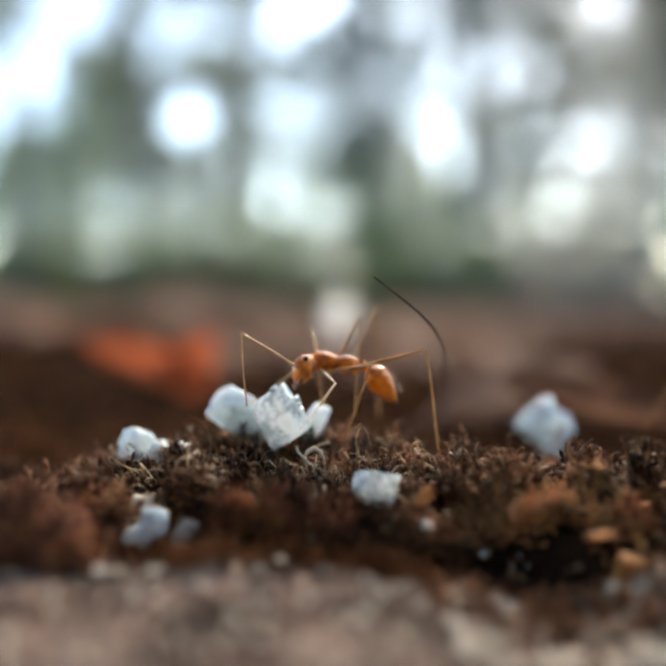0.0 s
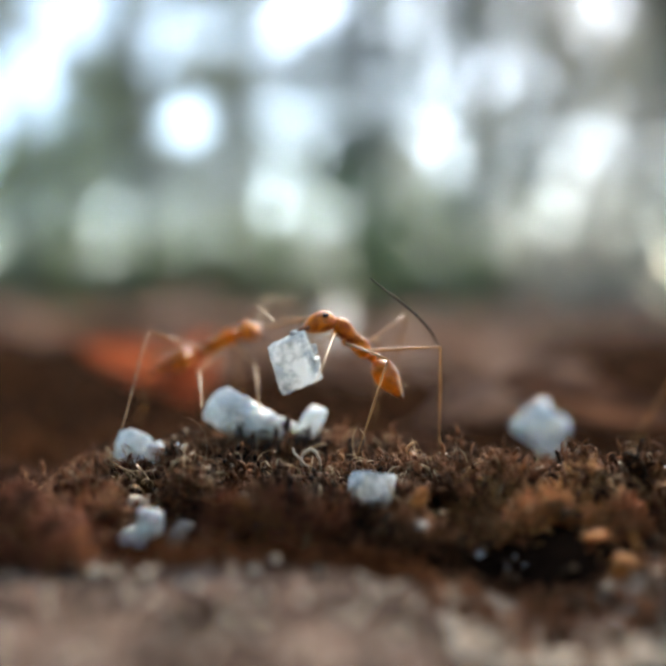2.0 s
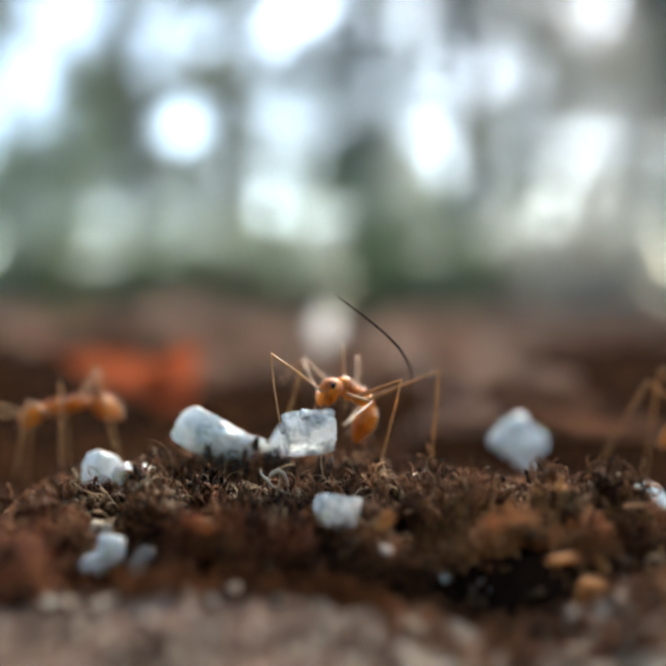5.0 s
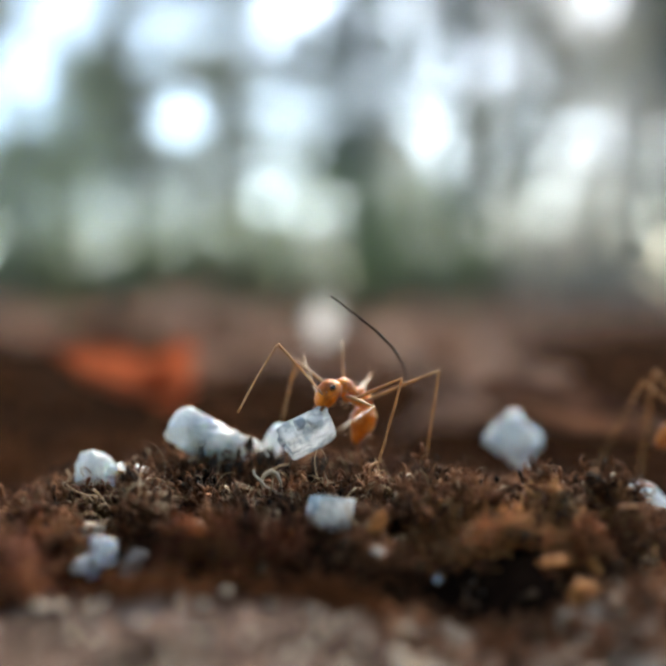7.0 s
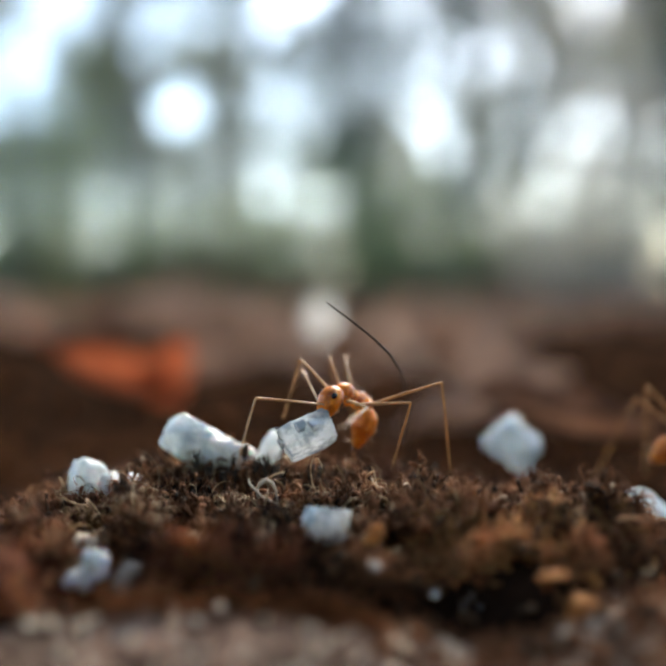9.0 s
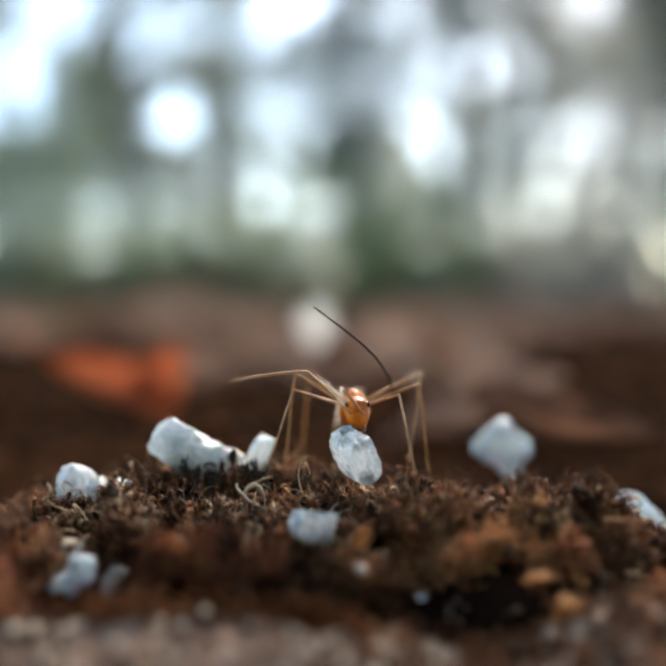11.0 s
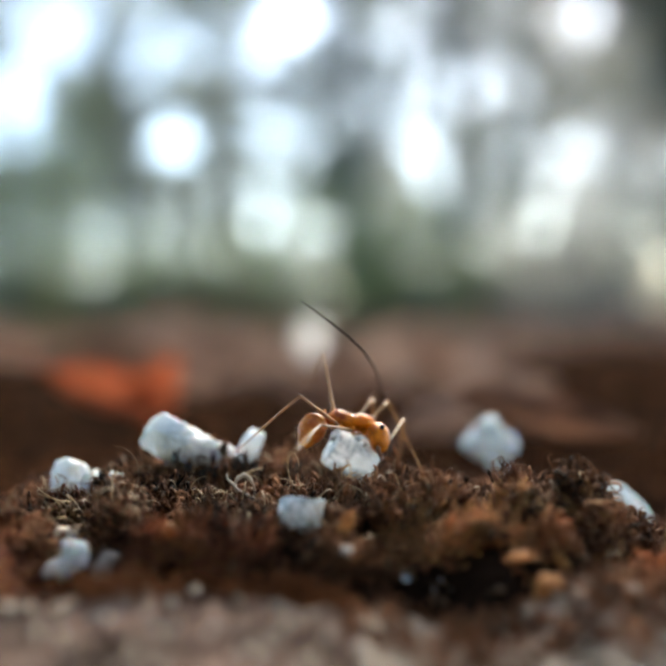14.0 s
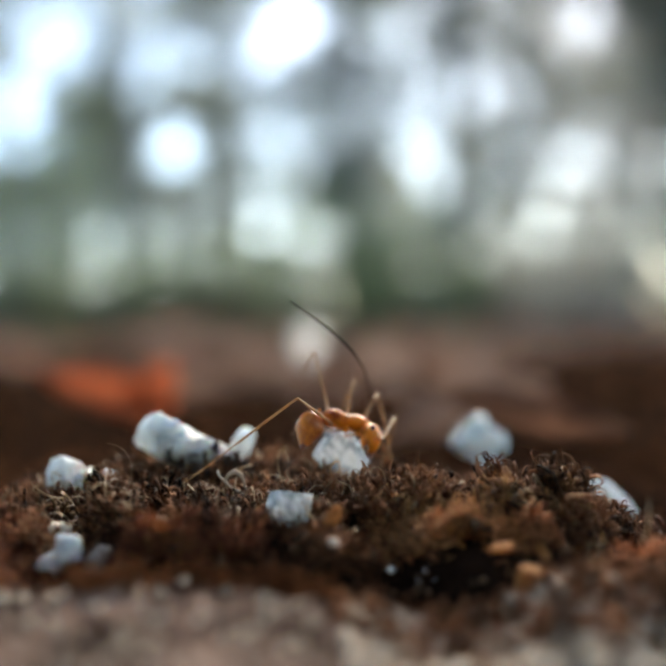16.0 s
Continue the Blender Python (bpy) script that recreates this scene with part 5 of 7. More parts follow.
    walk(A['middle thigh left'], turns(0.08, 0.22, -0.30, [(0.00, 13, -10, 126), (0.50, 14, -8, 127), (0.90, 13, -9, 127), (1.10, 13, -9, 126), (1.30, 14, -11, 125), (1.50, 28, -5, 98), (1.70, 37, -16, 141), (2.00, 39, -16, 136), (2.50, 42, -19, 129), (3.00, 43, -20, 126), (3.20, 26, 19, 77), (3.50, 15, 18, 62), (3.70, 27, -2, 79), (4.00, 26, -20, 94), (4.20, 25, -19, 89), (6.30, 22, -22, 82), (6.50, 22, -22, 82), (6.80, 22, -21, 82), (7.00, 22, -21, 82), (7.50, 22, -21, 81), (8.00, 22, -22, 80), (8.50, 22, -22, 80), (8.80, 22, -22, 80), (9.00, 20, -6, 91), (9.20, 23, -0, 89), (9.90, 15, 4, 91), (10.60, 3, -5, 88), (11.30, -7, -28, 81), (11.50, -7, -28, 81), (12.00, -20, -33, 79), (12.50, -30, -52, 81), (12.75, -21, -48, 78), (13.00, -19, -35, 72), (13.30, -24, -37, 51), (13.50, -23, -35, 28), (13.75, -16, -22, 84), (14.00, -30, -36, 54), (14.25, -51, -57, 75), (14.50, -51, -55, 84), (15.00, -51, -55, 89), (15.50, -51, -55, 88), (16.00, -51, -55, 90)]))
    walk(A['middle shin left'], turns(2.60, 0.00, 0.00, [(0.00, 172, 42, 176), (0.50, 171, 44, 175), (0.90, 171, 43, 175), (1.10, 172, 42, 176), (1.30, 173, 42, 176), (1.50, 165, 51, 170), (1.70, -109, 73, -113), (2.00, -113, 72, -118), (2.50, -102, 64, -109), (3.00, -101, 64, -108), (3.20, -124, 70, -129), (3.50, -131, 68, -136), (3.70, 154, 52, 162), (4.00, 150, 45, 162), (4.20, 148, 44, 161), (6.30, 161, 43, 169), (6.50, 161, 43, 169), (6.80, 161, 43, 169), (7.00, 160, 43, 169), (7.50, 159, 42, 169), (8.00, 160, 42, 169), (8.50, 159, 42, 169), (8.80, 159, 42, 169), (9.00, 121, 43, 141), (9.20, 132, 52, 144), (9.90, -1, 83, -1), (10.60, -175, 88, -175), (11.30, 106, 45, 122), (11.50, 105, 44, 123), (12.00, 109, 50, 123), (12.50, 177, 58, 177), (12.75, -179, 62, -179), (13.00, 103, 44, 119), (13.30, 96, 39, 114), (13.50, 85, 19, 111), (13.75, 49, 53, 48), (14.00, 54, 49, 54), (14.25, 93, 40, 109), (14.50, 95, 42, 110), (15.00, 97, 43, 113), (15.50, 97, 43, 112), (16.00, 97, 42, 113)]))
    walk(A['middle thigh right'], turns(0.08, -0.22, -0.30, [(0.00, -36, -60, -136), (0.50, -32, -57, -133), (0.90, -36, -60, -141), (1.10, -36, -60, -139), (1.30, -39, -62, -133), (1.50, -49, -56, -119), (1.70, -43, -19, -115), (2.00, -44, -18, -112), (2.50, -45, -16, -104), (3.00, -47, -16, -102), (3.20, -37, -36, -137), (3.50, -34, -39, -140), (3.70, -49, -43, -89), (4.00, -52, -56, -90), (4.20, -57, -58, -93), (6.30, -90, -72, -89), (6.50, -90, -72, -90), (6.80, -89, -72, -90), (7.00, -89, -72, -90), (7.50, -84, -71, -94), (8.00, -82, -71, -95), (8.50, -82, -71, -95), (8.80, -81, -71, -95), (9.00, -44, -52, -101), (9.20, -36, -39, -120), (9.90, -15, -3, -89), (10.60, -3, -8, -88), (11.30, -2, -46, -101), (11.50, -2, -46, -101), (12.00, 4, -46, -117), (12.50, 1, -39, -118), (12.75, -1, -42, -113), (13.00, -10, -38, -135), (13.30, -18, -38, -154), (13.50, -21, -24, 158), (13.60, -14, -12, -165), (13.67, -2, -5, -128), (13.75, 12, -8, -90), (14.00, -0, 2, -136), (14.13, -10, 13, 164), (14.25, -25, 11, 103), (14.50, -27, 13, 109), (15.00, -27, 14, 113), (15.50, -28, 14, 112), (16.00, -27, 14, 114)]))
    walk(A['middle shin right'], turns(2.60, 0.00, 0.00, [(0.00, 138, 24, 169), (0.50, 144, 27, 169), (0.90, 138, 24, 169), (1.10, 137, 24, 169), (1.30, 136, 23, 169), (1.50, 136, 48, 151), (1.70, 49, 54, 49), (2.00, 48, 56, 47), (2.50, 41, 56, 40), (3.00, 41, 57, 40), (3.20, 42, 52, 40), (3.50, 45, 57, 45), (3.70, 113, 83, 114), (4.00, 124, 66, 131), (4.20, 121, 63, 129), (6.30, 110, 50, 124), (6.50, 110, 50, 124), (6.80, 110, 50, 124), (7.00, 110, 50, 124), (7.50, 111, 53, 124), (8.00, 112, 54, 124), (8.50, 112, 54, 124), (8.80, 112, 54, 124), (9.00, -30, 85, -30), (9.20, 21, 66, 21), (9.90, 174, 89, 174), (10.60, 178, 85, 178), (11.30, -129, 46, -145), (11.50, -128, 46, -145), (12.00, -134, 47, -149), (12.50, -130, 52, -143), (12.75, -134, 50, -147), (13.00, -135, 55, -146), (13.30, -144, 56, -153), (13.37, 142, 53, 155), (13.43, 100, 27, 138), (13.50, 70, -2, 142), (13.60, 63, 13, 102), (13.67, 47, 19, 58), (13.75, 32, 12, 14), (14.00, 44, 11, 21), (14.25, -37, 25, -25), (14.50, -37, 26, -26), (15.00, -36, 27, -25), (15.50, -36, 27, -25), (16.00, -36, 27, -25)]))
    walk(A['hind thigh left'], turns(-0.50, 0.20, -0.27, [(0.00, 18, -19, 164), (0.50, 18, -19, 168), (0.90, 18, -19, 170), (1.10, 18, -19, 166), (1.30, 18, -21, 162), (1.50, 31, -36, 144), (1.70, 18, -41, 178), (2.00, 18, -42, 178), (2.50, 17, -45, 179), (3.00, 17, -47, 179), (3.20, 38, -18, 101), (3.50, 31, -15, 90), (3.70, 39, -28, 103), (4.00, 32, -37, 132), (4.20, 33, -37, 127), (6.30, 31, -33, 116), (6.50, 31, -33, 116), (6.80, 31, -33, 116), (7.00, 31, -33, 116), (7.50, 32, -33, 115), (8.00, 32, -34, 115), (8.50, 32, -34, 115), (8.80, 32, -34, 115), (9.00, 26, -24, 103), (9.20, 30, -14, 121), (9.90, 25, -32, 107), (10.60, 13, -29, 113), (11.30, 6, -15, 117), (11.50, 6, -16, 117), (12.00, -4, -14, 112), (12.50, 3, -16, 128), (12.75, 6, -16, 127), (13.00, -5, -16, 104), (13.30, -17, -23, 72), (13.50, -4, -18, 108), (13.75, 10, -50, 133), (14.00, -34, -55, 117), (14.25, -35, -53, 121), (14.50, -24, -51, 128), (15.00, -14, -51, 133), (15.50, -18, -51, 132), (16.00, -12, -51, 134)]))
    walk(A['hind shin left'], turns(3.40, 0.00, 0.00, [(0.00, -164, 78, -165), (0.50, -154, 80, -155), (0.90, -151, 79, -153), (1.10, -159, 78, -160), (1.30, -167, 77, -168), (1.50, -152, 77, -153), (1.70, -98, 81, -100), (2.00, -111, 81, -113), (2.50, -145, 76, -147), (3.00, -145, 75, -147), (3.20, 161, 68, 164), (3.50, 157, 63, 161), (3.70, 174, 63, 175), (4.00, -178, 65, -178), (4.20, 179, 65, 180), (6.30, 168, 60, 171), (6.50, 168, 60, 171), (6.80, 168, 60, 171), (7.00, 168, 60, 171), (7.50, 168, 59, 171), (8.00, 168, 59, 171), (8.50, 168, 59, 171), (8.80, 168, 59, 171), (9.00, 120, 61, 128), (9.20, 69, 68, 72), (9.90, 166, 62, 169), (10.60, 166, 61, 169), (10.93, -124, 43, -148), (11.30, -88, 12, -145), (11.50, -87, 12, -145), (12.00, -96, 18, -145), (12.27, -91, 55, -113), (12.50, -9, 69, -9), (12.75, -3, 68, -3), (13.00, 77, 55, 82), (13.30, 84, 40, 94), (13.50, 9, 61, 8), (13.75, -55, 64, -57), (14.00, -21, 77, -22), (14.25, -29, 75, -29), (14.50, -57, 66, -59), (15.00, -69, 57, -72), (15.50, -66, 61, -68), (16.00, -70, 55, -73)]))
    walk(A['hind thigh right'], turns(-0.50, -0.20, -0.27, [(0.00, -22, -50, -119), (0.50, -22, -49, -119), (0.90, -23, -50, -121), (1.10, -23, -51, -120), (1.30, -25, -52, -117), (1.50, -61, -66, -115), (1.70, -55, -45, -108), (2.00, -56, -44, -104), (2.50, -59, -39, -90), (3.00, -61, -40, -87), (3.20, -44, -45, -124), (3.50, -40, -47, -130), (3.70, -46, -39, -87), (4.00, -40, -46, -88), (4.20, -43, -49, -92), (6.30, -26, -34, -151), (6.50, -26, -34, -151), (6.80, -26, -34, -151), (7.00, -26, -34, -151), (7.50, -26, -34, -151), (8.00, -26, -33, -151), (8.50, -26, -33, -151), (8.80, -26, -33, -151), (9.00, -36, -46, -122), (9.20, -37, -40, -122), (9.90, -24, -28, -109), (10.60, -13, -27, -114), (11.30, -18, -17, -176), (11.50, -18, -17, -176), (12.00, -19, -11, 174), (12.50, -18, -9, 178), (12.75, -18, -11, 178), (13.00, -19, -13, 173), (13.13, 6, -20, -139), (13.30, 17, -42, -90), (13.40, 1, -35, -121), (13.50, -16, -35, -152), (13.75, 3, -31, -117), (14.00, -1, -12, -138), (14.25, 1, -9, -138), (14.50, 4, -10, -132), (15.00, 6, -12, -129), (15.50, 6, -11, -130), (16.00, 7, -11, -128)]))
    walk(A['hind shin right'], turns(3.40, 0.00, 0.00, [(0.00, 118, 51, 132), (0.50, 118, 53, 131), (0.90, 116, 50, 131), (1.10, 117, 50, 132), (1.30, 118, 50, 133), (1.50, 111, 44, 130), (1.70, 71, 35, 74), (2.00, 70, 37, 73), (2.50, 63, 46, 63), (3.00, 63, 47, 64), (3.20, 37, 62, 37), (3.50, 42, 65, 42), (3.70, -46, 78, -47), (4.00, -60, 86, -60), (4.20, -13, 89, -13), (6.30, 45, 33, 37), (6.50, 45, 33, 37), (6.80, 45, 33, 37), (7.00, 45, 33, 37), (7.50, 45, 33, 37), (8.00, 45, 33, 37), (8.50, 45, 33, 37), (8.80, 45, 33, 37), (9.00, 18, 70, 18), (9.20, 12, 61, 11), (9.90, -166, 65, -169), (10.60, -166, 63, -169), (11.30, 32, 59, 31), (11.50, 33, 59, 32), (12.00, 38, 59, 37), (12.50, 13, 59, 12), (12.75, 15, 57, 15), (13.00, 23, 61, 22), (13.13, -71, 50, -93), (13.30, -76, 0, -129), (13.50, -87, 60, -93), (13.63, 27, 73, 22), (13.75, 58, 35, 54), (13.83, 45, 74, 31), (13.93, -92, 65, -114), (14.00, -97, 26, -128), (14.25, -94, 42, -109), (14.50, -87, 49, -95), (15.00, -84, 50, -92), (15.50, -85, 49, -94), (16.00, -84, 49, -92)]))
    walk(A['scape left'], moves([(0.00, 1.41, 0.83, -0.24, 0, -29, 7), (0.50, 1.39, 0.77, -0.37, 3, -37, 40), (0.90, 1.38, 0.83, -0.27, 0, -23, 7), (1.10, 1.40, 0.81, -0.28, 2, -36, 41), (1.30, 1.40, 0.84, -0.23, 4, -35, 41), (1.50, 1.62, 0.69, -0.21, 27, -35, 41), (1.70, 1.47, 0.80, -0.23, 34, 15, 64), (1.87, 1.55, 0.73, -0.25, 11, 41, 13), (2.00, 1.63, 0.65, -0.27, -31, 36, -53), (2.50, 1.73, 0.37, -0.43, -32, 1, -48), (3.00, 1.74, 0.36, -0.41, -36, 12, -61), (3.20, 1.88, 0.07, -0.31, 5, 6, 9), (3.50, 1.66, -0.52, -0.39, -7, -13, -12), (3.70, 1.56, -0.28, -0.64, -18, -16, -27), (4.00, 1.61, 0.31, -0.59, -11, -16, -25), (4.20, 1.62, 0.25, -0.60, -13, -17, -29), (6.30, 1.69, 0.00, -0.58, -17, -31, -37), (6.50, 1.69, 0.00, -0.58, -18, -33, -36), (6.80, 1.69, 0.00, -0.58, -16, -26, -39), (7.00, 1.69, 0.00, -0.58, -18, -35, -36), (7.50, 1.70, 0.02, -0.57, -19, -34, -37), (8.00, 1.70, 0.03, -0.57, -15, -8, -43), (8.50, 1.70, 0.03, -0.57, -11, -12, -29), (8.80, 1.70, 0.04, -0.57, -13, -18, -31), (9.00, 1.58, 0.00, -0.68, -14, 6, -47), (9.20, 1.83, 0.27, -0.32, -1, 23, -2), (9.90, 1.85, 0.28, -0.30, -3, -15, -9), (10.60, 1.87, 0.21, -0.28, -1, -15, -9), (11.30, 1.74, 0.24, -0.49, 2, -39, -37), (11.50, 1.70, 0.26, -0.52, 2, -39, -37), (12.00, 1.81, 0.31, -0.34, 8, -39, -37), (12.50, 1.75, 0.28, -0.45, 7, -39, -37), (12.75, 1.72, 0.12, -0.54, 5, -39, -37), (13.00, 1.81, 0.15, -0.42, 6, -39, -37), (13.30, 1.83, -0.03, -0.41, 7, -39, -37), (13.37, 1.79, -0.04, -0.46, -8, -35, 14), (13.43, 1.76, -0.04, -0.50, -14, -23, 59), (13.50, 1.72, -0.05, -0.55, -9, -11, 99), (13.75, 1.86, -0.27, -0.28, -11, -9, 108), (14.00, 1.53, -0.60, -0.46, -16, -27, 60), (14.25, 1.38, -0.70, -0.47, -18, -27, 60), (14.50, 1.40, -0.69, -0.47, -20, -30, 65), (15.00, 1.45, -0.67, -0.45, -21, -29, 69), (15.50, 1.44, -0.67, -0.45, -21, -29, 68), (16.00, 1.46, -0.66, -0.46, -21, -29, 70)]))
    walk(A['flagellum left'], turns(2.70, 0.00, 0.00, [(0.00, 120, 46, 141), (0.50, 73, 66, 78), (0.90, 100, 47, 120), (1.10, 21, 51, 21), (1.30, 33, 26, 25), (1.50, 15, 33, 13), (1.70, 58, -7, 16), (1.80, 15, 6, 2), (1.90, -31, 5, -18), (2.00, -74, -10, -31), (2.27, -41, 19, -23), (2.50, 4, 37, 3), (3.00, 30, 18, 20), (3.20, 60, 61, 64), (3.50, 100, 50, 117), (3.70, 103, 32, 140), (4.00, 114, 35, 148), (4.20, 113, 35, 146), (6.30, 117, 59, 130), (6.50, 76, 82, 78), (6.80, 98, 36, 126), (7.00, 151, 69, 156), (7.50, 120, 58, 133), (8.00, 95, 47, 113), (8.50, 98, 52, 113), (8.80, 88, 67, 95), (9.00, 71, 48, 80), (9.20, 38, 35, 35), (9.90, 24, 43, 22), (10.60, 21, 44, 20), (11.30, 28, 53, 28), (11.50, 28, 53, 28), (12.00, 21, 56, 21), (12.50, 21, 56, 21), (12.75, 24, 55, 24), (13.00, 23, 55, 23), (13.30, 22, 55, 22), (13.50, 31, 53, 32), (13.75, 15, 54, 15), (14.00, 39, 67, 41), (14.25, 42, 66, 45), (14.50, 64, 69, 69), (15.00, 67, 69, 72), (15.50, 67, 69, 71), (16.00, 68, 69, 72)]))
    walk(A['scape right'], moves([(0.00, 1.65, 0.51, -0.42, -3, 16, -72), (0.50, 1.61, 0.42, -0.53, -4, 16, -72), (0.90, 1.63, 0.51, -0.44, -3, 16, -72), (1.10, 1.65, 0.49, -0.44, -3, 16, -72), (1.30, 1.65, 0.52, -0.41, -4, 16, -72), (1.50, 1.81, 0.32, -0.34, -24, 16, -72), (1.70, 1.70, 0.47, -0.39, -34, 27, -61), (2.00, 1.80, 0.26, -0.39, -34, 23, -61), (2.50, 1.78, -0.07, -0.47, -38, -4, -66), (3.00, 1.80, -0.07, -0.45, -40, 3, -70), (3.20, 1.83, -0.37, -0.27, -30, -40, -119), (3.50, 1.41, -0.84, -0.22, -26, -47, -124), (3.70, 1.38, -0.66, -0.52, -27, -47, -124), (4.00, 1.64, -0.13, -0.62, -23, -31, -104), (4.20, 1.63, -0.19, -0.61, -23, -31, -104), (6.30, 1.61, -0.43, -0.53, -22, -43, -112), (6.50, 1.61, -0.43, -0.53, -22, -43, -112), (6.80, 1.61, -0.43, -0.53, -22, -43, -112), (7.00, 1.61, -0.43, -0.53, -22, -41, -113), (7.50, 1.63, -0.41, -0.52, -22, -41, -114), (8.00, 1.63, -0.40, -0.52, -22, -40, -114), (8.50, 1.64, -0.40, -0.52, -22, -40, -114), (8.80, 1.64, -0.40, -0.52, -22, -40, -114), (9.00, 1.50, -0.42, -0.62, -19, -35, -114), (9.20, 1.85, -0.17, -0.34, -24, -35, -114), (9.90, 1.87, -0.16, -0.31, -11, -55, -147), (10.60, 1.87, -0.23, -0.28, -3, -55, -147), (10.83, 1.83, -0.22, -0.35, -9, -49, -96), (11.07, 1.79, -0.21, -0.42, -7, -42, -52), (11.30, 1.75, -0.20, -0.49, 1, -39, -12), (11.50, 1.72, -0.18, -0.53, 1, -39, -12), (12.00, 1.84, -0.13, -0.37, 2, -39, -12), (12.50, 1.77, -0.16, -0.47, 2, -39, -12), (12.75, 1.68, -0.32, -0.52, 2, -39, -12), (13.00, 1.78, -0.29, -0.40, 2, -39, -12), (13.30, 1.74, -0.46, -0.35, 2, -39, -12), (13.37, 1.70, -0.46, -0.39, -21, -19, 33), (13.43, 1.66, -0.47, -0.44, -24, 8, 66), (13.50, 1.62, -0.47, -0.48, -10, 32, 104), (13.75, 1.68, -0.66, -0.15, -12, 35, 112), (14.00, 1.25, -0.88, -0.27, -20, 22, 87), (14.25, 1.07, -0.92, -0.25, -22, 22, 87), (14.50, 1.10, -0.92, -0.26, -22, 19, 86), (15.00, 1.16, -0.91, -0.25, -22, 21, 90), (15.50, 1.14, -0.92, -0.24, -23, 21, 90), (16.00, 1.17, -0.91, -0.25, -22, 21, 91)]))
    walk(A['flagellum right'], turns(2.70, 0.00, 0.00, [(0.00, 135, 41, 158), (0.50, 136, 41, 158), (0.90, 138, 41, 159), (1.10, 137, 41, 159), (1.30, 135, 41, 158), (1.50, 106, 31, 145), (1.57, 53, 67, 89), (1.63, -26, 42, 7), (1.70, -39, -4, -11), (2.00, -23, 10, -12), (2.50, 27, 28, 21), (3.00, 39, 19, 28), (3.20, 32, 42, 30), (3.50, 38, 27, 31), (3.70, 39, 26, 31), (4.00, 10, 48, 10), (4.20, 11, 48, 10), (6.30, -4, 54, -4), (6.50, -4, 54, -4), (6.80, -4, 54, -4), (7.00, -3, 53, -3), (7.50, -3, 52, -3), (8.00, -2, 52, -2), (8.50, -2, 52, -2), (8.80, -2, 52, -2), (9.00, -11, 45, -11), (9.20, -7, 46, -6), (9.90, 44, 36, 41), (10.60, 38, 41, 36), (11.30, -7, 45, -7), (11.50, -7, 45, -7), (12.00, -9, 45, -9), (12.50, -9, 45, -8), (12.75, -8, 45, -8), (13.00, -9, 45, -8), (13.30, -9, 45, -8), (13.50, 31, -2, 9), (13.75, -12, -3, -3), (13.83, -51, -9, -17), (13.93, -89, -22, -25), (14.00, -131, -37, -22), (14.25, -127, -36, -24), (14.50, -142, -34, -13), (15.00, -142, -34, -13), (15.50, -142, -34, -13), (16.00, -142, -34, -13)]))
    # the ant that comes from behind and lets go again
    walk(B['ant'], moves([(0.00, -31.84, 33.06, 0.33, 0, 6, 26), (0.50, -23.51, 33.16, 0.89, 0, 4, 20), (0.70, -14.38, 15.30, -0.91, 0, 36, 13), (0.85, -10.16, 7.40, -1.87, 0, 8, 6), (1.00, -7.97, 5.79, -0.79, 0, -37, -24), (1.10, -7.78, 6.02, -0.02, 0, -48, -65), (1.30, -8.16, 6.24, 0.68, 0, -22, -121), (1.40, -8.45, 6.21, 1.09, 0, -36, -102), (1.50, -7.34, 6.06, 1.85, 0, -37, -52), (1.60, -6.19, 5.88, 3.63, 0, -31, -29), (1.70, -5.48, 5.34, 4.43, 0, -17, 10), (2.00, -5.11, 5.35, 4.53, 0, -22, 10), (2.50, -4.85, 5.36, 4.63, 0, -22, 10), (3.05, -4.72, 5.35, 4.92, 0, -21, 10), (3.25, -6.20, 5.11, 4.36, 0, 14, -39), (3.50, -6.54, 4.76, 3.77, 0, 39, -115), (4.00, -7.97, 3.91, 2.83, 0, -6, -109), (4.10, -6.71, 3.90, 3.45, 0, 8, -118), (4.20, -6.44, 3.90, 2.98, 0, 6, -118), (4.90, -10.50, 6.74, 2.39, 0, 16, -166), (5.80, -20.19, 10.89, 0.70, 0, 9, -157), (7.50, -31.80, 14.24, -0.62, 0, -1, -131), (16.00, -36.67, 15.28, 0.41, 0, -0, -128)]))
    walk(B['head'], turns(0.98, 0.00, 0.12, [(0.00, -3, 14, -5), (0.50, -3, 20, -6), (0.70, -22, -4, -33), (0.85, -24, -4, -37), (1.00, -17, -1, -26), (1.10, -10, 4, -15), (1.30, 10, 5, 15), (1.40, 8, -1, 12), (1.50, -6, 2, -9), (1.60, -3, 11, -5), (1.70, -21, 13, -38), (2.00, -25, 12, -47), (2.50, -27, 17, -53), (3.05, -27, 13, -51), (3.25, -44, 60, -72), (3.50, -14, 25, -24), (4.00, 12, -24, 12), (4.20, 11, -23, 10), (4.90, 22, 5, 37), (5.80, 10, 11, 15), (7.50, 14, 18, 24), (16.00, 13, 20, 22)]))
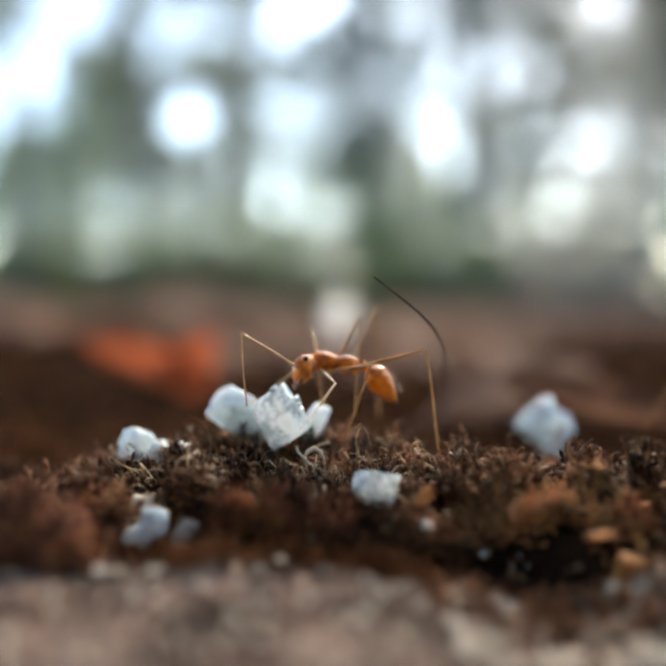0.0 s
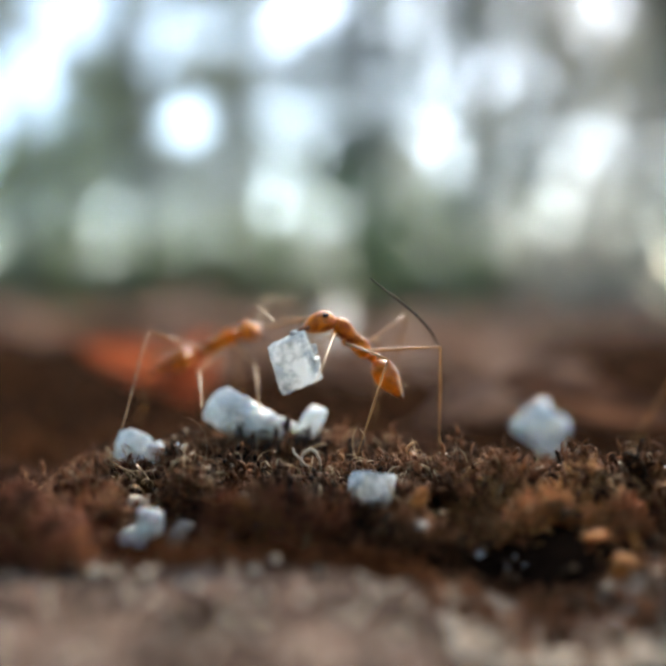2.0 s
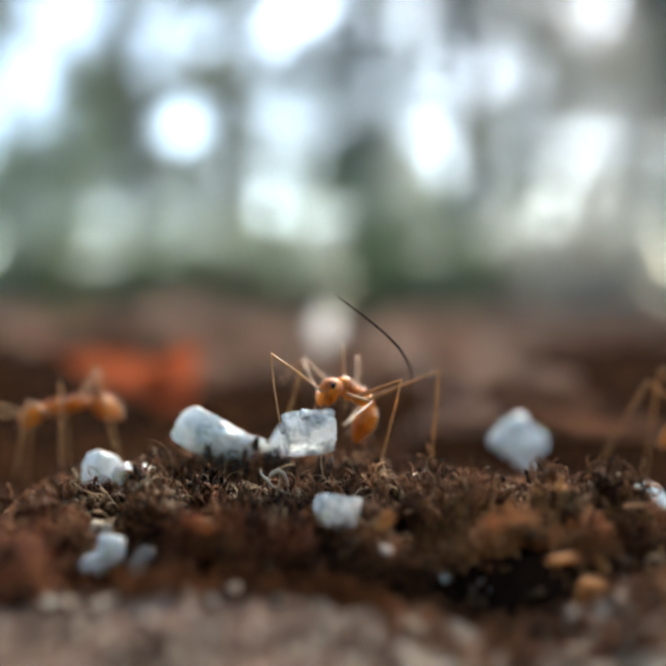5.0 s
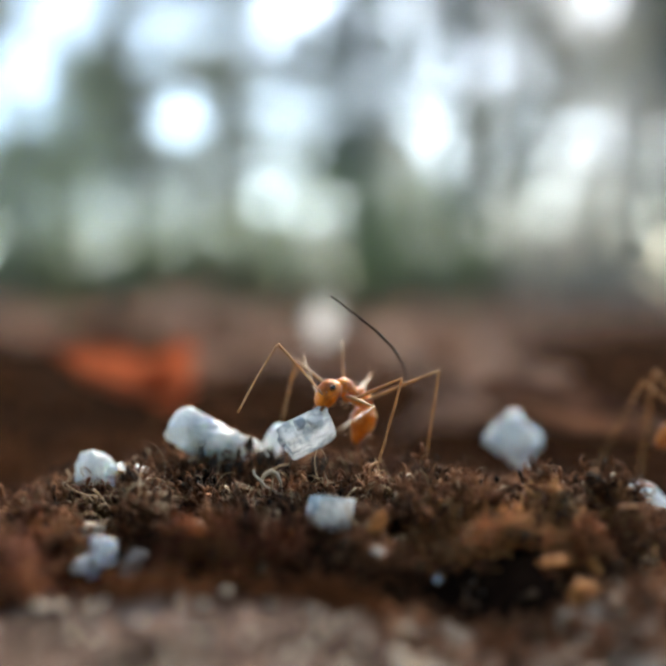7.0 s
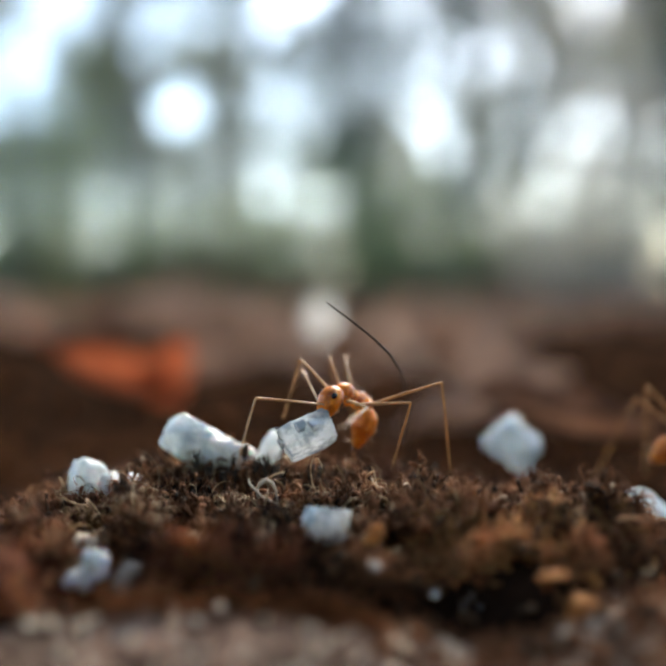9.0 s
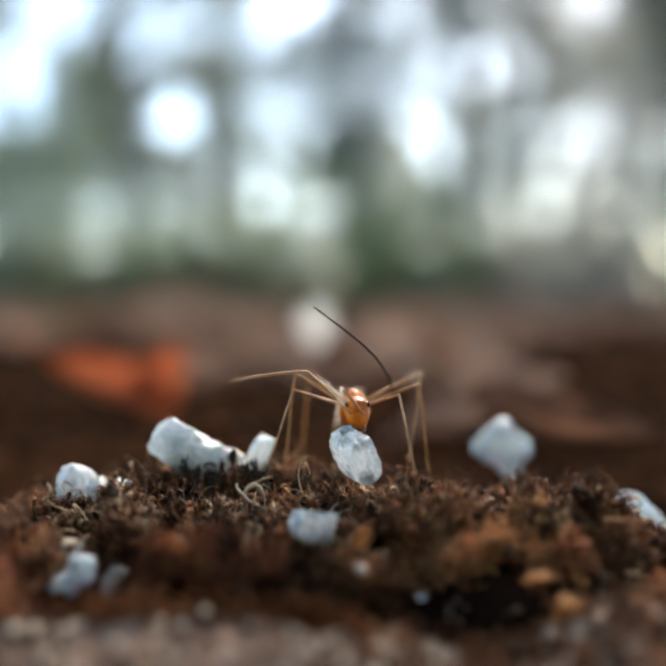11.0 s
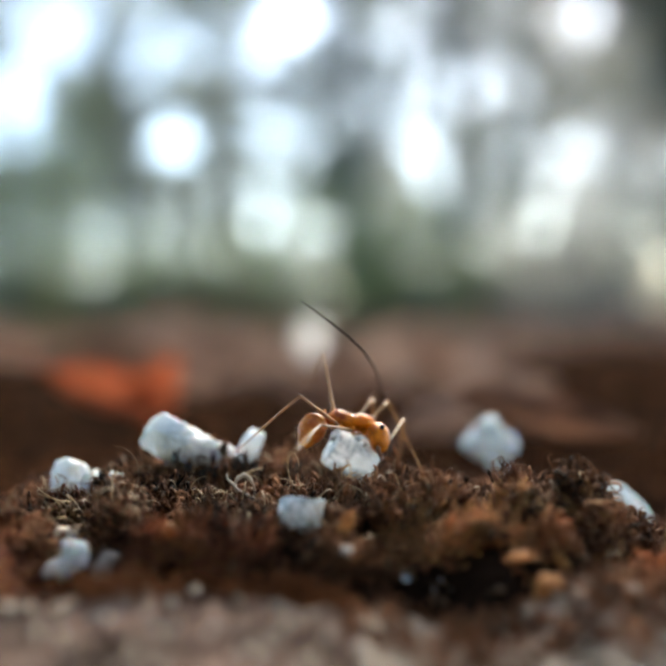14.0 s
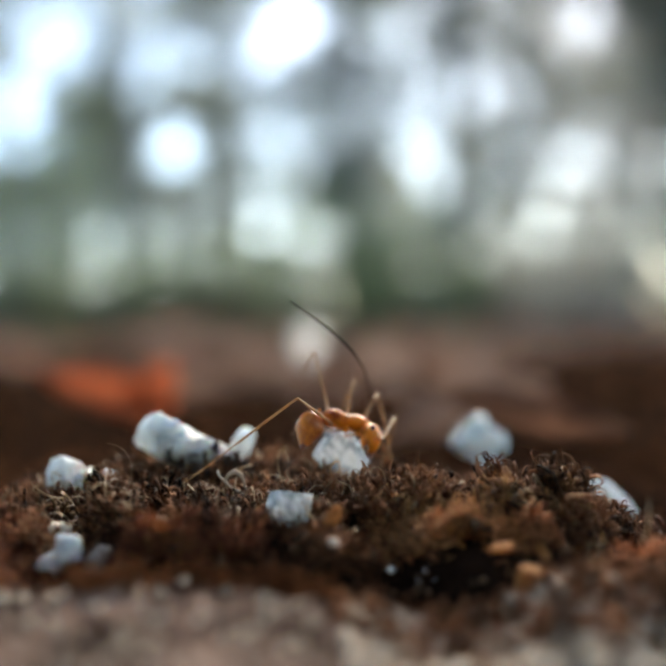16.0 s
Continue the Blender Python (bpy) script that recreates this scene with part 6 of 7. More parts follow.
    walk(B['gaster'], turns(-1.36, 0.00, -0.13, [(0.00, 1, -13, 2), (0.50, 1, -13, 2), (0.70, -4, -16, -12), (0.85, -12, -19, -36), (1.00, -5, -3, -17), (1.10, -0, -3, -1), (1.30, 2, -12, 6), (1.40, 1, -4, 4), (1.50, -3, -4, -8), (1.60, -2, 0, -7), (1.70, -8, 10, -27), (2.00, 1, 7, 2), (2.50, 1, 8, 2), (3.05, 1, 7, 2), (3.25, -5, 13, -19), (3.50, 3, -41, 7), (3.67, -3, -36, 62), (3.83, -2, -29, 114), (4.00, 5, -25, 162), (4.07, -4, -31, 116), (4.13, -6, -41, 66), (4.20, 5, -48, 7), (4.90, 16, -44, 30), (5.80, -3, -34, -6), (7.50, -6, -21, -18), (16.00, -7, -22, -20)]))
    walk(B['front thigh left'], turns(0.62, 0.20, -0.27, [(0.00, -15, -25, 67), (0.50, -11, -10, 64), (0.70, -68, -48, 137), (0.73, -34, -46, 152), (0.80, -0, -49, 166), (0.85, 36, -58, 176), (1.00, -167, -59, 24), (1.03, 141, -54, 38), (1.07, 99, -44, 40), (1.10, 63, -36, 33), (1.30, 37, -55, 50), (1.40, 31, -28, 51), (1.50, 29, 4, 69), (1.60, 32, 1, 97), (1.70, 13, 25, 79), (2.00, 21, 25, 91), (2.50, 23, 22, 95), (3.05, 20, 23, 92), (3.25, -22, 27, 52), (3.33, -28, -7, 20), (3.40, -11, -39, -18), (3.50, 36, -47, -84), (4.00, -17, -40, -53), (4.20, -4, -38, -61), (4.43, -14, -40, -14), (4.67, -23, -35, 31), (4.90, -25, -27, 71), (5.80, -22, -42, 76), (7.50, -10, -60, 80), (16.00, -9, -30, 66)]))
    walk(B['front shin left'], turns(2.40, 0.00, 0.00, [(0.00, -165, 68, -167), (0.50, -155, 80, -157), (0.70, -138, 39, -157), (0.73, -96, 12, -139), (0.80, -61, -19, -142), (0.85, -14, -41, -169), (1.00, -25, -32, -162), (1.03, -67, -10, -144), (1.07, -104, 17, -145), (1.10, -149, 37, -165), (1.30, -134, 38, -156), (1.40, -167, 50, -172), (1.50, -167, 75, -168), (1.60, 19, 54, 18), (1.70, 12, 37, 9), (2.00, 2, 34, 1), (2.50, -3, 36, -2), (3.05, -1, 36, -1), (3.25, -5, 50, -4), (3.50, 131, 64, 138), (4.00, 86, 17, 116), (4.20, 87, 23, 110), (4.90, -165, 70, -167), (5.80, -164, 57, -168), (7.50, -145, 44, -159), (16.00, -165, 63, -168)]))
    walk(B['front thigh right'], turns(0.62, -0.20, -0.27, [(0.00, 15, -25, -67), (0.50, 11, -10, -64), (0.60, 14, -32, -99), (0.70, 35, -47, -148), (0.77, 3, -45, -165), (0.85, -29, -49, 179), (1.00, 91, -75, 43), (1.10, -160, -48, -15), (1.20, -83, -52, -42), (1.30, -17, -37, -55), (1.40, -29, -22, -55), (1.50, -29, -12, -60), (1.53, -13, 19, -32), (1.60, 22, 36, 11), (1.70, -9, 27, -67), (2.00, -18, 29, -80), (2.50, -19, 25, -84), (3.05, -17, 27, -81), (3.25, 20, 10, -58), (3.33, -12, 24, -113), (3.40, -42, 6, -167), (3.50, -48, -27, 150), (4.00, -1, -60, 113), (4.20, -21, -59, 129), (4.43, 32, -57, 34), (4.67, 40, -30, -20), (4.90, 22, -7, -64), (5.80, 19, -30, -70), (7.50, 11, -52, -73), (16.00, 9, -23, -65)]))
    walk(B['front shin right'], turns(2.40, 0.00, 0.00, [(0.00, 165, 68, 167), (0.50, 155, 80, 157), (0.60, 109, 47, 131), (0.70, 90, 15, 140), (0.77, 59, -20, 142), (0.85, 13, -46, 169), (1.00, 7, -33, 175), (1.10, 59, -9, 147), (1.20, 102, 24, 141), (1.30, 163, 50, 169), (1.40, 169, 54, 172), (1.50, 170, 60, 172), (1.53, -94, 56, -88), (1.60, -71, 13, -63), (1.70, -57, 8, -29), (2.00, -50, 6, -20), (2.50, -41, 7, -16), (3.05, -45, 7, -18), (3.25, 11, 72, 11), (3.50, -172, 67, -173), (4.00, -87, 58, -94), (4.20, -103, 57, -112), (4.90, 117, 86, 118), (5.80, 165, 66, 168), (7.50, 157, 49, 165), (16.00, 165, 68, 167)]))
    walk(B['middle thigh left'], turns(0.08, 0.22, -0.30, [(0.00, -8, -36, 93), (0.50, -4, -23, 90), (0.70, -60, -48, 144), (0.73, -30, -44, 177), (0.80, 1, -53, -151), (0.85, 28, -70, -121), (0.93, -151, -80, 15), (1.00, 174, -53, 4), (1.07, 114, -49, 20), (1.10, 64, -39, 24), (1.30, 53, -62, 39), (1.40, 51, -41, 52), (1.50, 40, -18, 76), (1.60, 38, -30, 124), (1.70, 21, 0, 105), (2.00, 27, -2, 114), (2.50, 27, -5, 117), (3.05, 26, -3, 116), (3.25, -17, 29, 80), (3.33, -28, 1, 45), (3.40, -22, -28, 12), (3.50, 8, -47, -38), (4.00, -15, -34, -55), (4.20, -4, -29, -60), (4.43, -6, -36, -9), (4.67, -13, -38, 45), (4.90, -21, -35, 100), (5.80, -16, -52, 101), (7.50, 13, -72, 89), (16.00, -1, -42, 89)]))
    walk(B['middle shin left'], turns(2.60, 0.00, 0.00, [(0.00, -179, 63, -179), (0.50, -179, 73, -179), (0.70, -169, 48, -173), (0.73, -106, 20, -138), (0.80, -63, -18, -142), (0.85, -1, -41, -179), (0.93, -46, -25, -149), (1.00, -76, 2, -138), (1.07, -125, 37, -147), (1.10, 157, 45, 167), (1.30, 176, 46, 178), (1.40, 179, 54, 179), (1.50, 179, 72, 179), (1.60, -40, 62, -40), (1.70, -26, 51, -24), (2.00, -35, 47, -32), (2.50, -40, 47, -37), (3.05, -38, 48, -35), (3.25, -0, 52, -0), (3.50, 68, 35, 68), (4.00, 81, 8, 109), (4.20, 81, 12, 103), (4.57, 107, 48, 117), (4.90, -178, 63, -179), (5.80, -178, 54, -179), (7.50, -156, 44, -166), (16.00, -179, 60, -179)]))
    walk(B['middle thigh right'], turns(0.08, -0.22, -0.30, [(0.00, 8, -36, -93), (0.50, 4, -23, -90), (0.60, -14, -33, -124), (0.70, -24, -52, -161), (0.77, -22, -55, 156), (0.85, -17, -57, 110), (1.00, 60, -46, 36), (1.07, 124, -51, 14), (1.10, -176, -41, -3), (1.20, -110, -58, -27), (1.30, -35, -48, -63), (1.40, -47, -36, -59), (1.50, -47, -34, -60), (1.60, -15, 18, -58), (1.70, -22, 10, -113), (2.00, -27, 8, -123), (2.50, -28, 5, -126), (3.05, -26, 7, -124), (3.25, 15, 3, -87), (3.33, 17, -19, -44), (3.40, 1, -36, 8), (3.50, -26, -34, 67), (4.00, -1, -61, 112), (4.20, -14, -59, 109), (4.43, 36, -53, 13), (4.67, 38, -26, -42), (4.90, 17, -7, -89), (5.80, 12, -34, -94), (7.50, -1, -60, -88), (16.00, 0, -34, -89)]))
    walk(B['middle shin right'], turns(2.60, 0.00, 0.00, [(0.00, 179, 63, 179), (0.50, 179, 73, 179), (0.60, 97, 35, 125), (0.70, 65, -9, 137), (0.85, 1, -48, 179), (1.00, -0, -42, -180), (1.07, 46, -26, 149), (1.10, 77, 3, 138), (1.20, 115, 35, 142), (1.30, -180, 54, -180), (1.40, -179, 57, -179), (1.50, -179, 58, -179), (1.53, -6, 69, -5), (1.60, -4, 17, -2), (1.70, 57, 0, 18), (2.00, 71, -3, 26), (2.50, 71, -2, 30), (3.05, 71, -2, 28), (3.13, 55, 41, 38), (3.25, 3, 84, 3), (3.50, -7, 37, -5), (4.00, 174, 65, 175), (4.20, 167, 58, 171), (4.90, 174, 86, 174), (5.80, 179, 65, 179), (7.50, 178, 51, 179), (16.00, 179, 65, 179)]))
    walk(B['hind thigh left'], turns(-0.50, 0.20, -0.27, [(0.00, 3, -48, 114), (0.50, 6, -38, 114), (0.57, -39, -51, 110), (0.63, -100, -61, 126), (0.70, -170, -57, 151), (0.85, -20, -60, -16), (1.00, -37, -25, -8), (1.10, -45, -25, -0), (1.20, -23, -38, 21), (1.30, -3, -57, 38), (1.35, 33, -52, 37), (1.40, 66, -48, 41), (1.50, 62, -43, 71), (1.55, 44, -48, 117), (1.60, 26, -43, 163), (1.70, 24, -11, 133), (2.00, 27, -16, 141), (2.50, 27, -18, 146), (3.05, 26, -16, 144), (3.25, -5, 13, 115), (3.37, 19, 23, 173), (3.44, 13, -23, 172), (3.50, 0, -69, -179), (3.67, -1, -69, 134), (3.83, -1, -70, 85), (4.00, 0, -70, 35), (4.10, 0, -59, 99), (4.20, 0, -75, 114), (4.90, -8, -33, 121), (5.80, -3, -54, 115), (6.67, -28, -60, 92), (7.50, -54, -71, 72), (11.73, -19, -57, 86), (16.00, 12, -50, 108)]))
    walk(B['hind shin left'], turns(3.40, 0.00, 0.00, [(0.00, 160, 47, 168), (0.50, 165, 53, 170), (0.57, 109, 32, 140), (0.63, 74, 2, 139), (0.70, 36, -23, 157), (0.85, 7, -30, 175), (1.00, 7, -26, 176), (1.10, 9, -26, 174), (1.30, 65, -6, 143), (1.35, 96, 16, 144), (1.40, 134, 34, 159), (1.50, 165, 49, 171), (1.55, -117, 74, -114), (1.60, -53, 45, -52), (1.70, -46, 37, -40), (2.00, -54, 34, -48), (2.50, -59, 33, -54), (3.05, -57, 34, -51), (3.25, 61, 86, 62), (3.33, -52, 49, -83), (3.42, -33, 10, -106), (3.50, 0, -17, -141), (3.75, 8, 6, -177), (4.00, 0, 30, 146), (4.10, 0, 38, -164), (4.20, 0, 26, -160), (4.43, -51, 40, -150), (4.67, -116, 55, -162), (4.90, 165, 52, 170), (5.80, 152, 42, 165), (6.67, 98, 17, 141), (7.50, 55, -14, 145), (11.73, 99, 21, 139), (16.00, 160, 47, 168)]))
    walk(B['hind thigh right'], turns(-0.50, -0.20, -0.27, [(0.00, -3, -48, -114), (0.50, -6, -38, -114), (0.57, 36, -54, -98), (0.63, 102, -72, -111), (0.70, -151, -67, -166), (0.85, 17, -50, 16), (1.00, 33, -10, 16), (1.10, 43, -18, 8), (1.17, 10, -19, -19), (1.23, -21, -34, -42), (1.30, -52, -57, -56), (1.40, -70, -48, -47), (1.50, -70, -46, -56), (1.60, -38, -31, -74), (1.70, -27, -31, -133), (2.00, -29, -36, -144), (2.50, -28, -38, -151), (3.05, -28, -36, -148), (3.25, 5, 1, -117), (3.50, -17, 26, -180), (4.00, -18, -8, -170), (4.20, -14, 11, -163), (4.90, 7, -16, -119), (5.80, 0, -43, -117), (7.50, 29, -69, -79), (16.00, -12, -50, -108)]))
    walk(B['hind shin right'], turns(3.40, 0.00, 0.00, [(0.00, -160, 47, -168), (0.50, -165, 53, -170), (0.57, -103, 28, -139), (0.63, -62, -6, -143), (0.70, -13, -27, -172), (0.85, -7, -34, -175), (1.00, -6, -27, -176), (1.10, -7, -24, -176), (1.17, -52, -11, -154), (1.23, -91, 13, -147), (1.30, -135, 36, -158), (1.40, -147, 38, -164), (1.50, -158, 43, -168), (1.60, 68, 65, 71), (1.70, 61, 43, 60), (2.00, 68, 38, 69), (2.50, 73, 35, 76), (3.05, 71, 37, 73), (3.25, -159, 79, -160), (3.50, 38, 47, 35), (4.00, 27, 28, 18), (4.20, 15, 22, 8), (4.57, 14, 69, 9), (4.90, -167, 64, -170), (5.80, -162, 49, -169), (6.67, -113, 31, -144), (7.50, -78, 5, -142), (11.73, -112, 30, -145), (16.00, -160, 47, -168)]))
    walk(B['scape left'], moves([(0.00, 1.97, 0.14, 0.10, -5, -42, 40), (0.50, 1.96, 0.14, -0.01, -3, -42, 40), (0.70, 1.92, -0.28, 0.30, -22, -42, 40), (0.85, 1.90, -0.34, 0.29, -6, -42, 40), (1.00, 1.95, -0.16, 0.28, 52, -42, 40), (1.10, 1.97, 0.00, 0.24, 76, -42, 40), (1.30, 1.87, 0.42, 0.30, 26, -42, 40), (1.40, 1.87, 0.37, 0.39, 51, -42, 40), (1.50, 1.96, 0.09, 0.28, 54, -42, 40), (1.60, 1.97, 0.15, 0.15, 41, -42, 40), (1.70, 1.91, -0.36, 0.02, 18, -28, 54), (2.00, 1.84, -0.50, 0.03, 23, -23, 61), (2.50, 1.78, -0.57, -0.07, 23, -23, 61), (3.05, 1.81, -0.54, 0.00, 21, -23, 61), (3.25, 1.42, -0.36, -0.70, -13, -23, 61), (3.50, 1.94, -0.13, -0.13, -6, -36, 10), (4.00, 1.70, 0.32, 0.74, 1, -36, 10), (4.20, 1.71, 0.31, 0.73, -1, -36, 10), (4.90, 1.68, 0.68, 0.32, -3, -36, 10), (5.80, 1.88, 0.44, 0.18, -2, -36, 10), (7.50, 1.82, 0.55, 0.08, 0, -36, 10), (16.00, 1.83, 0.52, 0.04, 0, -36, 10)]))
    walk(B['flagellum left'], turns(2.70, 0.00, 0.00, [(0.00, -76, 71, -81), (0.50, -76, 69, -82), (0.70, -22, 87, -22), (0.85, -76, 72, -80), (1.00, -73, 14, -87), (1.10, -74, -9, -87), (1.30, -75, 40, -86), (1.40, -73, 16, -87), (1.50, -73, 12, -87), (1.60, -74, 25, -87), (1.70, -15, 44, -14), (2.00, -25, 37, -22), (2.50, -25, 37, -22), (3.05, -23, 38, -21), (3.25, 9, 41, 8), (3.50, 47, 16, 33), (4.00, 42, 20, 31), (4.20, 44, 18, 32), (4.90, 45, 17, 32), (5.80, 44, 18, 32), (7.50, 43, 19, 32), (16.00, 43, 19, 32)]))
    walk(B['scape right'], moves([(0.00, 1.94, -0.29, 0.12, 5, -42, -40), (0.50, 1.93, -0.30, 0.01, 3, -42, -40), (0.70, 1.69, -0.61, 0.47, 22, -42, -40), (0.85, 1.65, -0.65, 0.47, 6, -42, -40), (1.00, 1.77, -0.54, 0.41, -52, -42, -40), (1.10, 1.87, -0.42, 0.31, -76, -42, -40), (1.30, 1.97, -0.00, 0.22, -26, -42, -40), (1.40, 1.96, -0.05, 0.33, -51, -42, -40), (1.50, 1.90, -0.34, 0.33, -54, -42, -40), (1.60, 1.94, -0.29, 0.17, -41, -42, -40), (1.70, 1.68, -0.71, 0.18, -19, -22, -79), (2.00, 1.58, -0.80, 0.22, -23, -18, -83), (2.50, 1.50, -0.85, 0.13, -26, -32, -83), (3.05, 1.53, -0.83, 0.19, -24, -32, -83), (3.25, 1.20, -0.71, -0.55, 16, -32, -83), (3.37, 1.50, -0.62, -0.29, -7, -35, -22), (3.50, 1.80, -0.54, -0.03, -21, -20, 34), (4.00, 1.82, -0.09, 0.65, 4, -20, 34), (4.20, 1.81, -0.11, 0.66, -3, -20, 34), (4.90, 1.92, 0.35, 0.15, -9, -20, 34), (5.80, 1.98, 0.01, 0.11, -5, -20, 34), (7.50, 1.96, 0.14, -0.02, 0, -20, 34), (16.00, 1.96, 0.11, -0.05, 0, -20, 34)]))
    walk(B['flagellum right'], turns(2.70, 0.00, 0.00, [(0.00, 76, 71, 81), (0.50, 76, 69, 82), (0.70, 22, 87, 22), (0.85, 76, 72, 80), (1.00, 73, 14, 87), (1.10, 74, -9, 87), (1.30, 75, 40, 86), (1.40, 73, 16, 87), (1.50, 73, 12, 87), (1.60, 74, 25, 87), (1.70, 31, 35, 27), (2.00, 17, 32, 13), (2.50, 52, 24, 45), (3.05, 50, 26, 45), (3.25, 18, 48, 18), (3.50, 1, 10, 1), (4.00, -8, 9, -4), (4.20, -5, 10, -2), (4.90, -3, 10, -1), (5.80, -5, 10, -2), (7.50, -7, 10, -3), (16.00, -7, 10, -3)]))
    # the ant beside the far crystal
    walk(C['ant'], moves([(0.00, 19.49, 5.21, 1.58, 0, -3, -12), (1.50, 19.58, 5.24, 1.57, 0, -3, -14), (3.00, 19.50, 5.30, 1.47, 0, -3, -18), (3.50, 19.31, 5.35, 1.59, 0, -4, -21), (4.20, 19.11, 5.31, 1.45, 0, -3, -19), (6.50, 19.18, 5.22, 1.33, 0, -2, -13), (7.50, 19.03, 5.17, 1.31, 0, -2, -10), (8.50, 18.93, 5.16, 1.22, 0, -2, -9), (9.00, 18.85, 5.16, 0.90, 0, -2, -9), (9.60, 20.29, 5.14, 1.09, 0, -2, -8), (10.40, 23.94, 5.12, 1.05, 0, -1, -7), (12.00, 30.86, 5.10, 0.86, 0, -1, -6), (16.00, 34.78, 5.16, 0.21, 0, -1, -9)]))
    walk(C['head'], turns(0.98, 0.00, 0.12, [(0.00, -30, 31, -59), (1.50, -29, 31, -56), (3.00, -27, 32, -52), (3.50, -25, 32, -48), (4.20, -26, 31, -50), (6.50, -29, 29, -57), (7.50, -30, 28, -60), (8.50, -30, 28, -61), (9.00, -30, 27, -61), (9.60, -31, 27, -64), (10.40, -34, 27, -71), (12.00, -36, 27, -82), (16.00, -36, 30, -79)]))
    walk(C['gaster'], turns(-1.36, 0.00, -0.13, [(0.00, 11, -23, 32), (1.50, 11, -23, 33), (3.00, 12, -23, 36), (3.50, 13, -23, 39), (4.20, 13, -23, 38), (6.50, 12, -22, 35), (7.50, 11, -22, 33), (8.50, 11, -21, 33), (9.00, 11, -21, 33), (9.60, 10, -21, 31), (10.40, 9, -22, 27), (12.00, 8, -23, 22), (16.00, 8, -24, 21)]))
    walk(C['front thigh left'], turns(0.62, 0.20, -0.27, [(0.00, -25, -50, -11), (1.50, -26, -51, -9), (3.00, -29, -55, -4), (3.50, -28, -53, -1), (4.20, -30, -55, -2), (6.50, -31, -59, -5), (7.50, -31, -60, -7), (8.50, -33, -62, -6), (9.00, -36, -65, -4), (9.60, -26, -54, -11), (10.40, -25, -55, -16), (12.00, -24, -57, -24), (16.00, -24, -57, -23)]))
    walk(C['front shin left'], turns(2.40, 0.00, 0.00, [(0.00, 160, 41, 170), (1.50, 159, 39, 170), (3.00, 156, 36, 169), (3.50, 155, 41, 167), (4.20, 156, 38, 169), (6.50, 159, 36, 171), (7.50, 160, 37, 171), (8.50, 159, 39, 170), (9.00, 154, 41, 167), (9.60, 163, 45, 170), (10.40, 164, 44, 171), (12.00, 166, 42, 173), (16.00, 163, 41, 171)]))
    walk(C['front thigh right'], turns(0.62, -0.20, -0.27, [(0.00, 27, -49, -11), (1.50, 27, -50, -9), (3.00, 30, -54, -4), (3.50, 28, -52, -1), (4.20, 30, -55, -2), (6.50, 33, -59, -5), (7.50, 34, -60, -7), (8.50, 36, -63, -5), (9.00, 39, -65, -3), (9.60, 30, -55, -11), (10.40, 31, -56, -16), (12.00, 34, -59, -23), (16.00, 33, -58, -23)]))
    walk(C['front shin right'], turns(2.40, 0.00, 0.00, [(0.00, -116, 28, -152), (1.50, -115, 26, -152), (3.00, -110, 23, -153), (3.50, -114, 28, -150), (4.20, -110, 24, -151), (6.50, -101, 18, -152), (7.50, -99, 18, -151), (8.50, -96, 16, -149), (9.00, -93, 15, -147), (9.60, -108, 25, -148), (10.40, -107, 23, -149), (12.00, -104, 21, -151), (16.00, -106, 22, -152)]))
    walk(C['middle thigh left'], turns(0.08, 0.22, -0.30, [(0.00, 0, -59, 81), (1.50, 7, -61, 85), (2.27, 27, -72, 110), (3.00, 38, -84, 142), (3.50, 73, -87, 107), (4.20, 55, -86, 125), (6.50, 42, -83, 138), (7.50, 46, -82, 134), (8.50, 74, -77, 144), (9.00, 76, -78, 143), (9.60, 91, -84, 89), (10.40, 99, -85, 81), (12.00, 113, -85, 66), (16.00, 124, -86, 56)]))
    walk(C['middle shin left'], turns(2.60, 0.00, 0.00, [(0.00, 125, 22, 165), (1.50, 128, 22, 167), (3.00, 147, 18, 176), (3.50, 104, 13, 174), (4.20, 120, 15, 174), (6.50, 145, 17, 176), (7.50, 146, 16, 177), (8.00, -163, 18, -177), (8.50, -112, 14, -172), (9.00, -66, 6, -168), (9.20, -16, 3, -174), (9.40, 34, 5, 180), (9.60, 84, 11, 177), (10.40, 64, 10, 178), (12.00, 20, 9, 179), (16.00, 23, 9, 179)]))
    walk(C['middle thigh right'], turns(0.08, -0.22, -0.30, [(0.00, -33, -59, -125), (1.50, -35, -61, -126), (3.00, -54, -73, -155), (3.50, -72, -78, -146), (4.20, -36, -78, 160), (6.50, -31, -74, 156), (7.50, -29, -73, 152), (8.50, -26, -68, 155), (9.00, -26, -69, 154), (9.60, -57, -76, -164), (10.40, -53, -76, -170), (12.00, -49, -76, -179), (16.00, 47, -78, 133)]))
    walk(C['middle shin right'], turns(2.60, 0.00, 0.00, [(0.00, 141, 41, 158), (1.50, 137, 39, 157), (3.00, 96, 16, 152), (3.50, 77, 6, 154), (4.20, 77, 7, 158), (6.50, 88, 11, 156), (7.50, 88, 11, 157), (8.50, 95, 14, 158), (9.00, 91, 12, 159), (9.60, 82, 9, 154), (10.40, 85, 10, 155), (12.00, 88, 11, 157), (14.00, 144, 23, 168), (16.00, -157, 19, -176)]))
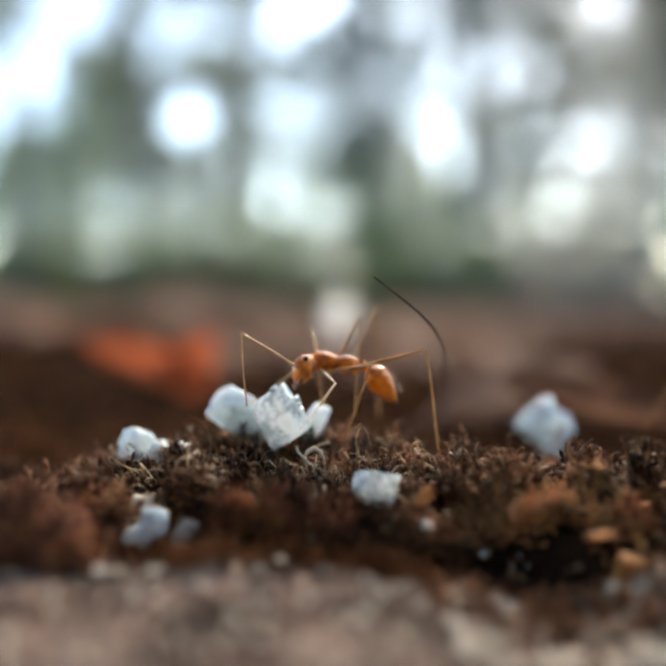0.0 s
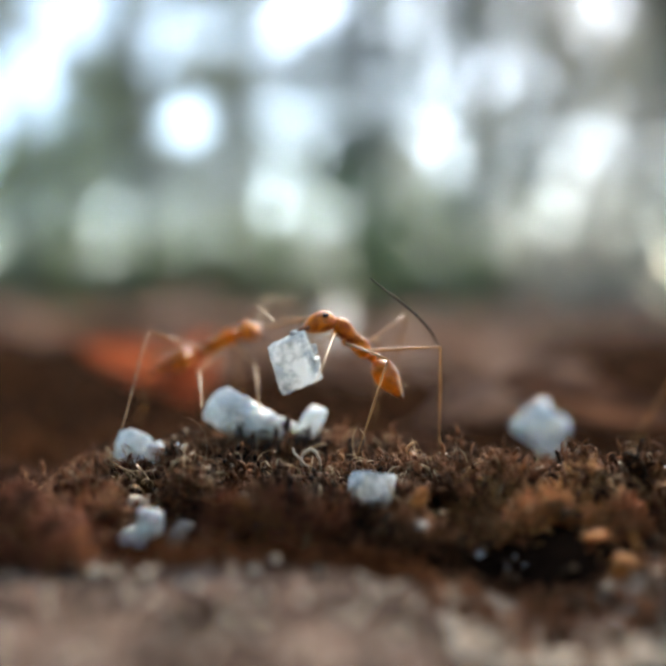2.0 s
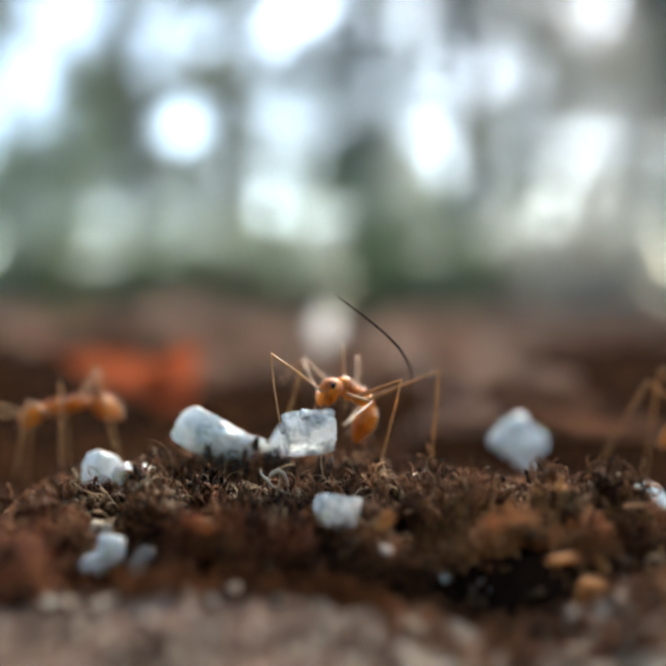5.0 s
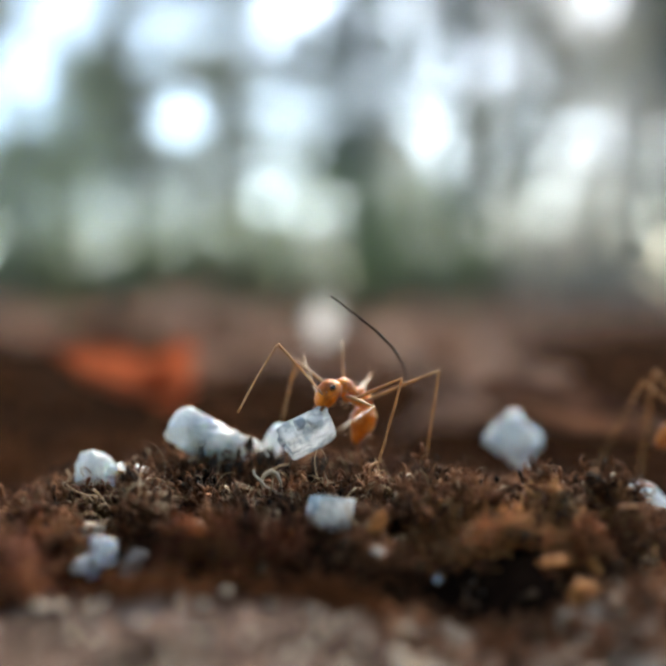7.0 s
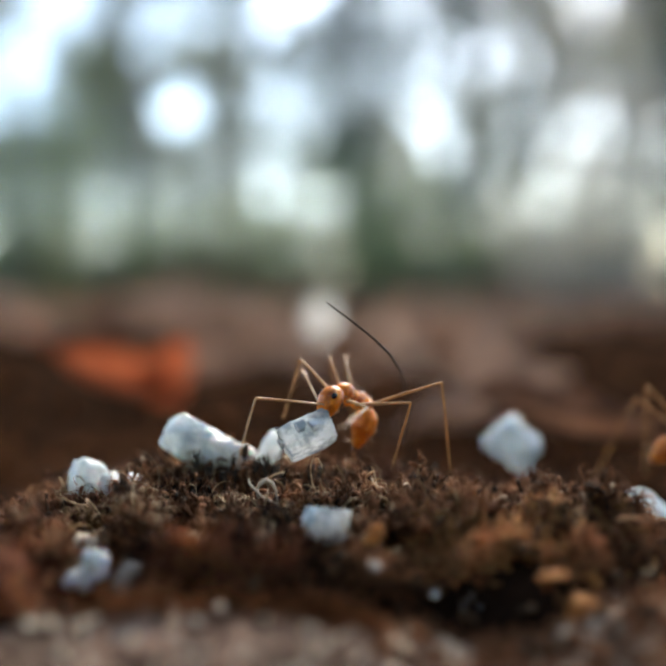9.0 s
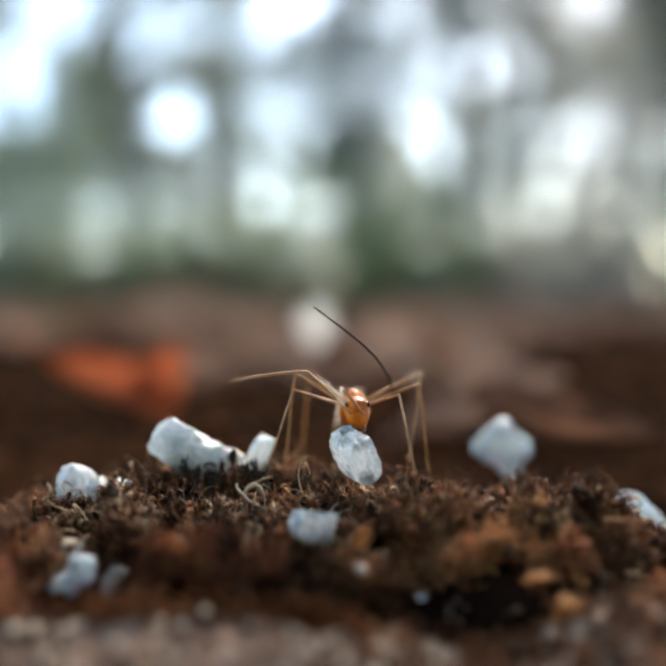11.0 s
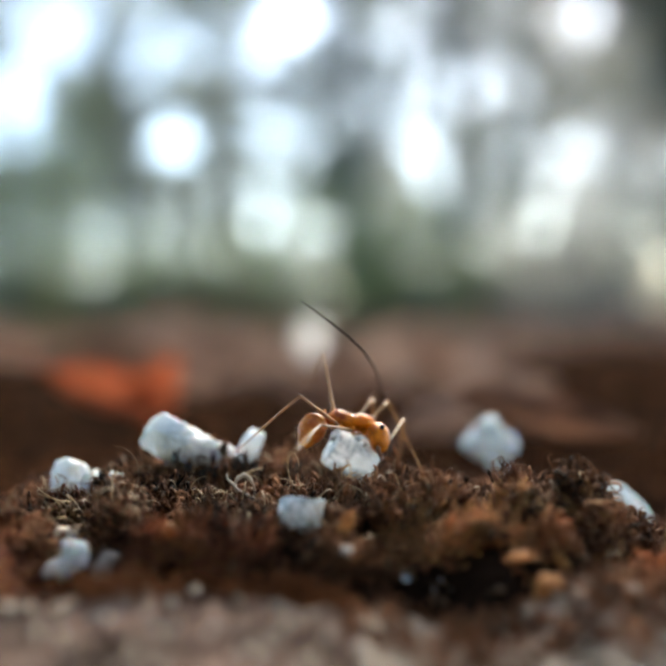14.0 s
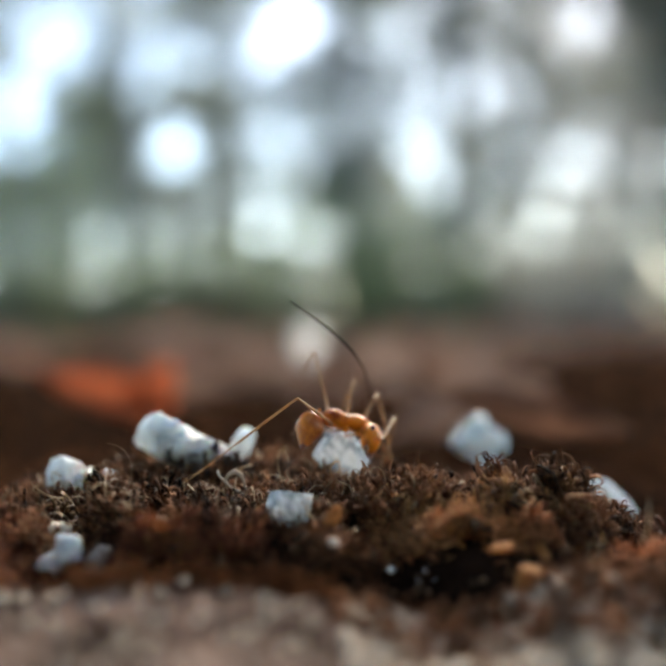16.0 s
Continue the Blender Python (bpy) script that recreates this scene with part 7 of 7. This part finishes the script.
    walk(C['hind thigh left'], turns(-0.50, 0.20, -0.27, [(0.00, 24, -47, 134), (1.50, 26, -49, 142), (3.00, 27, -55, 173), (3.50, 28, -58, 177), (4.20, 29, -58, 175), (6.50, 29, -55, 168), (7.50, 29, -55, 165), (8.50, 27, -51, 164), (9.00, 28, -53, 164), (9.60, 31, -55, 150), (10.40, 28, -54, 135), (12.00, 23, -54, 119), (16.00, 34, -59, 136)]))
    walk(C['hind shin left'], turns(3.40, 0.00, 0.00, [(0.00, -112, 48, -128), (1.50, -112, 44, -131), (3.00, -104, 29, -136), (3.50, -111, 30, -144), (4.20, -111, 30, -144), (6.50, -110, 31, -142), (7.50, -106, 28, -140), (8.50, -98, 24, -135), (9.00, -90, 17, -131), (9.60, -97, 24, -133), (10.40, -102, 30, -132), (12.00, -110, 37, -135), (16.00, -97, 22, -137)]))
    walk(C['hind thigh right'], turns(-0.50, -0.20, -0.27, [(0.00, -19, -38, 170), (1.50, -19, -38, 172), (3.00, -20, -41, 176), (3.50, -21, -43, 180), (4.20, -21, -44, 178), (6.50, -20, -42, 172), (7.50, -19, -42, 168), (8.50, -19, -38, 168), (9.00, -19, -40, 168), (9.60, -19, -41, 164), (10.40, -18, -42, 158), (12.00, -17, -43, 150), (16.00, -17, -44, 153)]))
    walk(C['hind shin right'], turns(3.40, 0.00, 0.00, [(0.00, 170, 82, 171), (1.50, 148, 82, 149), (3.00, 137, 79, 139), (3.50, 131, 71, 136), (4.20, 127, 70, 132), (6.50, 128, 72, 132), (7.50, 144, 74, 147), (8.50, -167, 79, -167), (9.00, -139, 76, -142), (9.60, -163, 77, -164), (10.40, -161, 75, -162), (12.00, -159, 72, -162), (16.00, -168, 72, -170)]))
    walk(C['scape left'], moves([(0.00, 1.68, -0.58, -0.30, 3, -42, 40), (1.50, 1.70, -0.55, -0.30, 3, -42, 40), (3.00, 1.74, -0.50, -0.30, 3, -42, 40), (3.50, 1.78, -0.44, -0.30, 3, -42, 40), (4.20, 1.76, -0.48, -0.29, 3, -42, 40), (6.50, 1.71, -0.56, -0.27, 2, -42, 40), (7.50, 1.67, -0.61, -0.26, 2, -42, 40), (8.50, 1.67, -0.63, -0.25, 2, -42, 40), (9.00, 1.67, -0.63, -0.24, 2, -42, 40), (9.60, 1.63, -0.66, -0.25, 2, -42, 40), (10.40, 1.55, -0.73, -0.25, 1, -42, 40), (12.00, 1.41, -0.82, -0.27, 1, -42, 40), (16.00, 1.44, -0.78, -0.31, 1, -42, 40)]))
    walk(C['flagellum left'], turns(2.70, 0.00, 0.00, [(0.00, -77, 64, -83), (1.50, -77, 64, -83), (3.00, -77, 63, -83), (3.50, -77, 63, -83), (4.20, -77, 63, -83), (6.50, -77, 64, -83), (7.50, -77, 64, -83), (8.50, -77, 64, -83), (9.00, -77, 64, -83), (9.60, -77, 65, -83), (10.40, -77, 65, -83), (12.00, -77, 65, -83), (16.00, -77, 65, -83)]))
    walk(C['scape right'], moves([(0.00, 1.42, -0.87, -0.11, -3, -42, -40), (1.50, 1.44, -0.85, -0.12, -3, -42, -40), (3.00, 1.50, -0.82, -0.13, -3, -42, -40), (3.50, 1.55, -0.78, -0.14, -3, -42, -40), (4.20, 1.52, -0.81, -0.12, -3, -42, -40), (6.50, 1.45, -0.86, -0.09, -2, -42, -40), (7.50, 1.39, -0.89, -0.06, -2, -42, -40), (8.50, 1.38, -0.90, -0.05, -2, -42, -40), (9.00, 1.38, -0.90, -0.04, -2, -42, -40), (9.60, 1.34, -0.92, -0.04, -2, -42, -40), (10.40, 1.24, -0.95, -0.03, -1, -42, -40), (12.00, 1.07, -0.98, -0.03, -1, -42, -40), (16.00, 1.12, -0.97, -0.08, -1, -42, -40)]))
    walk(C['flagellum right'], turns(2.70, 0.00, 0.00, [(0.00, 77, 64, 83), (1.50, 77, 64, 83), (3.00, 77, 63, 83), (3.50, 77, 63, 83), (4.20, 77, 63, 83), (6.50, 77, 64, 83), (7.50, 77, 64, 83), (8.50, 77, 64, 83), (9.00, 77, 64, 83), (9.60, 77, 65, 83), (10.40, 77, 65, 83), (12.00, 77, 65, 83), (16.00, 77, 65, 83)]))


motions()
